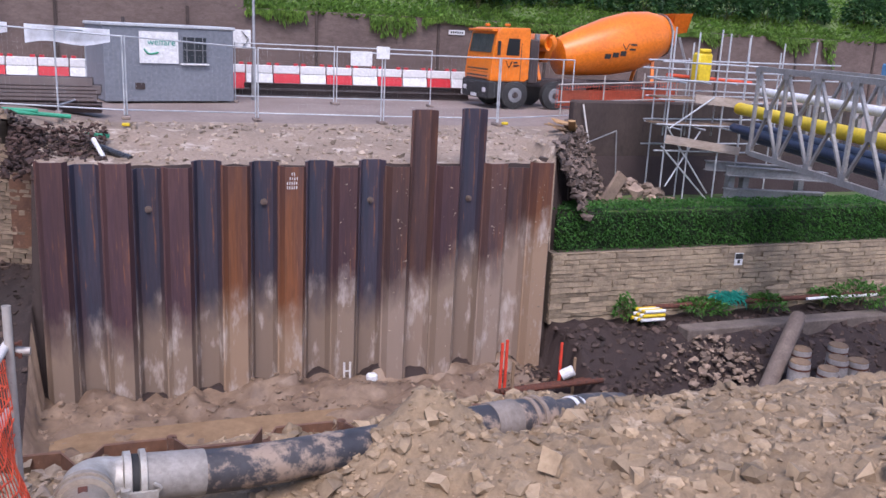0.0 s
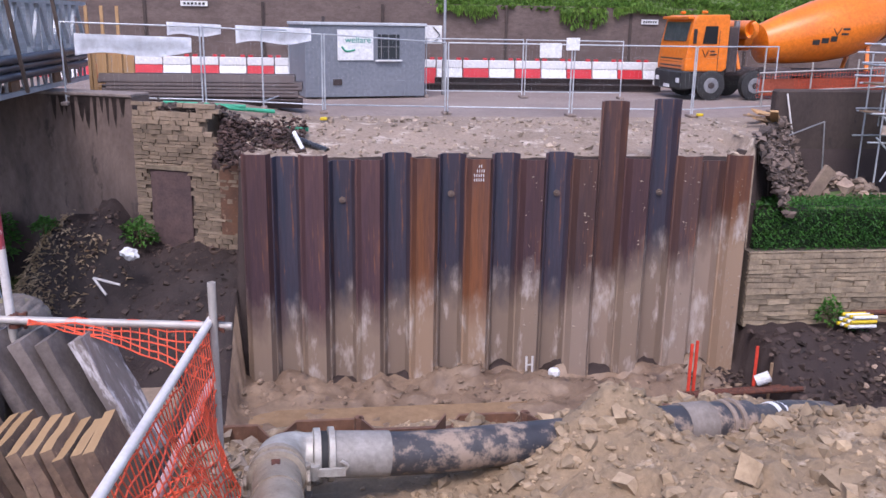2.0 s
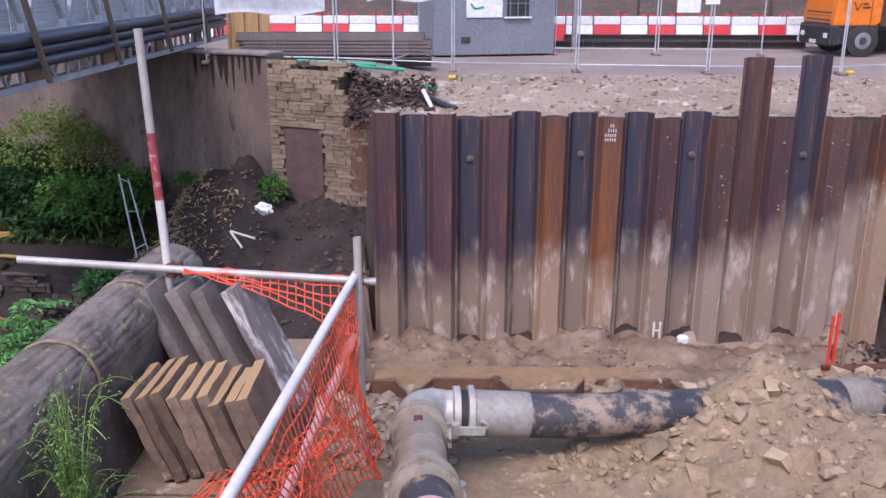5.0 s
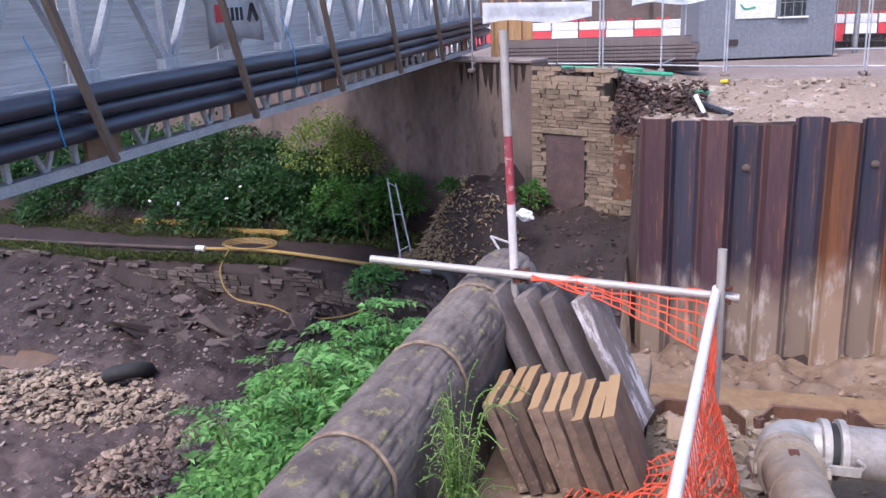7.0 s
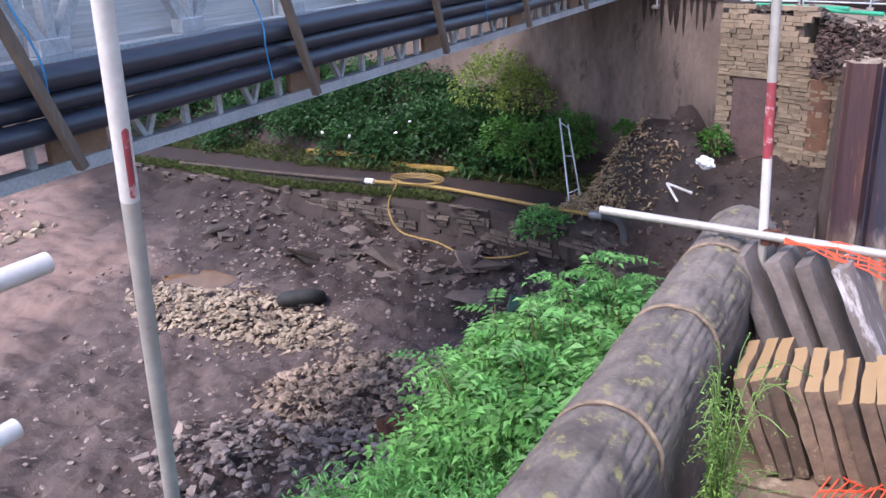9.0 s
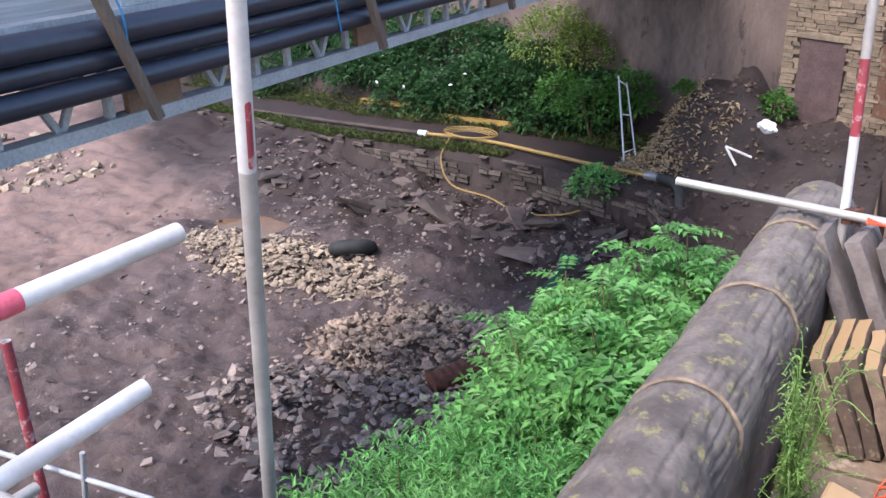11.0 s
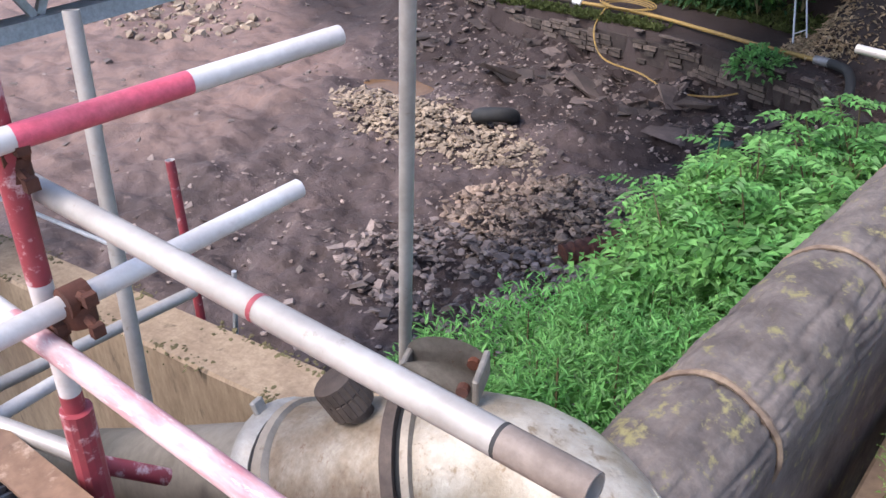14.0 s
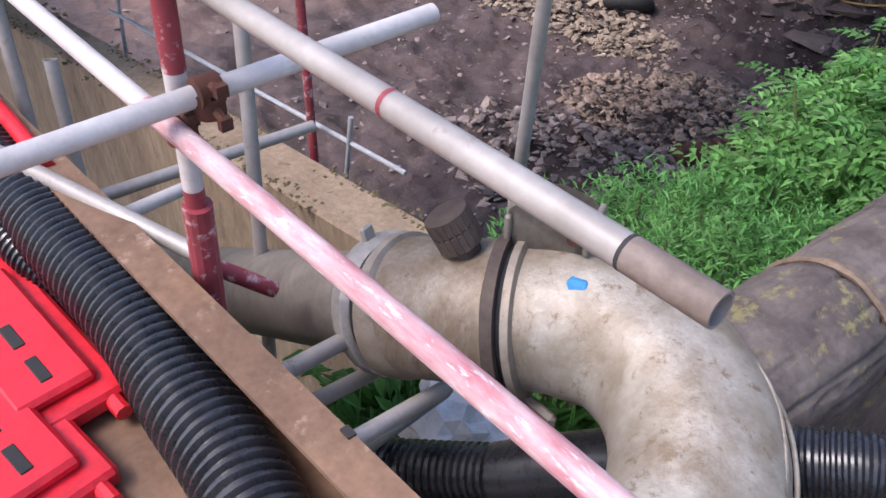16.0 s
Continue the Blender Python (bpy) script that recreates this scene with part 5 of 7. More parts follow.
part("collar", rod((-5.645, -2.86, 0.7), (-5.6, -2.86, 1.1), 0.036, 14), REDTUBE, thing("post_sleeve", "red sleeve with a rusty bolt on the scaffold post", "sleeve"))
clamp((-5.48, -2.84, 1.44))
clamp((-5.56, -2.85, 1.74))
clamp((-5.55, -2.88, 1.36))
tube_thing("scaffold_post", "grey galvanised scaffold post beside the rails", (-6.03, -2.6, -1.0), (-6.3, -2.3, 1.75))
tall = tube_thing("scaffold_post", "tall white painted pole with a red streak and grey foot", (-5.9, -1.505, 0.0), (-5.21, -1.995, 3.6), bands=((0.505, 1.0, WHITETUBE),))
tall_a, tall_b = Vector((-5.9, -1.505, 0.0)), Vector((-5.21, -1.995, 3.6))
part("paint_streak", sweep(bmesh.new(), [tall_a.lerp(tall_b, f) + Vector((0.0125, -0.004, 0)) for f in (0.5, 0.51, 0.558, 0.57)], [0.004, 0.0142, 0.0142, 0.003], 12), REDTUBE, tall, "worn red paint streak", smooth=True)
tube_thing("scaffold_post", "scaffold tube with a red painted stripe", (-7.62, -1.33, 0.55), (-7.45, -1.45, -2.3), material=WHITETUBE, bands=((0.0, 0.42, REDTUBE),))
tube_thing("scaffold_post", "grey galvanised scaffold post in the channel", (-6.75, -2.95, -0.3), (-7.12, -2.8, 1.6))
tube_thing("scaffold_post", "short grey scaffold post with bolts", (-6.65, -2.87, -0.4), (-6.92, -2.75, 0.92))
tube_thing("scaffold_tube", "grey scaffold transom beyond the waler", (-6.6, -2.88, 0.55), (-6.66, -1.9, 0.46))
tube_thing("scaffold_tube", "short pale scaffold tube end beyond the waler", (-6.37, -2.9, 0.6), (-6.45, -2.55, 0.555), material=WHITETUBE)
tube_thing("scaffold_tube", "grey sloping brace tube at the deck edge", (-6.75, -3.2, 0.95), (-5.68, -2.83, 0.87))
tube_thing("scaffold_tube", "short red tube stub beside the post", (-5.73, -2.83, 0.83), (-5.68, -2.66, 0.67), material=REDTUBE)
tube_thing("scaffold_tube", "grey scaffold tube holding the pipe", (-5.33, -2.9, 0.745), (-5.45, -2.52, 0.6))
tube_thing("scaffold_tube", "grey sloping scaffold tube under the pipe", (-5.33, -2.82, 0.59), (-5.48, -2.42, 0.37))
tube_thing("scaffold_tube", "pale scaffold tube end above the weeds", (-5.16, -2.85, 0.6), (-5.27, -2.37, 0.41), material=WHITETUBE)
tube_thing("scaffold_tube", "grey brace tube down to the weeds", (-5.25, -2.75, 0.4), (-5.47, -2.2, 0.1))

# brown steel waler, hoses and red barrier feet on the deck
wal = thing("steel_waler", "brown rusty steel channel along the deck edge", "steel beam")
part("web", beam(bmesh.new(), (-7.5, -2.99, 0.79), (-3.4, -2.84, 0.79), 0.016, 0.2), WALER, wal)
part("flange", beam(bmesh.new(), (-7.5, -3.03, 0.897), (-3.4, -2.88, 0.897), 0.1, 0.014), WALER, wal)
part("flange", beam(bmesh.new(), (-7.5, -3.05, 0.683), (-3.4, -2.9, 0.683), 0.14, 0.014), WALER, wal)
bm = bmesh.new()
beam(bm, (-4.97, -2.895, 0.67), (-4.97, -2.895, 0.91), 0.02, 0.03)
part("strap", bm, BLACK, wal)
bm = boxed((-5.6, -3.5, 0.6), (4.6, 0.8, 0.04), bevel=0.004)
solid("deck_plate", bm, WALER, "brown muddy deck plate", "deck")
hose = thing("drain_hose", "thick black corrugated drain hose on the deck", "hose")
part("hose", corrugated([(-8.2, -3.12, 0.86), (-6.5, -3.08, 0.82), (-6.11, -3.07, 0.8), (-5.68, -3.05, 0.79), (-5.36, -3.07, 0.78), (-5.06, -3.09, 0.77), (-4.7, -3.2, 0.75), (-4.3, -3.7, 0.72)], 0.108, 0.031, 0.014, 24), BLACKPIPE, hose, smooth=True)
hose = thing("drain_hose", "thin black corrugated drain hose", "hose")
part("hose", corrugated([(-8.2, -3.2, 0.9), (-6.6, -3.2, 0.84), (-6.3, -3.18, 0.8), (-6.1, -3.14, 0.74), (-5.95, -3.08, 0.68)], 0.055, 0.02, 0.009, 16), BLACKPIPE, hose, smooth=True)
hose = thing("drain_hose", "black corrugated hose under the discharge pipe", "hose")
part("hose", corrugated([(-5.4, -2.62, 0.12), (-5.16, -2.46, 0.2), (-5.0, -2.37, 0.27)], 0.095, 0.024, 0.01, 20), BLACKPIPE, hose, smooth=True)
part("sleeve", sweep(bmesh.new(), curve_pts([(-5.02, -2.38, 0.26), (-4.78, -2.22, 0.42), (-4.5, -2.1, 0.61)], 5), 0.1, 20), BLACKPIPE, hose, "smooth black joint sleeve", smooth=True)
part("hose", corrugated([(-4.52, -2.11, 0.6), (-4.37, -2.03, 0.68), (-4.2, -1.92, 0.7), (-4.0, -1.72, 0.5), (-3.5, -1.6, 0.3)], 0.088, 0.024, 0.01, 20), BLACKPIPE, hose, smooth=True)


def red_foot(at, turn, tilt):
    th = thing("plastic_barrier", "bright red plastic barrier foot lying on the deck", "barrier")
    th.matrix_world = pose(*at, 0, tilt, turn)
    bm = boxed((0, 0, 0.03), (0.62, 0.3, 0.06), bevel=0.012)
    box(bm, (0, 0.0, 0.075), (0.5, 0.2, 0.04), bevel=0.012)
    part("body", bm, BRIGHTRED, th)
    for dx in (-0.12, 0.02, 0.16):
        part("slot", boxed((dx, 0, 0.096), (0.09, 0.03, 0.006), bevel=0.002), BLACK, th, "dark slot")
    for dy in (-0.1, 0.1):
        part("peg", rod((0.3, dy, 0.03), (0.36, dy, 0.03), 0.022, 10), BRIGHTRED, th)
    return th


red_foot((-5.88, -3.3, 0.66), 5, 4)
red_foot((-5.66, -3.44, 0.64), 8, 3)
red_foot((-6.5, -3.32, 0.68), 4, 3)
# Edge of a red plastic barrier, stood in for by a thin round rod.
bm = bmesh.new()
sweep(bm, curve_pts([(-8.0, -2.99, 0.945), (-6.9, -3.0, 0.935), (-6.5, -3.0, 0.925), (-6.3, -3.0, 0.9)], 6), 0.026, 10)
solid("red_hose", bm, BRIGHTRED, "bright red barrier edge, drawn as a rod over the black hose", "hose", smooth=True)
bm = boxed((0, 0, 0), (0.22, 0.1, 0.1), bevel=0.01)
o = solid("stone_block", bm, NEWTIMBER, "pale timber offcut under the pipe bend", "timber")
o.matrix_world = pose(-4.28, -2.2, 0.35, 0, 0, 20)
bm = bmesh.new()
bmesh.ops.create_icosphere(bm, subdivisions=3, radius=0.2)
for v in bm.verts:
    v.co = Vector((v.co.x, v.co.y, v.co.z * 0.6)) * (1 + 0.6 * fbm(v.co.x * 13, v.co.y * 13, v.co.z * 13))
o = solid("white_sack", bm, WHITE, "crumpled white plastic sack in the grass", "sack")
o.matrix_world = pose(-5.5, -2.14, -0.2)

# ---- temporary steel bridge over the river ----
bridge = thing("temporary_bridge", "grey galvanised temporary truss bridge with black ducts", "bridge")
Y0, BAY, NB = -4.84, 3.07, 9
YE = Y0 + BAY * NB
for x in (-9.45, -13.6):
    for z, hh in ((0.83, 0.1), (1.62, 0.1), (2.85, 0.1)):
        for dx in (-0.06, 0.06):
            part("chord_channel", beam(bmesh.new(), (x + dx, Y0, z), (x + dx, YE, z), 0.045, hh), GALV, bridge)
        part("chord_plate", boxed((x, (Y0 + YE) / 2, z + hh / 2 + 0.002), (0.17, YE - Y0, 0.012)), GALV, bridge)
    for k in range(NB):
        y = Y0 + k * BAY
        near = x > -10
        for dy in (0.06, 0.2, 1.3, 1.75, 2.7):
            part("web_post", beam(bmesh.new(), (x, y + dy, 0.85), (x, y + dy, 1.6), 0.06, 0.055), GALV, bridge)
        for foot, head in ((0.8, 0.35), (0.8, 1.2), (2.25, 1.85), (2.25, 2.65)):
            part("web_diagonal", beam(bmesh.new(), (x, y + foot, 0.86), (x, y + head, 1.6), 0.05, 0.05), GALV, bridge)
        for a, b in (((0.0, 1.65), (0.75, 2.85)), ((1.5, 1.65), (0.75, 2.85)), ((1.5, 1.65), (2.3, 2.85)), ((3.07, 1.65), (2.3, 2.85)), ((1.5, 1.65), (1.5, 2.85)), ((0.0, 1.65), (0.0, 2.85))):
            part("truss_member", beam(bmesh.new(), (x, y + a[0], a[1]), (x, y + b[0], b[1]), 0.085, 0.085), GALV, bridge)
        for dy in (0.0, 1.5):
            part("gusset", boxed((x, y + dy, 1.74), (0.13, 0.3, 0.13), bevel=0.01), GALV, bridge)
            part("gusset", boxed((x, y + dy + 0.77, 2.76), (0.13, 0.26, 0.11), bevel=0.01), GALV, bridge)
        if near:
            bm = bmesh.new()
            beam(bm, (x + 0.4, y - 0.25, 0.9), (x + 0.4, y - 1.08, 3.0), 0.075, 0.07)
            part("strut", bm, BROWNTIMBER, bridge, "brown timber strut")
            part("hanger", boxed((x + 0.02, y + 0.06, 1.02), (0.06, 0.55, 0.42)), WALER, bridge, "brown plate")
            o = part("mesh_sheet", boxed((x - 0.25, y + BAY / 2, 2.25), (0.012, BAY - 0.06, 1.35)), MESHSHEET, bridge, "pale ribbed parapet sheet")
bm = boxed((-11.5, (Y0 + YE) / 2, 1.45), (4.0, YE - Y0, 0.16))
part("deck", bm, DARKSTEEL, bridge, "dark deck underside")
for k in range(NB * 3):
    part("cross_girder", beam(bmesh.new(), (-13.5, Y0 + 0.5 + BAY / 3 * k, 1.22), (-9.55, Y0 + 0.5 + BAY / 3 * k, 1.22), 0.12, 0.28), GREYMETAL, bridge)
for dx, z, r in ((0.24, 1.6, 0.1), (0.2, 1.42, 0.085), (0.23, 1.24, 0.09)):
    o = part("duct", sweep(bmesh.new(), curve_pts([(-9.45 + dx, Y0, z), (-9.45 + dx + 0.02, 1.0, z - 0.04), (-9.45 + dx, 5.0, z - 0.01), (-9.45 + dx + 0.02, 10.0, z - 0.03), (-9.45 + dx, 15.0, z), (-9.45 + dx - 0.1, YE - 0.6, z + 0.02)], 8), r, 20), DUCT, bridge, "smooth blue-black service pipe", smooth=True)
for y in (0.9, 3.4, 8.6):
    bm = bmesh.new()
    sweep(bm, curve_pts([(-9.2, y - 0.12, 2.2), (-9.1, y, 1.72), (-9.1, y + 0.02, 1.45), (-9.12, y + 0.1, 1.15)], 4), 0.008, 6)
    part("rope", bm, BLUE, bridge, "blue tie rope")
sign = thing("banner", "white banner with a red block and dark marks on the truss", "banner")
bm = bmesh.new()
g = [[bm.verts.new((-9.3 + 0.03 * math.sin(5 * u + 2 * v), 6.56 + 1.5 * u, 2.95 - 1.1 * v * (1 - 0.08 * math.sin(3 * u)))) for u in (i / 8 for i in range(9))] for v in (0, 0.25, 0.5, 0.75, 1)]
for a, b in zip(g, g[1:]):
    for k in range(8):
        bm.faces.new((a[k], a[k + 1], b[k + 1], b[k]))
bmesh.ops.solidify(bm, geom=list(bm.faces), thickness=0.006)
part("cloth", bm, SHEET, sign, smooth="all")
part("red_block", boxed((-9.25, 6.84, 2.28), (0.012, 0.16, 0.22)), RED, sign)
bm = bmesh.new()
for k in range(4):
    box(bm, (-9.25, 7.06 + 0.12 * k, 2.26), (0.012, 0.06, 0.17))
part("dark_bars", bm, BLACK, sign)
bm = bmesh.new()
beam(bm, (-9.25, 7.6, 2.16), (-9.25, 7.72, 2.38), 0.012, 0.08)
beam(bm, (-9.25, 7.72, 2.38), (-9.25, 7.86, 2.16), 0.012, 0.08)
part("dark_mark", bm, BLACK, sign)

# ---- road level: cabin, barriers, fences, mixer truck ----
def at_local(th, name, bm, material, label="", smooth=False):
    return part(name, bm, material, th, label, smooth)


cabin = thing("welfare_cabin", "grey steel welfare cabin with a barred window", "cabin", (-3.37, 25.24, 0.0), turn=14.5)
at_local(cabin, "body", boxed((2.1, 1.2, 1.22), (4.15, 2.4, 2.32), bevel=0.02), CABINGREY)
at_local(cabin, "roof", boxed((2.1, 1.2, 2.42), (4.25, 2.5, 0.1), bevel=0.02), surf("pale_roof", (0.5, 0.52, 0.55), (0.42, 0.44, 0.47), 2.0), "pale roof edge")
at_local(cabin, "sign_panel", boxed((1.72, -0.03, 1.75), (1.22, 0.03, 0.98), bevel=0.004), WHITE, "white panel with green lettering")
win = at_local(cabin, "window", boxed((2.86, -0.02, 1.7), (0.82, 0.05, 0.86)), CABINGREY, "grey framed window")
part("window_sill", boxed((2.86, -0.06, 1.25), (0.92, 0.1, 0.05), bevel=0.006), WHITE, win, "white sill")
part("pane", boxed((2.86, -0.045, 1.7), (0.76, 0.012, 0.8)), GLASS, win)
bm = bmesh.new()
for dx in (-0.26, 0.0, 0.26):
    box(bm, (2.86 + dx, -0.056, 1.7), (0.02, 0.012, 0.8))
box(bm, (2.86, -0.056, 1.7), (0.76, 0.012, 0.02))
part("bar", bm, GREYMETAL, win)
at_local(cabin, "vent", boxed((1.1, -0.015, 0.55), (0.3, 0.02, 0.2)), DARKSTEEL)
at_local(cabin, "door", boxed((4.19, 1.3, 1.1), (0.03, 0.85, 2.0), bevel=0.004), CABINGREY)
at_local(cabin, "flue", rod((0.9, 1.0, 2.4), (0.9, 1.0, 2.65), 0.06, 10), DARKSTEEL)
tx = bpy.data.curves.new("lettering", "FONT")
tx.body, tx.size, tx.extrude, tx.align_x = "welfare", 0.3, 0.004, "CENTER"
txo = new("lettering", tx)
txo.data.materials.append(surf("green_print", (0.05, 0.32, 0.25), (0.05, 0.28, 0.22), 2.0))
txo.parent = cabin
txo.matrix_local = pose(1.8, -0.05, 1.82, 90, 0, 0)
bm = bmesh.new()
sweep(bm, curve_pts([(1.25, -0.05, 1.7), (1.4, -0.05, 1.55), (1.7, -0.05, 1.6)], 5), 0.03, 6)
at_local(cabin, "logo_swoosh", bm, GREENPLASTIC)

# chevron road sign and lamp column beside the cabin
sg = thing("chevron_sign", "white road sign with a dark chevron arrow", "sign", (1.0, 27.2, 0.0))
at_local(sg, "panel", boxed((-0.2, 0, 2.1), (1.1, 0.03, 0.62), bevel=0.004), WHITE)
bm = bmesh.new()
beam(bm, (0.05, -0.02, 2.36), (0.28, -0.02, 2.1), 0.012, 0.13, (0, 1, 0))
beam(bm, (0.28, -0.02, 2.1), (0.05, -0.02, 1.84), 0.012, 0.13, (0, 1, 0))
at_local(sg, "chevron", bm, BLACK)
at_local(sg, "post", rod((-0.4, 0.05, 0), (-0.4, 0.05, 2.3), 0.04, 8), GREYMETAL)
lp = thing("lamp_column", "tall slim grey lamp column", "lamp post", (1.5, 27.6, 0.0))
at_local(lp, "column", sweep(bmesh.new(), [(0, 0, 0), (0, 0, 1.2), (0, 0, 1.25), (0, 0, 8)], [0.09, 0.09, 0.055, 0.045], 10), GREYMETAL, smooth=True)
for (x, z, w) in ((11.0, 2.68, 0.75), (-7.9, 3.08, 1.05)):
    sgn = thing("street_sign", "small white street name plate with dark bars", "sign", (x, 33.04, z))
    at_local(sgn, "plate", boxed((0, 0, 0), (w, 0.03, 0.2), bevel=0.004), WHITE)
    bm = bmesh.new()
    for k in range(6):
        box(bm, (-w * 0.35 + w * 0.14 * k, -0.02, 0), (w * 0.09, 0.01, 0.09))
    at_local(sgn, "dark_bar", bm, BLACK)


def barrier(color, label):
    th = thing("road_barrier", label, "barrier", group="row of road barriers")
    bm = bmesh.new()
    v = [bm.verts.new(p) for p in ((-0.49, -0.24, 0), (0.49, -0.24, 0), (0.49, 0.24, 0), (-0.49, 0.24, 0), (-0.49, -0.2, 0.18), (0.49, -0.2, 0.18), (0.49, 0.2, 0.18), (-0.49, 0.2, 0.18),
                                   (-0.49, -0.1, 0.62), (0.49, -0.1, 0.62), (0.49, 0.1, 0.62), (-0.49, 0.1, 0.62))]
    for a in (0, 4):
        for k in range(4):
            bm.faces.new((v[a + k], v[a + (k + 1) % 4], v[a + 4 + (k + 1) % 4], v[a + 4 + k]))
    bm.faces.new(v[8:])
    part("body", bm, color, th)
    bm = boxed((0, 0, 0.78), (0.97, 0.16, 0.3), bevel=0.02)
    part("top", bm, WHITE, th)
    for dx in (-0.36, 0.36):
        part("lug", boxed((dx, 0, 0.97), (0.16, 0.12, 0.1), bevel=0.01), RED, th, "red lug")
    return th


first = [barrier(RED, "red and white plastic road barrier"), barrier(WHITE, "white plastic road barrier")]
for k in range(25):
    m = pose(-13.3 + 1.02 * k, 30.3 - 0.02 * k + 0.03 * math.sin(k * 2.3), 0.2, 0, 0, 0.8 * math.sin(k * 1.7))
    if k < 2:
        first[k].matrix_world = m
    else:
        copy_thing(first[k % 2], m)
# steel laid in front of the barriers and a stack at the fence
for y, z, x0, x1 in ((29.5, 0.14, 1.2, 10.2), (29.75, 0.14, -9.0, 10.4), (29.6, 0.38, 1.4, 10.0)):
    bm = bmesh.new()
    beam(bm, (x0, y, z - 0.1), (x1, y - 0.1, z - 0.1), 0.28, 0.03)
    beam(bm, (x0, y, z + 0.1), (x1, y - 0.1, z + 0.1), 0.28, 0.03)
    beam(bm, (x0, y, z), (x1, y - 0.1, z), 0.03, 0.2)
    solid("steel_beam", bm, DARKSTEEL, "dark steel beam laid before the barriers", "steel beam", "laid beams")
for k in range(6):
    o = solid("steel_sheet", pile_mesh(k % 2 == 0, 5.2, 0.7), DARKSTEEL, "dark steel sheet pile in a stack behind the fence", "sheet piles", "stack of sheets")
    o.matrix_world = Matrix.Translation((-3.3 - 0.1 * (k % 3), 20.6 + 0.05 * k, 0.38 + 0.09 * k)) @ Matrix.Rotation(radians(90), 4, "Y") @ Matrix.Rotation(radians(90), 4, "Z")
box_th = thing("timber_hoarding", "new orange timber hoarding at the bridge end", "hoarding", (-8.35, 21.2, 0.3))
for k in range(6):
    part("board", boxed((-0.55 + 0.2 * k, 0, 0.75), (0.19, 0.03, 1.9 - 0.5 * (k > 1)), bevel=0.003), NEWTIMBER, box_th)
for k in (0, 1, 2):
    part("post", boxed((-0.6 + 0.4 * k, -0.06, 1.2), (0.08, 0.08, 2.6)), NEWTIMBER, box_th)


def fence_panel(a, b, z0, z1, h=2.0, mesh=True):
    """A welded mesh fence panel between two feet."""
    a, b = Vector((*a, z0)), Vector((*b, z1))
    up = Vector((0, 0, 1))
    th = thing("site_fence", "galvanised temporary fence panel on rubber feet", "fence", group="temporary fence")
    for p in (a, b):
        part("post", rod(p + up * 0.05, p + up * h, 0.021, 8), GALV, th)
    for z in (0.22, h - 0.02):
        part("rail", rod(a + up * z, b + up * z, 0.019, 8), GALV, th)
    if mesh:
        bm = bmesh.new()
        n = 28
        for k in range(1, n):
            p = a.lerp(b, k / n)
            beam(bm, p + up * 0.22, p + up * (h - 0.02), 0.0009, 0.0009)
        for z in (0.5, 0.9, 1.3, 1.65):
            beam(bm, a + up * z, b + up * z, 0.001, 0.001)
        o = part("wire_mesh", bm, GALV, th)
        tagged(o, kind="stuff")
    d = (b - a).normalized()
    for p in (a, b):
        bm = bmesh.new()
        box(bm, (0, 0, 0.05), (0.16, 0.5, 0.09), bevel=0.02)
        o = part("foot", bm, ASPHALT, th)
        o.matrix_local = Matrix.Translation(p)
    return th


for (a, b, z0, z1) in (((-8.95, 18.75), (-5.68, 18.72), 0.4, 0.34), ((-5.6, 18.72), (-2.72, 18.95), 0.34, 0.2), ((-2.66, 19.0), (0.68, 20.75), 0.2, 0.0), ((0.75, 20.75), (4.17, 20.35), 0.0, 0.0),
                       ((4.25, 20.35), (7.74, 20.28), 0.0, 0.0), ((7.8, 20.3), (10.9, 21.6), 0.0, 0.0), ((-4.2, 18.8), (-3.7, 22.2), 0.3, 0.25), ((0.75, 26.6), (4.1, 26.4), 0.0, 0.0), ((4.2, 26.4), (7.6, 26.2), 0.0, 0.0)):
    fence_panel(a, b, z0, z1)
for (x, y, z, w, h) in ((-7.25, 18.66, 1.86, 2.75, 0.52), (-4.1, 21.9, 2.1, 2.1, 0.5), (-6.6, 24.0, 2.2, 1.6, 0.4)):
    bm = bmesh.new()
    g = [[bm.verts.new((x - w / 2 + w * u, y + 0.015 * math.sin(9 * u + 3 * v), z + h / 2 - h * v * (1 - 0.12 * math.sin(7 * u) - 0.25 * u) - 0.06 * u)) for u in (i / 14 for i in range(15))] for v in (0, 0.33, 0.66, 1)]
    for ra, rb in zip(g, g[1:]):
        for k in range(14):
            bm.faces.new((ra[k], ra[k + 1], rb[k + 1], rb[k]))
    bmesh.ops.solidify(bm, geom=list(bm.faces), thickness=0.008)
    solid("fence_sheet", bm, SHEET, "loose white sheet tied to the fence", "sheet", smooth="all")
for x, z, w, h in ((3.55, 1.82, 0.62, 0.4), (4.17, 2.0, 0.38, 0.34)):
    solid("notice_board", boxed((x, 20.3, z), (w, 0.012, h), bevel=0.003), WHITE, "white notice board tied to the fence", "sign")
for x, y in ((-5.7, 18.6), (-2.7, 18.85), (7.9, 20.2)):
    solid("fence_clip", boxed((x, y - 0.2, upper(x) + 0.1), (0.18, 0.14, 0.08), bevel=0.02), YELLOW, "yellow fence foot on the ground", "fence foot")
for (a, b) in (((-6.6, 18.5, 0.5), (-4.6, 18.35, 0.42)), ((-5.9, 18.3, 0.46), (-3.9, 18.4, 0.3))):
    solid("green_pipe", rod(a, b, 0.05, 10), GREENPLASTIC, "green plastic pipe on the broken pier", "pipe")
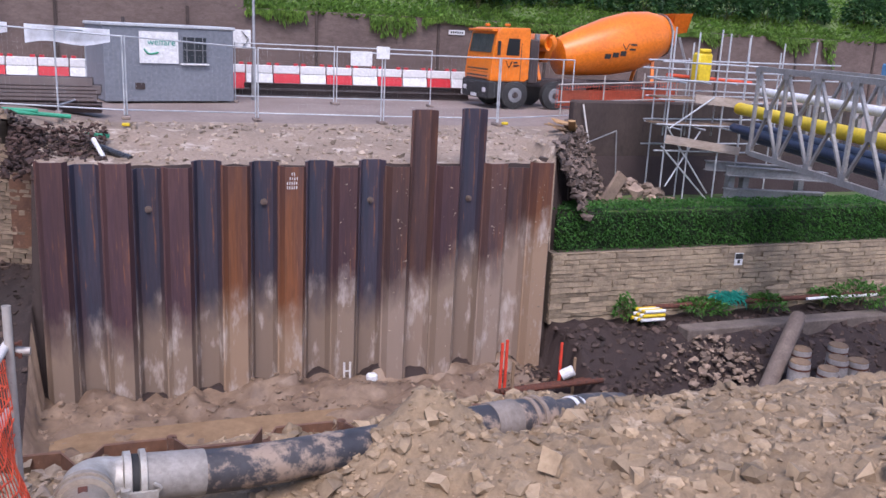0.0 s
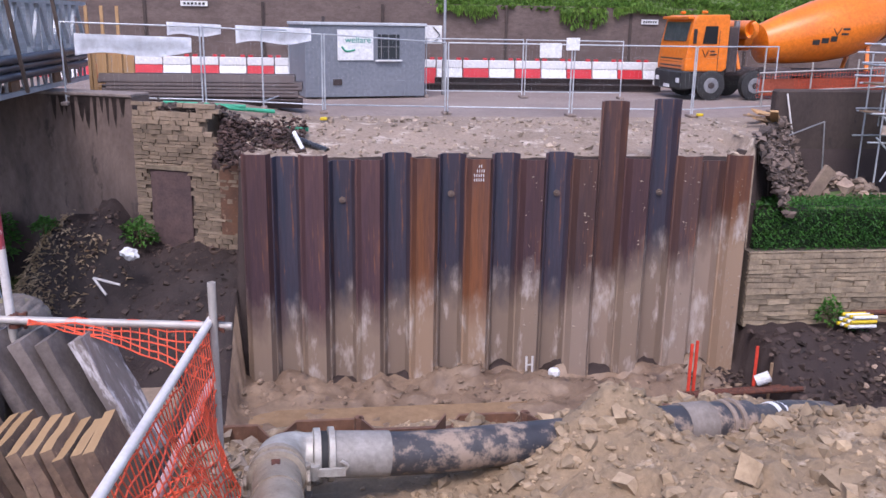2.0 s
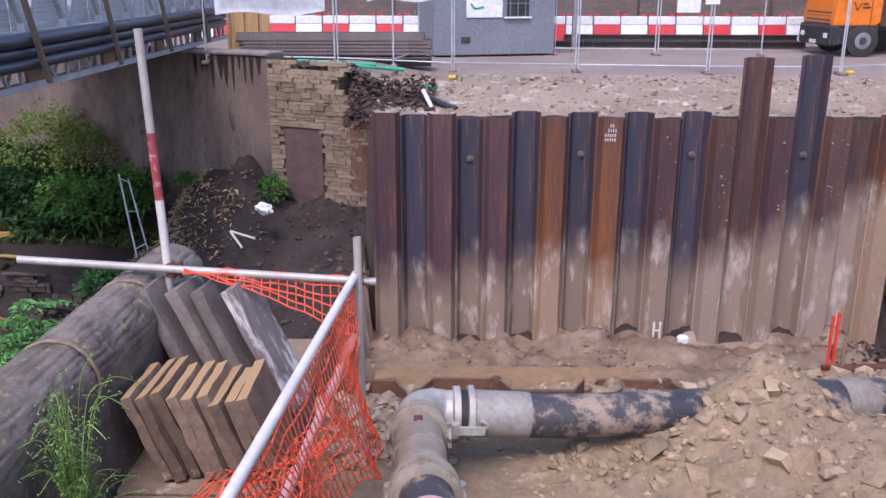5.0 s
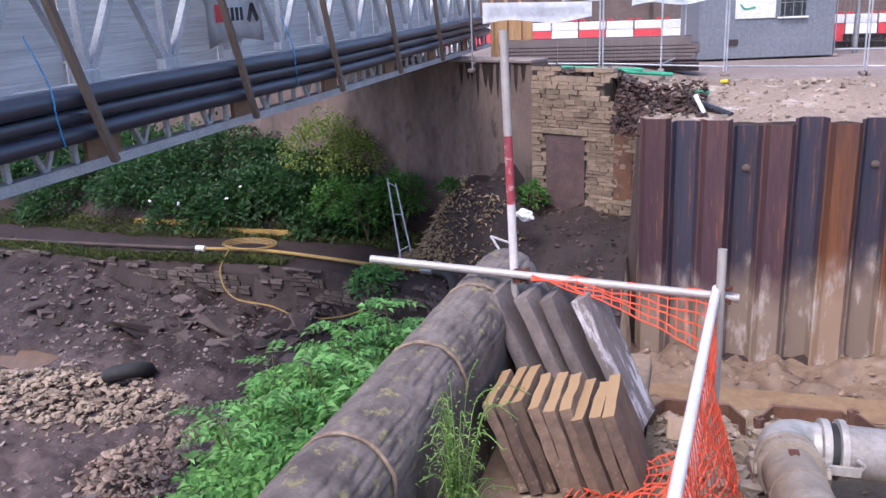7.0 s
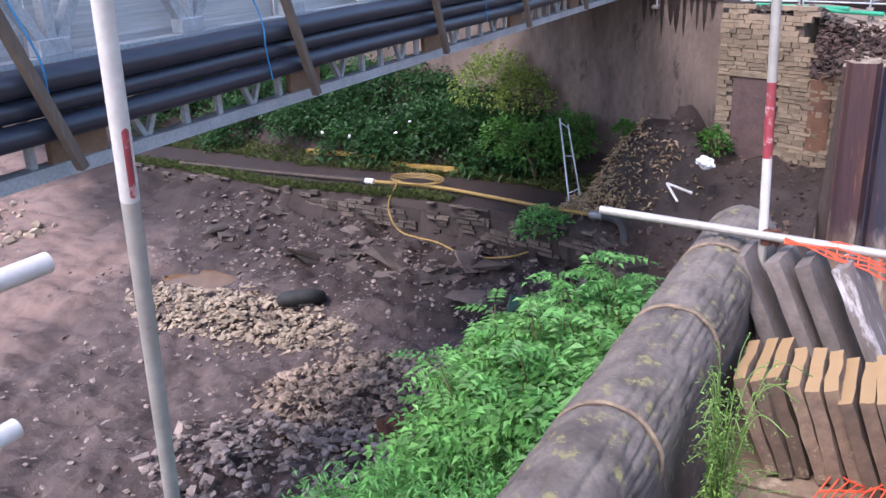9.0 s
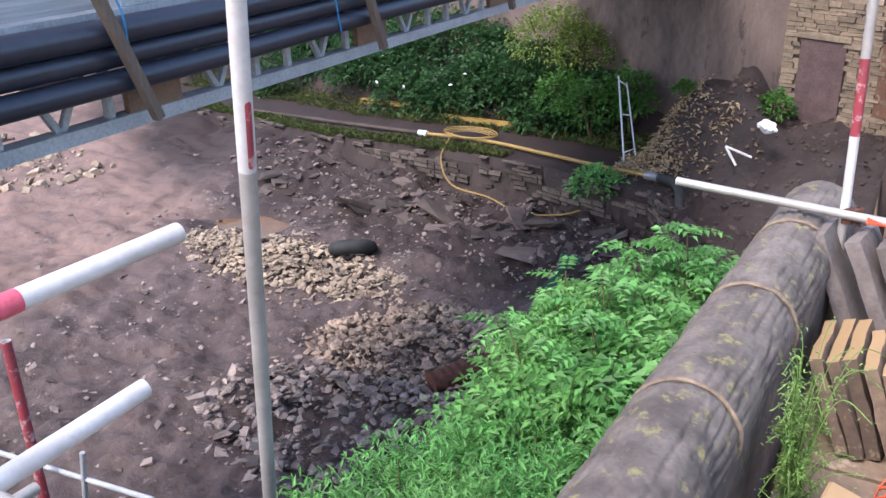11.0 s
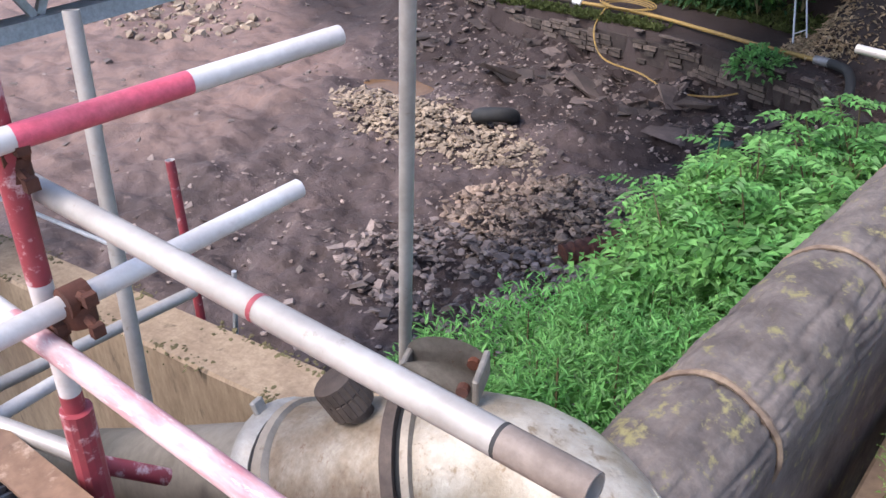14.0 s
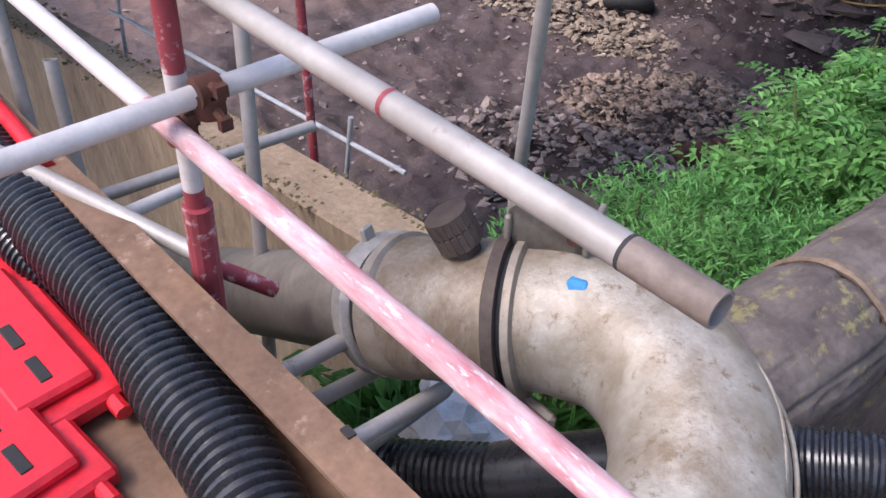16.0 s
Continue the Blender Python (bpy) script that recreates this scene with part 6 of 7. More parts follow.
solid("green_pipe", rod((-3.55, 17.3, 0.02), (-3.05, 17.2, 0.0), 0.05, 10), GREENPLASTIC, "short green plastic pipe end in the fill", "pipe")
solid("black_pipe", rod((-3.4, 16.6, -0.1), (-2.6, 15.9, -0.32), 0.07, 10), BLACKPIPE, "black pipe end sticking out of the fill", "pipe")
solid("white_pipe", rod((-3.35, 16.3, 0.05), (-3.15, 16.0, -0.3), 0.05, 10), WHITE, "short white pipe end beside the piles", "pipe")

# mixer truck
truck = thing("mixer_truck", "orange concrete mixer truck with a tilted drum", "truck", (9.75, 25.8, 0.0), turn=2)
bm = bmesh.new()
prof = [(0.0, 1.0), (-0.02, 1.25), (0.12, 2.0), (0.28, 2.75), (0.45, 2.92), (1.9, 2.95), (1.95, 2.7), (1.95, 1.1), (1.75, 1.0)]
lo = [bm.verts.new((x, 0.05, z)) for x, z in prof]
hi = [bm.verts.new((x, 2.45, z)) for x, z in prof]
for k in range(len(prof)):
    bm.faces.new((lo[k], lo[(k + 1) % len(prof)], hi[(k + 1) % len(prof)], hi[k]))
bm.faces.new(lo)
bm.faces.new(hi)
bmesh.ops.bevel(bm, geom=list(bm.edges), offset=0.05, segments=2, affect="EDGES", profile=0.5)
cab = part("cab", bm, ORANGE, truck)


def on_face(pts):
    b = bmesh.new()
    b.faces.new([b.verts.new(p) for p in pts])
    bmesh.ops.solidify(b, geom=list(b.faces), thickness=0.02)
    return b


# Base colour kept pale in place of the sky mirrored in the windscreen.
SKYSCREEN = surf("sky_tinted_windscreen", (0.16, 0.18, 0.19), (0.12, 0.135, 0.14), 1.0, 0.12, 0.0, 0.0, 9.0)
part("windscreen", on_face([(0.085, 0.25, 2.02), (0.085, 2.25, 2.02), (0.235, 2.25, 2.68), (0.235, 0.25, 2.68)]), SKYSCREEN, cab, "windscreen with the sky's reflection put into its pale colour")
part("side_window", on_face([(0.72, 0.03, 1.95), (1.4, 0.03, 1.95), (1.4, 0.03, 2.55), (0.82, 0.03, 2.55)]), GLASS, cab)
part("door_line", boxed((1.5, 0.04, 1.6), (0.02, 0.02, 1.6)), DARKSTEEL, cab)
part("door_handle", boxed((1.35, 0.03, 1.6), (0.14, 0.03, 0.04)), BLACK, cab)
bm = bmesh.new()
for k in range(4):
    box(bm, (-0.02 + 0.012 * k, 1.25, 1.05 + 0.12 * k), (0.03, 1.9, 0.05))
part("grille", bm, DARKSTEEL, cab, "dark grille bars")
part("mirror", boxed((0.28, -0.12, 2.2), (0.1, 0.16, 0.5), bevel=0.02), BLACK, cab)
part("sun_visor", boxed((0.18, 1.25, 2.82), (0.3, 2.2, 0.1), bevel=0.02), ORANGE, cab)
for dy in (0.35, 2.15):
    part("beacon", boxed((0.9, dy, 3.02), (0.2, 0.2, 0.1), bevel=0.03), ORANGE, cab)
bm = boxed((0.1, 1.25, 0.68), (0.42, 2.46, 0.66), bevel=0.06)
box(bm, (1.0, 1.25, 0.92), (1.8, 2.3, 0.2))
box(bm, (0.42, 1.25, 0.65), (0.5, 2.4, 0.5), bevel=0.03)
part("bumper", bm, BLACK, truck)
for dy in (0.35, 2.15):
    part("headlight", boxed((-0.12, dy, 0.68), (0.03, 0.3, 0.16), bevel=0.02), WHITE, truck, "clear headlight")
part("licence_plate", boxed((-0.135, 1.25, 0.45), (0.02, 0.5, 0.12)), WHITE, truck)
part("mudguard", sweep(bmesh.new(), [(1.25 + 0.62 * math.cos(a), 0.2, 0.52 + 0.62 * math.sin(a)) for a in (math.radians(10 + 16 * k) for k in range(11))], 0.12, 6), DARKSTEEL, truck)
part("engine_housing", boxed((2.25, 1.25, 1.75), (0.5, 2.1, 1.6), bevel=0.04), DARKSTEEL, truck, "dark housing behind the cab")
part("air_stack", rod((2.45, 0.35, 1.0), (2.45, 0.35, 2.75), 0.12, 10), GREYMETAL, truck)
part("chassis", boxed((5.6, 1.25, 0.95), (8.6, 0.9, 0.28), bevel=0.03), DARKSTEEL, truck)
part("fuel_tank", boxed((4.5, 0.4, 0.85), (1.3, 0.6, 0.6), bevel=0.08), DARKSTEEL, truck)
for wx in (1.3, 3.4, 7.4, 8.9):
    for wy in (0.2, 2.3):
        w = part("wheel", sweep(bmesh.new(), [(wx, wy - 0.16, 0.52), (wx, wy - 0.14, 0.52), (wx, wy + 0.14, 0.52), (wx, wy + 0.16, 0.52)], [0.45, 0.52, 0.52, 0.45], 28), BLACK, truck, "black tyre", smooth=True)
        s = -1 if wy < 1 else 1
        part("rim", sweep(bmesh.new(), [(wx, wy + s * 0.13, 0.52), (wx, wy + s * 0.175, 0.52)], [0.3, 0.26], 20), GREYMETAL, w, "dusty grey rim", smooth=True)
        part("hub", sweep(bmesh.new(), [(wx, wy + s * 0.17, 0.52), (wx, wy + s * 0.22, 0.52)], [0.12, 0.1], 12), DARKSTEEL, w, smooth=True)
prof = [(-3.55, 0.5), (-3.45, 0.75), (-2.2, 0.98), (-0.6, 1.2), (0.8, 1.26), (2.0, 1.12), (3.2, 0.74), (3.35, 0.62)]
ax = Vector((0.985, 0, 0.17))
cen = Vector((6.3, 1.25, 2.5))
part("drum", sweep(bmesh.new(), [cen + ax * t for t, r in prof], [r for t, r in prof], 40), ORANGE, truck, "glossy orange drum", smooth=True)
part("drum_ring", sweep(bmesh.new(), [cen + ax * 2.85, cen + ax * 2.95], [0.93, 0.9], 40), GREYMETAL, truck, smooth=True)
part("gearbox", sweep(bmesh.new(), [(2.55, 1.25, 2.15), (2.6, 1.25, 2.15), (2.95, 1.25, 2.15), (3.0, 1.25, 2.15)], [0.35, 0.45, 0.45, 0.35], 20), ORANGE, truck, smooth=True)
part("water_tank", sweep(bmesh.new(), [(2.6, 0.3, 2.45), (2.65, 0.3, 2.45), (2.65, 2.1, 2.45)], [0.2, 0.32, 0.32], 16), ORANGE, truck, "round orange water tank", smooth=True)
for a, b in (((2.8, 0.5, 1.05), (2.8, 1.0, 2.0)), ((2.8, 2.0, 1.05), (2.8, 1.5, 2.0)), ((9.1, 0.5, 1.05), (9.3, 0.9, 2.6)), ((9.1, 2.0, 1.05), (9.3, 1.6, 2.6))):
    part("drum_support", beam(bmesh.new(), a, b, 0.14, 0.14), ORANGE, truck)
bm = bmesh.new()
v = [bm.verts.new(p) for p in ((9.5, 0.7, 3.0), (10.2, 0.6, 3.1), (10.2, 1.9, 3.1), (9.5, 1.8, 3.0), (9.4, 0.6, 3.75), (10.35, 0.45, 3.85), (10.35, 2.05, 3.85), (9.4, 1.9, 3.75))]
for f in ((0, 1, 2, 3), (0, 1, 5, 4), (1, 2, 6, 5), (2, 3, 7, 6), (3, 0, 4, 7)):
    bm.faces.new([v[i] for i in f])
bmesh.ops.solidify(bm, geom=list(bm.faces), thickness=0.03)
part("hopper", bm, ORANGE, truck, "orange loading hopper")
bm = bmesh.new()
beam(bm, (9.9, 0.7, 2.9), (10.3, 0.3, 1.5), 0.3, 0.1)
part("chute", bm, GREYMETAL, truck)
# dark lettering bars and chevrons stand in for the maker's mark on drum and door
bm = bmesh.new()
for k in range(3):
    box(bm, (5.1 + 0.42 * k, 0.0, 2.02 + 0.07 * k), (0.34, 0.05, 0.2))
beam(bm, (5.85, 0.0, 2.55), (6.05, 0.0, 2.30), 0.04, 0.1, (0, 1, 0))
beam(bm, (6.05, 0.0, 2.30), (6.25, 0.0, 2.58), 0.04, 0.1, (0, 1, 0))
box(bm, (6.5, 0.02, 2.53), (0.36, 0.05, 0.08))
box(bm, (6.45, 0.02, 2.34), (0.36, 0.05, 0.08))
for vtx in bm.verts:
    d = (vtx.co - cen)
    t = d.dot(ax)
    r = steps(t, prof)
    zz = vtx.co.z - (cen + ax * t).z
    vtx.co.y = 1.25 - math.sqrt(max(0.05, (r + 0.012) ** 2 - zz * zz)) + (vtx.co.y) * 0.1
part("drum_mark", bm, BLACK, truck, "dark maker's mark as plain bars")
bm = bmesh.new()
beam(bm, (0.75, 0.035, 1.75), (0.9, 0.035, 1.5), 0.012, 0.06, (0, 1, 0))
beam(bm, (0.9, 0.035, 1.5), (1.05, 0.035, 1.75), 0.012, 0.06, (0, 1, 0))
box(bm, (1.22, 0.035, 1.7), (0.22, 0.012, 0.05))
box(bm, (1.22, 0.035, 1.58), (0.22, 0.012, 0.05))
part("door_mark", bm, BLACK, truck)
# short wheelbase: everything but the round wheels is drawn in along its length
for o in truck.children:
    if o.name.startswith("wheel"):
        wx = sum(v.co.x for v in o.data.vertices) / len(o.data.vertices)
        for q in (o, *o.children):
            q.data.transform(Matrix.Translation((-0.2 * wx, 0, 0)))
    else:
        back = {"drum": 0.85, "drum_ring": 0.85, "drum_mark": 0.85, "hopper": 0.6, "chute": 0.6, "water_tank": 0.4, "gearbox": 0.5}.get(o.name.split(".")[0], 0.0)
        slim = Matrix.Translation((5.0, 1.25, 2.5)) @ Matrix.Diagonal((0.93, 0.93, 0.93, 1)) @ Matrix.Translation((-5.0, -1.25, -2.5)) if o.name.startswith("drum") and "support" not in o.name else Matrix()
        for q in (o, *o.children):
            q.data.transform(Matrix.Translation((back, 0, 0)) @ slim @ Matrix.Diagonal((0.8, 1, 1, 1)))

# orange net and rails at the road edge
net_strip(7, 44, lambda u, v: (9.6 + 4.3 * v, 20.15 + 0.1 * math.sin(9 * v), 1.25 + 0.25 * v - u * (0.66 + 0.08 * math.sin(11 * v)) + 0.05 * fbm(6 * v, 2 * u, 3)), "barrier_net", "slack orange net along the road edge")
solid("net_backing", on_face([(9.7, 20.2, 0.62), (13.9, 20.25, 0.8), (13.9, 20.25, 1.2), (9.7, 20.2, 1.1)]), surf("dense_orange_net", (0.6, 0.16, 0.09), (0.5, 0.13, 0.08), 3.0), "bunched orange netting along the road edge", "barrier net")
for x, h in ((9.75, 2.0), (11.2, 1.6), (12.6, 1.7), (13.8, 1.7)):
    tube_thing("scaffold_post", "galvanised scaffold post at the road edge", (x, 20.1, 0.3), (x, 20.1, h))
tube_thing("guard_rail", "galvanised scaffold rail at the road edge", (9.6, 20.05, 1.28), (14.2, 20.05, 1.5))
tube_thing("guard_rail", "galvanised lower rail at the road edge", (9.6, 20.05, 0.75), (14.2, 20.05, 0.95))
for k, (x, y, z, r) in enumerate(((9.3, 19.0, 0.25, 30), (9.0, 18.8, 0.15, 45), (9.5, 18.7, 0.2, 60))):
    o = solid("timber_board", boxed((0, 0, 0), (0.9, 0.25, 0.05), bevel=0.005), NEWTIMBER, "pale timber board on the edge of the fill", "timber")
    o.matrix_world = pose(x, y, z, 25, 10, r)

# ---- garden side: hedge, scaffold, footbridge ----
hedge = thing("hedge", "long clipped dark green hedge on the garden wall", "hedge")
# Near-black core: the shade deep inside the hedge put into its colour.
part("core", boxed((14.7, 15.75, -2.22), (14.5, 0.9, 1.1)), surf("hedge_core_shade", (0.015, 0.03, 0.01), (0.02, 0.04, 0.012), 3.0), hedge)
s = Soup()
for _ in range(17000):
    x = 7.35 + 14.8 * gen.rand()
    if gen.rand() < 0.62:
        p, d = (x, 15.2 - 0.06 * gen.rand() + 0.1 * fbm(x, 0, 0, 1.2), -2.9 + 1.36 * gen.rand()), (gen.randn() * 0.6, -1, 0.5 * gen.randn() + 0.2)
    else:
        p, d = (x, 15.2 + 1.1 * gen.rand(), -1.56 + 0.07 * fbm(x, gen.rand(), 0, 1.5)), (gen.randn() * 0.7, gen.randn() * 0.7, 1)
    leaf(s, p, d, 0.07 + 0.05 * gen.rand(), 0.05)
tagged(link_mesh("leaves", s.mesh("leaves"), HEDGE, hedge), kind="stuff")

PALEBOARD = surf("pale_board", (0.46, 0.38, 0.32), (0.36, 0.29, 0.24), 3.0, 0.85, 0, 0.3, 30.0, stretch=(0.2, 1, 1))
tower = thing("scaffold_tower", "galvanised scaffold tower at the footbridge landing", "scaffold")
for x, y in ((11.9, 17.6), (12.7, 17.6), (13.6, 17.4), (14.3, 17.4), (12.3, 19.0), (13.4, 19.0), (15.4, 18.8), (16.6, 18.8)):
    part("standard", rod((x, y, -2.05), (x, y, 2.5 + 0.6 * math.sin(x * 7)), 0.024, 8), GALV, tower)
for z in (-0.4, 0.35, 1.05, 1.6, 2.1):
    part("ledger", rod((11.5, 17.5, z + 0.05), (14.9, 17.3, z), 0.024, 8), GALV, tower)
    part("ledger", rod((12.0, 19.0, z + 0.05), (18.9, 18.7, z + 0.1), 0.024, 8), GALV, tower)
for x in (12.0, 12.8, 13.7):
    part("transom", rod((x, 17.0, 0.3), (x + 0.3, 19.4, 0.3), 0.024, 8), GALV, tower)
    part("transom", rod((x, 17.0, 1.6), (x + 0.3, 19.4, 1.6), 0.024, 8), GALV, tower)
part("brace", rod((11.8, 17.5, 0.4), (13.4, 17.4, -1.6), 0.024, 8), GALV, tower)
part("brace", rod((12.0, 17.5, -1.4), (13.0, 17.5, 0.2), 0.024, 8), GALV, tower)
for z in (0.33, 1.08):
    for k in range(4):
        part("board", boxed((13.2, 17.7 + 0.24 * k, z + 0.05), (2.8, 0.22, 0.04)), TIMBER, tower)
for a, b in (((11.75, 17.35, 0.0), (14.3, 17.3, -0.35)), ((12.6, 17.35, 1.15), (14.5, 17.3, 1.0))):
    part("toe_board", beam(bmesh.new(), a, b, 0.04, 0.24), PALEBOARD, tower, "pale weathered toe board")
for x, h in ((12.2, 3.0), (12.95, 2.7), (13.9, 3.1), (14.9, 2.9), (16.2, 2.8), (17.4, 2.9)):
    part("standard", rod((x, 18.2, 0.0), (x, 18.2, h), 0.024, 8), GALV, tower)
for z in (1.35, 1.95):
    part("ledger", rod((11.3, 18.15, z), (18.4, 18.15, z - 0.1), 0.024, 8), GALV, tower)
part("ledger", rod((12.2, 18.3, 1.75), (15.2, 18.3, 1.6), 0.05, 8), NET, tower, "orange painted rail")
part("brace", rod((11.6, 17.3, -0.2), (13.3, 17.3, -1.75), 0.024, 8), GALV, tower)
part("brace", rod((11.8, 17.3, 0.3), (13.2, 17.3, 1.2), 0.024, 8), GALV, tower)
bm = boxed((13.15, 18.0, 2.0), (0.5, 0.35, 0.85), bevel=0.06)
box(bm, (13.15, 17.95, 2.48), (0.35, 0.25, 0.12), bevel=0.04)
solid("yellow_box", bm, YELLOW, "yellow plastic equipment box on the scaffold", "box", smooth=True)
solid("blue_box", boxed((19.6, 17.2, 2.1), (0.6, 0.5, 0.5), bevel=0.03), surf("blue_paint", (0.1, 0.25, 0.45), (0.09, 0.22, 0.4), 2.0), "blue box on the footbridge scaffold", "box")

fb = thing("pipe_bridge", "galvanised truss bridge carrying yellow and dark pipes", "bridge")
fa, fz = Vector((12.95, 15.2, -0.09)), Vector((10.6, 5.4, -0.15))
L = (fz - fa).length
ux = (fz - fa).normalized()
side = Vector((ux.y, -ux.x, 0)) * -1


def fp(s, h, w=0.0):
    return fa + ux * s + Vector((0, 0, h)) + side * w


TRUSSGREY = surf("dull_galvanised_truss", (0.4, 0.385, 0.37), (0.3, 0.285, 0.27), 2.0, 0.55, 0.25, 0.1, 20.0)
for w in (0.0, 1.5):
    for h in (0.0, 2.2):
        part("chord", beam(bmesh.new(), fp(0, h, w), fp(L, h, w), 0.11, 0.13), TRUSSGREY, fb)
    for k in range(7):
        s0 = k * 1.52
        part("post", beam(bmesh.new(), fp(s0, 0, w), fp(s0, 2.2, w), 0.08, 0.08), TRUSSGREY, fb)
        part("diagonal", beam(bmesh.new(), fp(s0, 0, w), fp(s0 + 0.76, 1.1, w), 0.07, 0.07), TRUSSGREY, fb)
        part("diagonal", beam(bmesh.new(), fp(s0, 2.2, w), fp(s0 + 0.76, 1.1, w), 0.07, 0.07), TRUSSGREY, fb)
        part("diagonal", beam(bmesh.new(), fp(s0 + 0.76, 1.1, w), fp(s0 + 1.52, 2.2, w), 0.07, 0.07), TRUSSGREY, fb)
        part("diagonal", beam(bmesh.new(), fp(s0 + 0.76, 1.1, w), fp(s0 + 1.52, 0, w), 0.07, 0.07), TRUSSGREY, fb)
        for q, h in ((0.76, 1.1), (0.0, 0.08), (0.0, 2.12)):
            part("gusset", beam(bmesh.new(), fp(s0 + q - 0.13, h, w), fp(s0 + q + 0.13, h, w), 0.1, 0.22), TRUSSGREY, fb)
part("pipe", rod(fp(-2, 1.0, 0.5), fp(L, 0.95, 0.5), 0.17, 18), YELLOW, fb, "yellow gas pipe", smooth=True)
for h, w, r in ((0.45, 0.4, 0.13), (0.25, 0.75, 0.13), (0.5, 1.0, 0.13), (1.5, 1.1, 0.12)):
    part("pipe", rod(fp(-2, h, w), fp(L, h, w), r, 14), surf("dark_blue_pipe", (0.03, 0.05, 0.1), (0.04, 0.06, 0.12), 2.0, 0.5) if h < 1 else WHITE, fb, "dark blue pipe" if h < 1 else "white pipe", smooth=True)
tr = thing("steel_trestle", "grey steel beam trestle on the lawn", "trestle")
for a, b in (((13.4, 16.6, -0.8), (16.6, 16.2, -0.95)), ((13.4, 16.6, -1.45), (16.6, 16.2, -1.55)), ((13.4, 17.6, -0.8), (16.6, 17.2, -0.95))):
    bm = bmesh.new()
    for dz in (-0.13, 0.13):
        beam(bm, Vector(a) + Vector((0, 0, dz)), Vector(b) + Vector((0, 0, dz)), 0.24, 0.03)
    beam(bm, a, b, 0.03, 0.26)
    part("beam", bm, GREYMETAL, tr)
for x in (13.7, 14.2, 16.2):
    part("leg", beam(bmesh.new(), (x, 16.8, -1.82), (x, 16.8, -0.7), 0.2, 0.2), GREYMETAL, tr)
o = solid("leaning_slab", boxed((0, 0, 0), (0.35, 0.12, 1.0), bevel=0.01), MASONRY_LOOSE, "long stone leaning on the rubble pile", "stone")
o.matrix_world = pose(9.75, 16.6, -1.3, 0, 35, 10)
tube_thing("survey_pole", "red and white pole leaning on the dark wall", (10.75, 19.2, -2.03), (10.2, 19.5, 0.75), material=WHITETUBE, bands=((0.05, 0.3, REDTUBE),))
bm = bmesh.new()
for a, b in (((9.95, 18.5, -1.95), (9.9, 18.6, -0.3)), ((9.9, 18.6, -0.3), (11.0, 18.8, 0.05)), ((11.0, 18.8, 0.05), (11.1, 18.7, -1.97))):
    sweep(bm, [a, b], 0.02, 8)
solid("bent_frame", bm, GREYMETAL, "bent grey fence frame on the lawn", "fence")

# below the garden wall
for k, (x, y, z) in enumerate(((11.75, 11.0, -5.0), (12.3, 11.6, -4.95), (12.75, 10.9, -4.95), (13.3, 11.5, -4.9), (12.2, 10.6, -5.05), (13.2, 10.75, -5.0))):
    th = thing("concrete_cylinder", "grey concrete cylinder with a dark lid band", "cylinder", (x, y, z - 0.22), "stored cylinders")
    part("body", sweep(bmesh.new(), [(0, 0, 0), (0, 0, 0.9)], [0.25, 0.23], 20), surf("grey_concrete", (0.42, 0.38, 0.35), (0.34, 0.31, 0.29), 2.0, 0.9, 0, 0.2, 18.0) if k == 0 else bpy.data.materials["grey_concrete"], th, smooth=True)
    part("band", sweep(bmesh.new(), [(0, 0, 0.74), (0, 0, 0.78)], 0.245, 20), RUSTFIT, th)
    part("lid", sweep(bmesh.new(), [(0, 0, 0.9), (0, 0, 0.93)], [0.23, 0.21], 20), TIMBER, th)
solid("timber_post", sweep(bmesh.new(), [(10.9, 11.1, -5.2), (12.4, 12.0, -3.68), (12.5, 12.07, -3.58)], [0.2, 0.19, 0.16], 14), surf("grey_brown_timber", (0.22, 0.17, 0.14), (0.16, 0.12, 0.1), 3.0), "thick grey timber pile leaning on the rubble", "timber", smooth=True)
bm = bmesh.new()
box(bm, (13.6, 13.6, -4.5), (6.5, 0.5, 0.45), bevel=0.03)
tagged(part("kerb", bm, surf("grey_kerb", (0.2, 0.16, 0.135), (0.12, 0.095, 0.08), 2.0)), "cracked concrete kerb along the river edge", "kerb", kind="structure")
solid("rusty_pipe", rod((9.8, 14.6, -4.05), (19.0, 14.4, -4.0), 0.07, 10), RUSTFIT, "rusty pipe along the foot of the garden wall", "pipe")
solid("white_pipe", rod((14.8, 14.3, -4.0), (17.2, 14.2, -3.98), 0.04, 8), WHITE, "thin white pipe at the foot of the wall", "pipe")
for j in range(3):
    for i in range(4):
        solid("marker_post", rod((9.3 + 0.04 * i + 0.05 * j, 14.35 - 0.09 * i, -4.2 + 0.11 * j), (9.95 + 0.04 * i, 14.3 - 0.09 * i, -4.18 + 0.11 * j), 0.045, 8), WHITE if (i + j) % 2 else YELLOW,
              "yellow and white marker post in a small stack", "post", "stack of marker posts")
s = Soup()
for _ in range(260):
    leaf(s, (11.9 + 0.9 * gen.rand(), 14.4 + 0.2 * gen.rand(), -3.95 + 0.2 * gen.rand()), gen.randn(3), 0.25, 0.03)
tagged(link_mesh("green_netting", s.mesh("green_netting"), surf("teal_netting", (0.02, 0.4, 0.3), (0.02, 0.33, 0.25), 2.0)), "tangle of teal netting below the garden wall", "netting", kind="stuff")
ns = thing("notice_plate", "small black and white plate on the garden wall", "sign", (12.85, 14.92, -2.95))
part("plate", boxed((0, 0, 0), (0.26, 0.02, 0.34)), WHITE, ns)
part("upper_half", boxed((0, -0.012, 0.08), (0.24, 0.01, 0.15)), BLACK, ns)
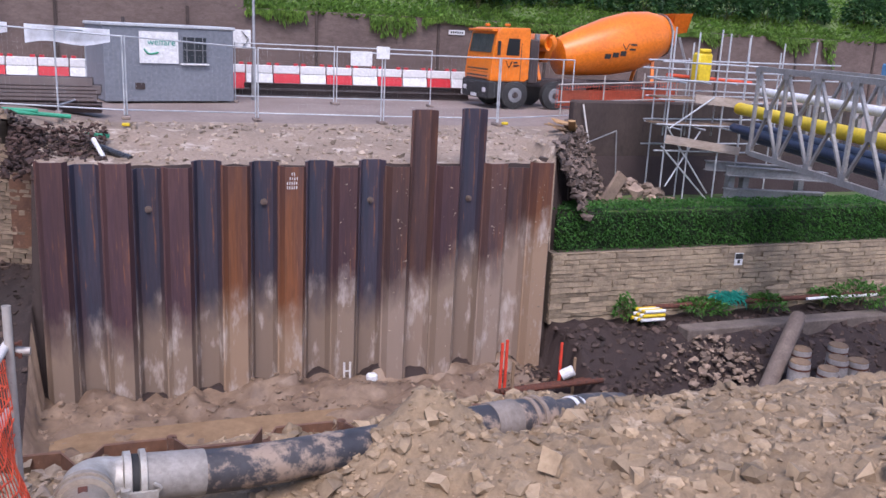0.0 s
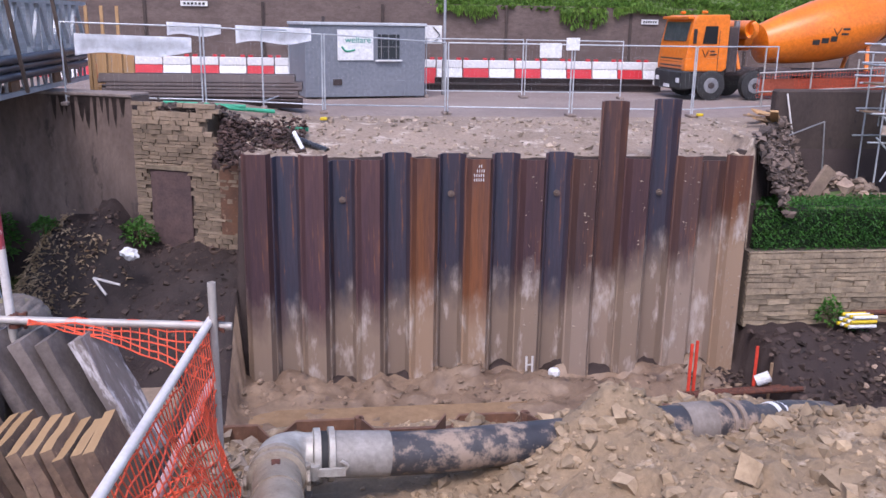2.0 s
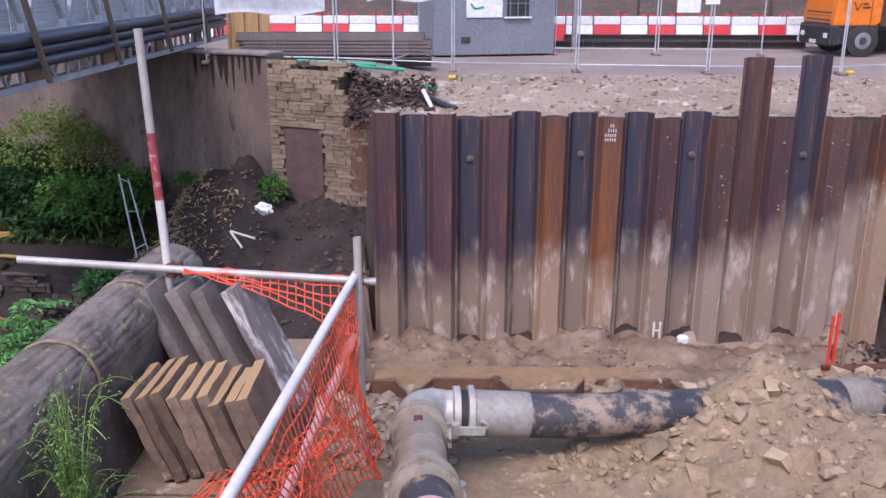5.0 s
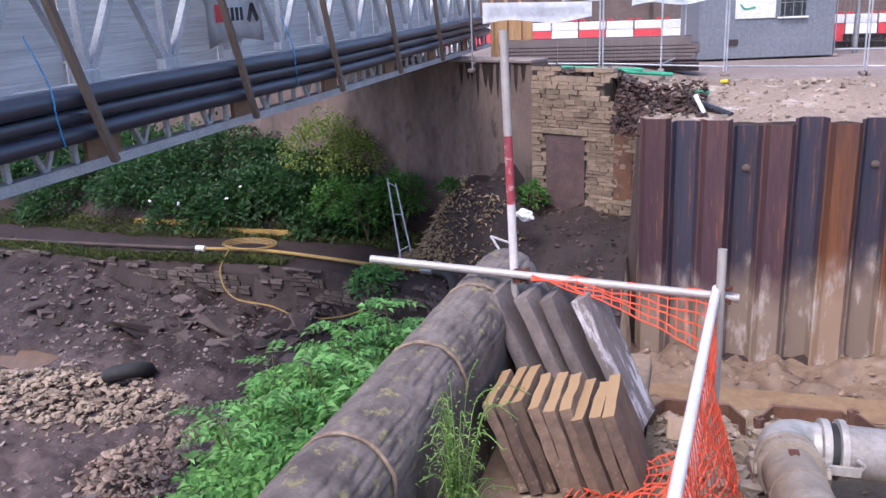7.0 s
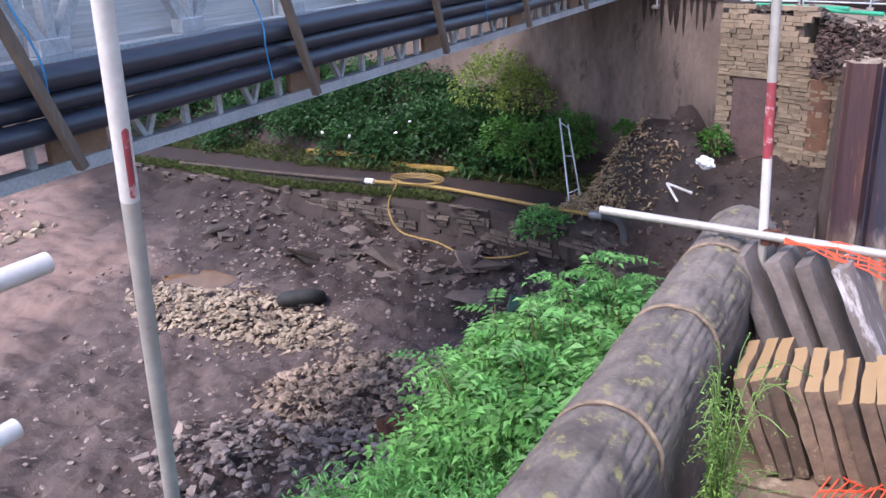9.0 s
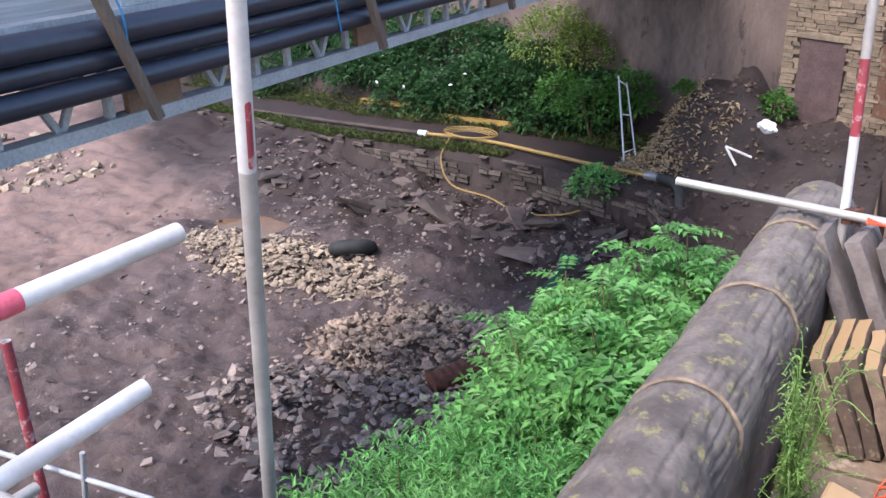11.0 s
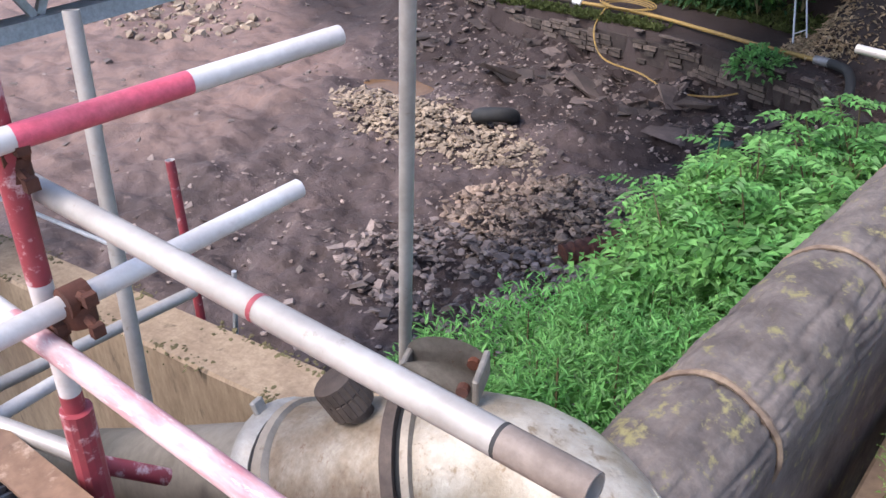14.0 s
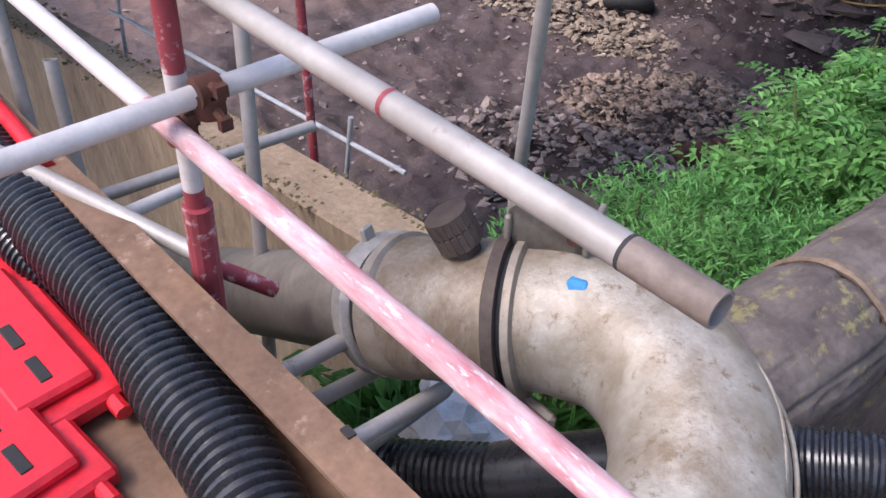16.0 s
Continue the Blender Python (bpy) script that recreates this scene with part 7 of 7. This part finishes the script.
part("dark_bar", boxed((0, -0.012, -0.07), (0.08, 0.01, 0.1)), BLACK, ns)
REDPOST = surf("red_orange_post", (0.75, 0.06, 0.03), (0.65, 0.06, 0.03), 3.0)
for x, y, z0, z1, m in ((5.42, 13.35, -5.5, -4.15, REDPOST), (5.28, 13.3, -5.5, -4.2, REDPOST), (6.97, 13.6, -5.5, -4.42, REDPOST), (5.26, 12.6, -5.5, -4.38, TIMBER), (7.02, 13.0, -5.5, -4.58, TIMBER)):
    solid("marker_stake", boxed((x, y, (z0 + z1) / 2), (0.065, 0.05, z1 - z0), bevel=0.008), m, "painted stake driven beside the piles" if m is REDPOST else "plain timber stake beside the piles", "stake")
for k in range(3):
    solid("rusty_bar", rod((5.0, 12.9 - 0.25 * k, -5.2 + 0.1 * k), (7.5, 13.0 - 0.25 * k, -5.15 + 0.08 * k), 0.06, 8), RUSTFIT, "rusty steel bar lying at the foot of the piles", "steel bar", "lying bars")
bm = bmesh.new()
sweep(bm, [(6.7, 13.0, -5.0), (6.95, 12.9, -4.85)], 0.13, 12)
solid("white_tub", bm, WHITE, "muddy white tub on the bars", "tub")
bm = boxed((2.45, 14.2, -5.15), (0.25, 0.2, 0.2), bevel=0.05)
solid("white_tub", bm, WHITE, "small white tub at the foot of the piles", "tub")

# ---- vegetation ----
def top_of(x, y):
    """Upper surface of the near bush."""
    fall = 0.3 + 0.25 * sm(-0.5, 0.3, y)
    return 0.24 - fall * max(0.0, -5.0 - x) ** 1.3 + 0.2 * fbm(x * 1.6, y * 1.6, 4) - 0.35 * sm(1.3, 2.2, y) - 0.3 * sm(0.2, -1.4, y)


bush = thing("bramble_bush", "bright green leafy bush growing beside the coping", "bush")
s = Soup()
st = bmesh.new()
for k in range(1500):
    x, y = -4.78 - 1.5 * gen.rand() ** 1.1, 0.0 + 2.1 * gen.rand()
    if x < -6.0 + 0.6 * sm(1.2, 2.1, y) + 0.3 * fbm(y, 1, 0, 1.7):
        continue
    z = top_of(x, y) - 0.7 * gen.rand() ** 2
    spray(s, (x, y, z), (gen.randn() - 0.35, gen.randn(), 0.55 + 0.3 * gen.randn()), 0.22 + 0.16 * gen.rand(), 4, 0.055 + 0.035 * gen.rand())
for k in range(70):
    y = 0.2 + 1.75 * gen.rand()
    x = -4.9 - (0.45 + 0.5 * sm(2.2, 0.8, y)) * gen.rand()
    z = top_of(x, y)
    tip = Vector((x - 0.1 + 0.1 * gen.randn(), y + 0.1 * gen.randn(), z + 0.12 + 0.26 * gen.rand() ** 2))
    sweep(st, [(x, y, z - 1.0), (x - 0.05, y, z - 0.3), tip], [0.012, 0.008, 0.004], 5)
    for q in range(5):
        a = q * 1.3 + k
        spray(s, tip - Vector((0, 0, 0.05 * q)), (math.cos(a), math.sin(a), 0.35), 0.22, 5, 0.06)
part("stem", st, STEM, bush)
tagged(link_mesh("leaves", s.mesh("leaves"), LEAF, bush), kind="stuff")

herb = thing("willowherb_patch", "lush green willowherb and grass by the wall", "plants")
s = Soup()
for k in range(2300):
    x, y = -4.85 - 2.0 * gen.rand(), -1.45 + 2.1 * gen.rand()
    h = 0.3 + 0.25 * gen.rand()
    z = top_of(x, y) - 0.1 + 0.08 * gen.randn()
    if x < -6.3 - 0.35 * sm(0.3, -1.2, y) + 0.3 * fbm(y, 2, 0, 1.5):
        continue
    lean = Vector((0.2 * gen.randn(), 0.2 * gen.randn(), 1))
    for q in range(11):
        a = q * 2.4 + k
        up = 0.1 + 0.08 * q
        leaf(s, Vector((x, y, z)) - lean * (h * (1 - q / 11)) + Vector((0, 0, 0.1)), (math.cos(a), math.sin(a), up), 0.06 + 0.04 * gen.rand() - 0.002 * q, 0.016, 0.12)
for k in range(1500):
    x, y = -4.9 - 1.5 * gen.rand(), -2.0 + 1.3 * gen.rand()
    z = top_of(x, y) - 0.4
    leaf(s, (x, y, z), (0.5 * gen.randn(), 0.5 * gen.randn(), 1), 0.22 + 0.2 * gen.rand(), 0.011, 0.3)
tagged(link_mesh("leaves", s.mesh("leaves"), GRASSB, herb), kind="stuff")
st = bmesh.new()
for k in range(60):
    x, y = -4.9 - 1.6 * gen.rand(), -1.2 + 2.0 * gen.rand()
    sweep(st, [(x, y, top_of(x, y) - 0.8), (x, y, top_of(x, y) - 0.05)], [0.008, 0.004], 4)
tagged(part("stem", st, STEM, herb), kind="stuff")
s = Soup()
for k in range(1800):
    x, y = -5.0 - 3.5 * gen.rand(), -3.2 + 1.5 * gen.rand()
    leaf(s, (x, y, ground_h(x, y)), (0.6 * gen.randn(), 0.6 * gen.randn(), 1), 0.3 + 0.3 * gen.rand(), 0.03, 0.35)
for k in range(700):
    x, y = -5.5 + 0.35 * gen.randn(), -2.3 + 0.3 * gen.randn()
    leaf(s, (x, y, -0.55 + 0.2 * gen.rand()), (gen.randn(), gen.randn(), 0.6), 0.16, 0.05, 0.35)
tagged(link_mesh("grass", s.mesh("grass"), LEAF), "green weeds at the bottom of the channel", "grass", kind="stuff")

wild = thing("mustard_plant", "straggly yellow green flowering weed beside the coping", "plant", (-4.24, -0.26, 0.0))
s, st = Soup(), bmesh.new()
for k in range(64):
    a, r = gen.rand() * 6.28, 0.06 + 0.25 * gen.rand()
    x, y = max(-0.06, r * math.cos(a) * 0.8), r * math.sin(a) * 0.8
    z = 0.22 + 0.62 * gen.rand()
    line = curve_pts([(0.1 * x, 0.1 * y, 0.02), (0.3 * x, 0.3 * y, z * 0.6), (0.7 * x, 0.7 * y, z), (1.35 * x, 1.35 * y, z * (0.9 + 0.2 * gen.rand()))], 7)
    sweep(st, line, 0.0022, 4)
    for q, c in enumerate(line[3:]):
        t = q / len(line)
        for h in range(3 if t < 0.45 else 1):
            b = gen.rand() * 6.28
            l = 0.013 + 0.026 * (1 - t) * gen.rand()
            leaf(s, Vector(c) + Vector(gen.randn(3)) * 0.012, (math.cos(b), math.sin(b), 0.4 * gen.randn()), l, l * 0.4)
WEEDLEAF = leafy("weed_leaves", (0.3, 0.46, 0.13), (0.2, 0.36, 0.09))
part("stem", st, WEEDLEAF, wild)
tagged(link_mesh("leaves", s.mesh("leaves"), WEEDLEAF, wild), kind="stuff")
copy_thing(wild, pose(-4.16, -1.05, 0.05, 0, 0, 25) @ Matrix.Scale(0.75, 4))


def thicket(name, label, spots, material, n, lo, hi, category="bush"):
    """Clumps of leaves on a rough dome at each spot: (x, y, z, radius, height)."""
    th = thing(name, label, category)
    s = Soup()
    for (x, y, z, r, h) in spots:
        for _ in range(int(n * r)):
            a, e = gen.rand() * 6.283, math.acos(gen.rand() ** 0.7)
            q = (0.72 + 0.3 * gen.rand()) * (1 + 0.3 * fbm(x + math.cos(a) * 2, y + math.sin(a) * 2, e * 2))
            d = Vector((math.cos(a) * math.sin(e), math.sin(a) * math.sin(e), math.cos(e)))
            leaf(s, Vector((x, y, z)) + Vector((d.x * r * q, d.y * r * q, d.z * h * q)), d + Vector(gen.randn(3)) * 0.5, lo + (hi - lo) * gen.rand(), (lo + hi) * 0.3)
    st = bmesh.new()
    for (x, y, z, r, h) in spots:
        for k in range(3):
            sweep(st, [(x, y, z - 0.5), (x + 0.3 * r * gen.randn(), y + 0.3 * r * gen.randn(), z + h * 0.8)], [0.03, 0.01], 5)
    tagged(part("stem", st, STEM, th), kind="stuff")
    tagged(link_mesh("leaves", s.mesh(name), material, th), kind="stuff")
    return th


def bank_spots(n, x0, x1, lo, hi):
    out = []
    for k in range(n):
        x = x0 + (x1 - x0) * (k + gen.rand()) / n
        y = bank_y(x) + 3.3 + (wall_y(x) - bank_y(x) - 3.6) * gen.rand() * 0.95
        r = lo + (hi - lo) * gen.rand()
        out.append((x, y, ground_h(x, y) - 0.1, r, r * (0.75 + 0.4 * gen.rand())))
    return out


thicket("bank_bushes", "dense dark green undergrowth along the far bank", bank_spots(66, -32, -12.2, 0.8, 1.4), DARKLEAF, 620, 0.12, 0.27)
thicket("elder_bush", "mid green elder bush by the path", [(-12.0, 18.3, -3.6, 0.9, 1.0), (-11.2, 18.8, -3.2, 0.8, 0.9), (-13.0, 18.9, -3.5, 0.9, 1.0), (-10.9, 18.2, -3.3, 0.5, 0.5)], LEAF2, 800, 0.1, 0.2)
thicket("pale_shrub", "yellow green feathery shrub below the wall", [(-13.9, 20.0, -2.4, 1.2, 1.6), (-12.9, 19.8, -2.5, 0.9, 1.2)], PALELEAF, 1400, 0.08, 0.16)
thicket("small_shrub", "small green shrub at the stone pier", [(-7.15, 17.3, -2.75, 0.42, 0.55), (-9.3, 17.4, -2.45, 0.3, 0.3)], LEAF2, 900, 0.08, 0.16)
thicket("wall_weed", "leafy weed on the edge of the river wall", [(-10.7, 15.35, -4.5, 0.62, 0.55)], GRASSB, 900, 0.1, 0.2)
thicket("wall_weeds", "weeds at the foot of the garden wall", [(9.3, 14.65, -4.3, 0.3, 0.55), (9.9, 14.6, -4.45, 0.3, 0.3), (13.6, 14.5, -4.15, 0.5, 0.25), (15.6, 14.5, -4.15, 0.4, 0.3), (16.8, 14.4, -4.15, 0.9, 0.42), (11.6, 14.6, -4.15, 0.7, 0.2)], LEAF2, 700, 0.08, 0.18)
s = Soup()
for _ in range(7000):
    x = -30 + 20 * gen.rand()
    y = bank_y(x) + (0.15 + 0.5 * gen.rand() if gen.rand() < 0.6 and x < -13.5 else 2.4 + 1.0 * gen.rand())
    leaf(s, (x, y, ground_h(x, y) - 0.02), (0.5 * gen.randn(), 0.5 * gen.randn() - 0.2, 1), 0.2 + 0.25 * gen.rand(), 0.035, 0.4)
tagged(link_mesh("bank_grass", s.mesh("bank_grass"), BANKGRASS), "rough grass beside the river path", "grass", kind="stuff")
s = Soup()
for _ in range(4):
    x, y = -20 + 8 * gen.rand(), 18.6 + 1.5 * gen.rand()
    stone(s, (x, y, ground_h(x, y) + 0.9 + 0.5 * gen.rand()), 0.13, 0.4)
tagged(link_mesh("white_blossom", s.mesh("white_blossom"), WHITE), "white umbels of blossom over the undergrowth", "flowers", kind="stuff")
s = Soup()
for _ in range(6000):
    x, y = -10.6 + 3.4 * gen.rand(), 15.9 + 2.8 * gen.rand()
    if y > wall_y(x) or gen.rand() > 0.07 + 0.85 * sm(-8.5, -9.3, x) + 0.7 * fbm(x, y, 6, 1.4) - 0.6 * sm(17.0, 18.0, y):
        continue
    leaf(s, (x, y, ground_h(x, y) + 0.12 * gen.rand()), (gen.randn(), gen.randn(), 0.4 * gen.randn()), 0.09 + 0.15 * gen.rand() ** 2, 0.06)
tagged(link_mesh("dead_leaves", s.mesh("dead_leaves"), DRYLEAF), "dry pale dead leaves over the soil", "leaves", kind="stuff")

# hill above the road wall
s = Soup()
for _ in range(38000):
    x, y = -30 + 85 * gen.rand(), 33.2 + 12 * gen.rand() ** 2
    if x < 2.0 + 0.4 * gen.randn():
        continue
    leaf(s, (x, y, ground_h(x, max(y, 33.25)) - 0.05), (0.7 * gen.randn(), -0.4 + 0.6 * gen.randn(), 1), 0.25 + 0.35 * gen.rand(), 0.09, 0.35)
for _ in range(9000):
    x = -30 + 62 * gen.rand()
    if fbm(x, 0, 0, 0.25) < -0.1 or x < 1.9:
        continue
    leaf(s, (x, 33.05, 3.25 - 1.1 * gen.rand() ** 2 * (0.5 + fbm(x, 3, 0, 0.5))), (0.5 * gen.randn(), -1, -0.8), 0.25, 0.1, 0.4)
tagged(link_mesh("hill_grass", s.mesh("hill_grass"), GRASS), "long grass and ivy over the top of the road wall", "grass", kind="stuff")
thicket("hill_shrubs", "dark shrubs on the hill above the road", [(x, 35.5 + 2 * gen.rand(), 4.2, 1.3, 1.4) for x in (13.0, 15.0, 17.5, 19.5, 22.0, 25.0, 27.5, 30.0, 33.0, 36.5)], DARKLEAF, 700, 0.2, 0.4)

# ---- far bank clutter ----
th = thing("pump_hose", "long layflat hose with yellow and white lengths on the path", "hose")
path = [(-24.5, 17.9, -4.5), (-20.4, 17.6, -4.42), (-16.6, 17.13, -4.25), (-14.5, 16.92, -4.16), (-12.6, 16.5, -4.14), (-11.0, 16.1, -4.13), (-9.46, 15.76, -4.1)]
part("pale_length", sweep(bmesh.new(), curve_pts(path[:3], 6), 0.06, 10), surf("brown_hose", (0.08, 0.055, 0.042), (0.045, 0.034, 0.03), 2.0), th, smooth=True)
part("yellow_length", sweep(bmesh.new(), curve_pts(path[2:], 6), 0.052, 10), HOSE, th, smooth=True)
part("joint", rod((-16.75, 17.15, -4.25), (-16.45, 17.1, -4.24), 0.085, 10), WHITE, th, "white joint")
part("joint", rod((-9.65, 15.8, -4.1), (-9.3, 15.7, -4.08), 0.1, 12), GREYMETAL, th, "grey metal joint")
part("tail", sweep(bmesh.new(), curve_pts([(-9.3, 15.7, -4.08), (-8.8, 15.3, -4.05), (-8.5, 14.6, -4.2), (-8.5, 14.2, -4.8), (-8.6, 13.9, -5.3)], 6), 0.1, 12), BLACK, th, "black rubber tail", smooth=True)
for k, (x0, y0, x1, y1) in enumerate(((-20.7, 19.9, -17.6, 19.25), (-17.4, 19.2, -14.4, 18.5))):
    solid("timber_baulk", beam(bmesh.new(), (x0, y0, -4.3), (x1, y1, -4.1), 0.16, 0.14), HOSE, "long yellowish timber lying beside the path", "timber", "edge timbers")
bm = bmesh.new()
for k in range(4):
    sweep(bm, [(-15.1 + (0.55 + 0.09 * k) * math.cos(a) + 0.04 * math.sin(3 * a + k), 17.2 + (0.3 + 0.08 * k) * math.sin(a), -4.12 + 0.02 * k) for a in (i * 0.35 for i in range(19))], 0.016, 6)
sweep(bm, curve_pts([(-15.5, 16.8, -4.1), (-15.2, 15.7, -4.4), (-14.6, 15.2, -4.9), (-13.4, 15.0, -5.0), (-12.4, 14.6, -5.1), (-11.4, 14.6, -5.0), (-10.9, 14.9, -4.9)], 6), 0.022, 6)
solid("orange_rope", bm, HOSE, "coil of orange rope hanging over the river wall", "rope", smooth=True)
fr = thing("leaning_ladder_frame", "galvanised fence panel frame leaning in the weeds", "fence")
part("frame", sweep(bmesh.new(), [(-10.95, 17.3, -2.15), (-10.45, 16.6, -4.1)], 0.024, 8), GALV, fr)
part("frame", sweep(bmesh.new(), [(-10.75, 17.35, -2.3), (-10.2, 16.7, -3.95)], 0.02, 8), GALV, fr)
for t in (0.05, 0.45, 0.9):
    a, b = Vector((-10.95, 17.3, -2.15)).lerp(Vector((-10.45, 16.6, -4.1)), t), Vector((-10.75, 17.35, -2.3)).lerp(Vector((-10.2, 16.7, -3.95)), t)
    part("rung", sweep(bmesh.new(), [a, b], 0.016, 8), GALV, fr)
bm = bmesh.new()
bmesh.ops.create_icosphere(bm, subdivisions=3, radius=0.2)
for v in bm.verts:
    v.co = Vector((v.co.x, v.co.y * 0.7, v.co.z * 0.7)) * (1 + 0.5 * fbm(v.co.x * 6, v.co.y * 6, v.co.z * 6))
o = solid("white_bag", bm, WHITE, "crumpled white plastic bag on the soil", "bag")
o.matrix_world = pose(-7.06, 15.9, -2.65)
bm = bmesh.new()
sweep(bm, [(-7.9, 15.9, -3.2), (-7.6, 15.7, -3.55)], 0.03, 8)
sweep(bm, [(-7.9, 15.9, -3.2), (-7.3, 15.8, -3.35)], 0.03, 8)
solid("white_stick", bm, WHITETUBE, "white forked stick on the soil", "stick")
bm = bmesh.new()
sweep(bm, [(-15.05 + 0.4 * math.cos(a), 11.32, -5.15 + 0.4 * math.sin(a)) for a in (i * math.pi / 12 for i in range(25))], 0.17, 12, False)
o = solid("tyre", bm, BLACK, "old black tyre half sunk in the rubble", "tyre", smooth=True)
o.matrix_world = Matrix.Translation((-15.05, 11.32, -5.3)) @ pose(0, 0, 0, 62, 0, 35) @ Matrix.Translation((15.05, -11.32, 5.15))
solid("rusty_culvert", corrugated([(-10.25, 6.75, -4.98), (-9.5, 7.9, -4.85)], 0.2, 0.14, 0.03, 14), RUSTFIT, "rusty corrugated pipe in the rubble", "pipe", smooth=True)
bm = bmesh.new()
for k in range(5):
    sweep(bm, curve_pts([(-10.3 + 0.1 * k, 12.4, -4.95), (-10.2 + 0.05 * gen.randn(), 11.8, -5.15), (-10.25 + 0.1 * k, 11.0, -5.25)], 4), 0.06, 6)
solid("green_sheet", bm, surf("dull_green", (0.04, 0.09, 0.06), (0.03, 0.07, 0.05), 3.0), "bunched dull green sheeting on the mud", "sheet")
# bent rails along the top of the channel wall
th = thing("wall_rail", "thin galvanised rail frames lying on the channel wall", "rail")
for a, b in (((-6.95, -1.2, -0.22), (-9.8, -1.55, -0.2)), ((-7.35, -1.25, -0.05), (-7.45, -1.28, -0.75)), ((-9.7, -1.5, 0.05), (-9.75, -1.55, -0.9))):
    part("rail", rod(a, b, 0.014, 8), GALV, th)

s = Soup()
for k in range(1600):
    u, v = 9.0 * gen.rand() - 2.0, (0.02 if gen.rand() < 0.5 else 0.29) + 0.03 * gen.randn()
    if fbm(u, v, 3, 1.3) < -0.05:
        continue
    p = Matrix.Translation((-6.3, -1.27, -0.3)) @ Matrix.Rotation(radians(ang), 4, "Z") @ Vector((u, v, 0.0))
    stone(s, p, 0.012 + 0.03 * gen.rand(), 0.35, 0.1)
tagged(link_mesh("wall_moss", s.mesh("wall_moss"), surf("dark_moss", (0.12, 0.095, 0.05), (0.16, 0.14, 0.06), 4.0)), "dark moss along the edges of the channel wall", "moss", kind="stuff")
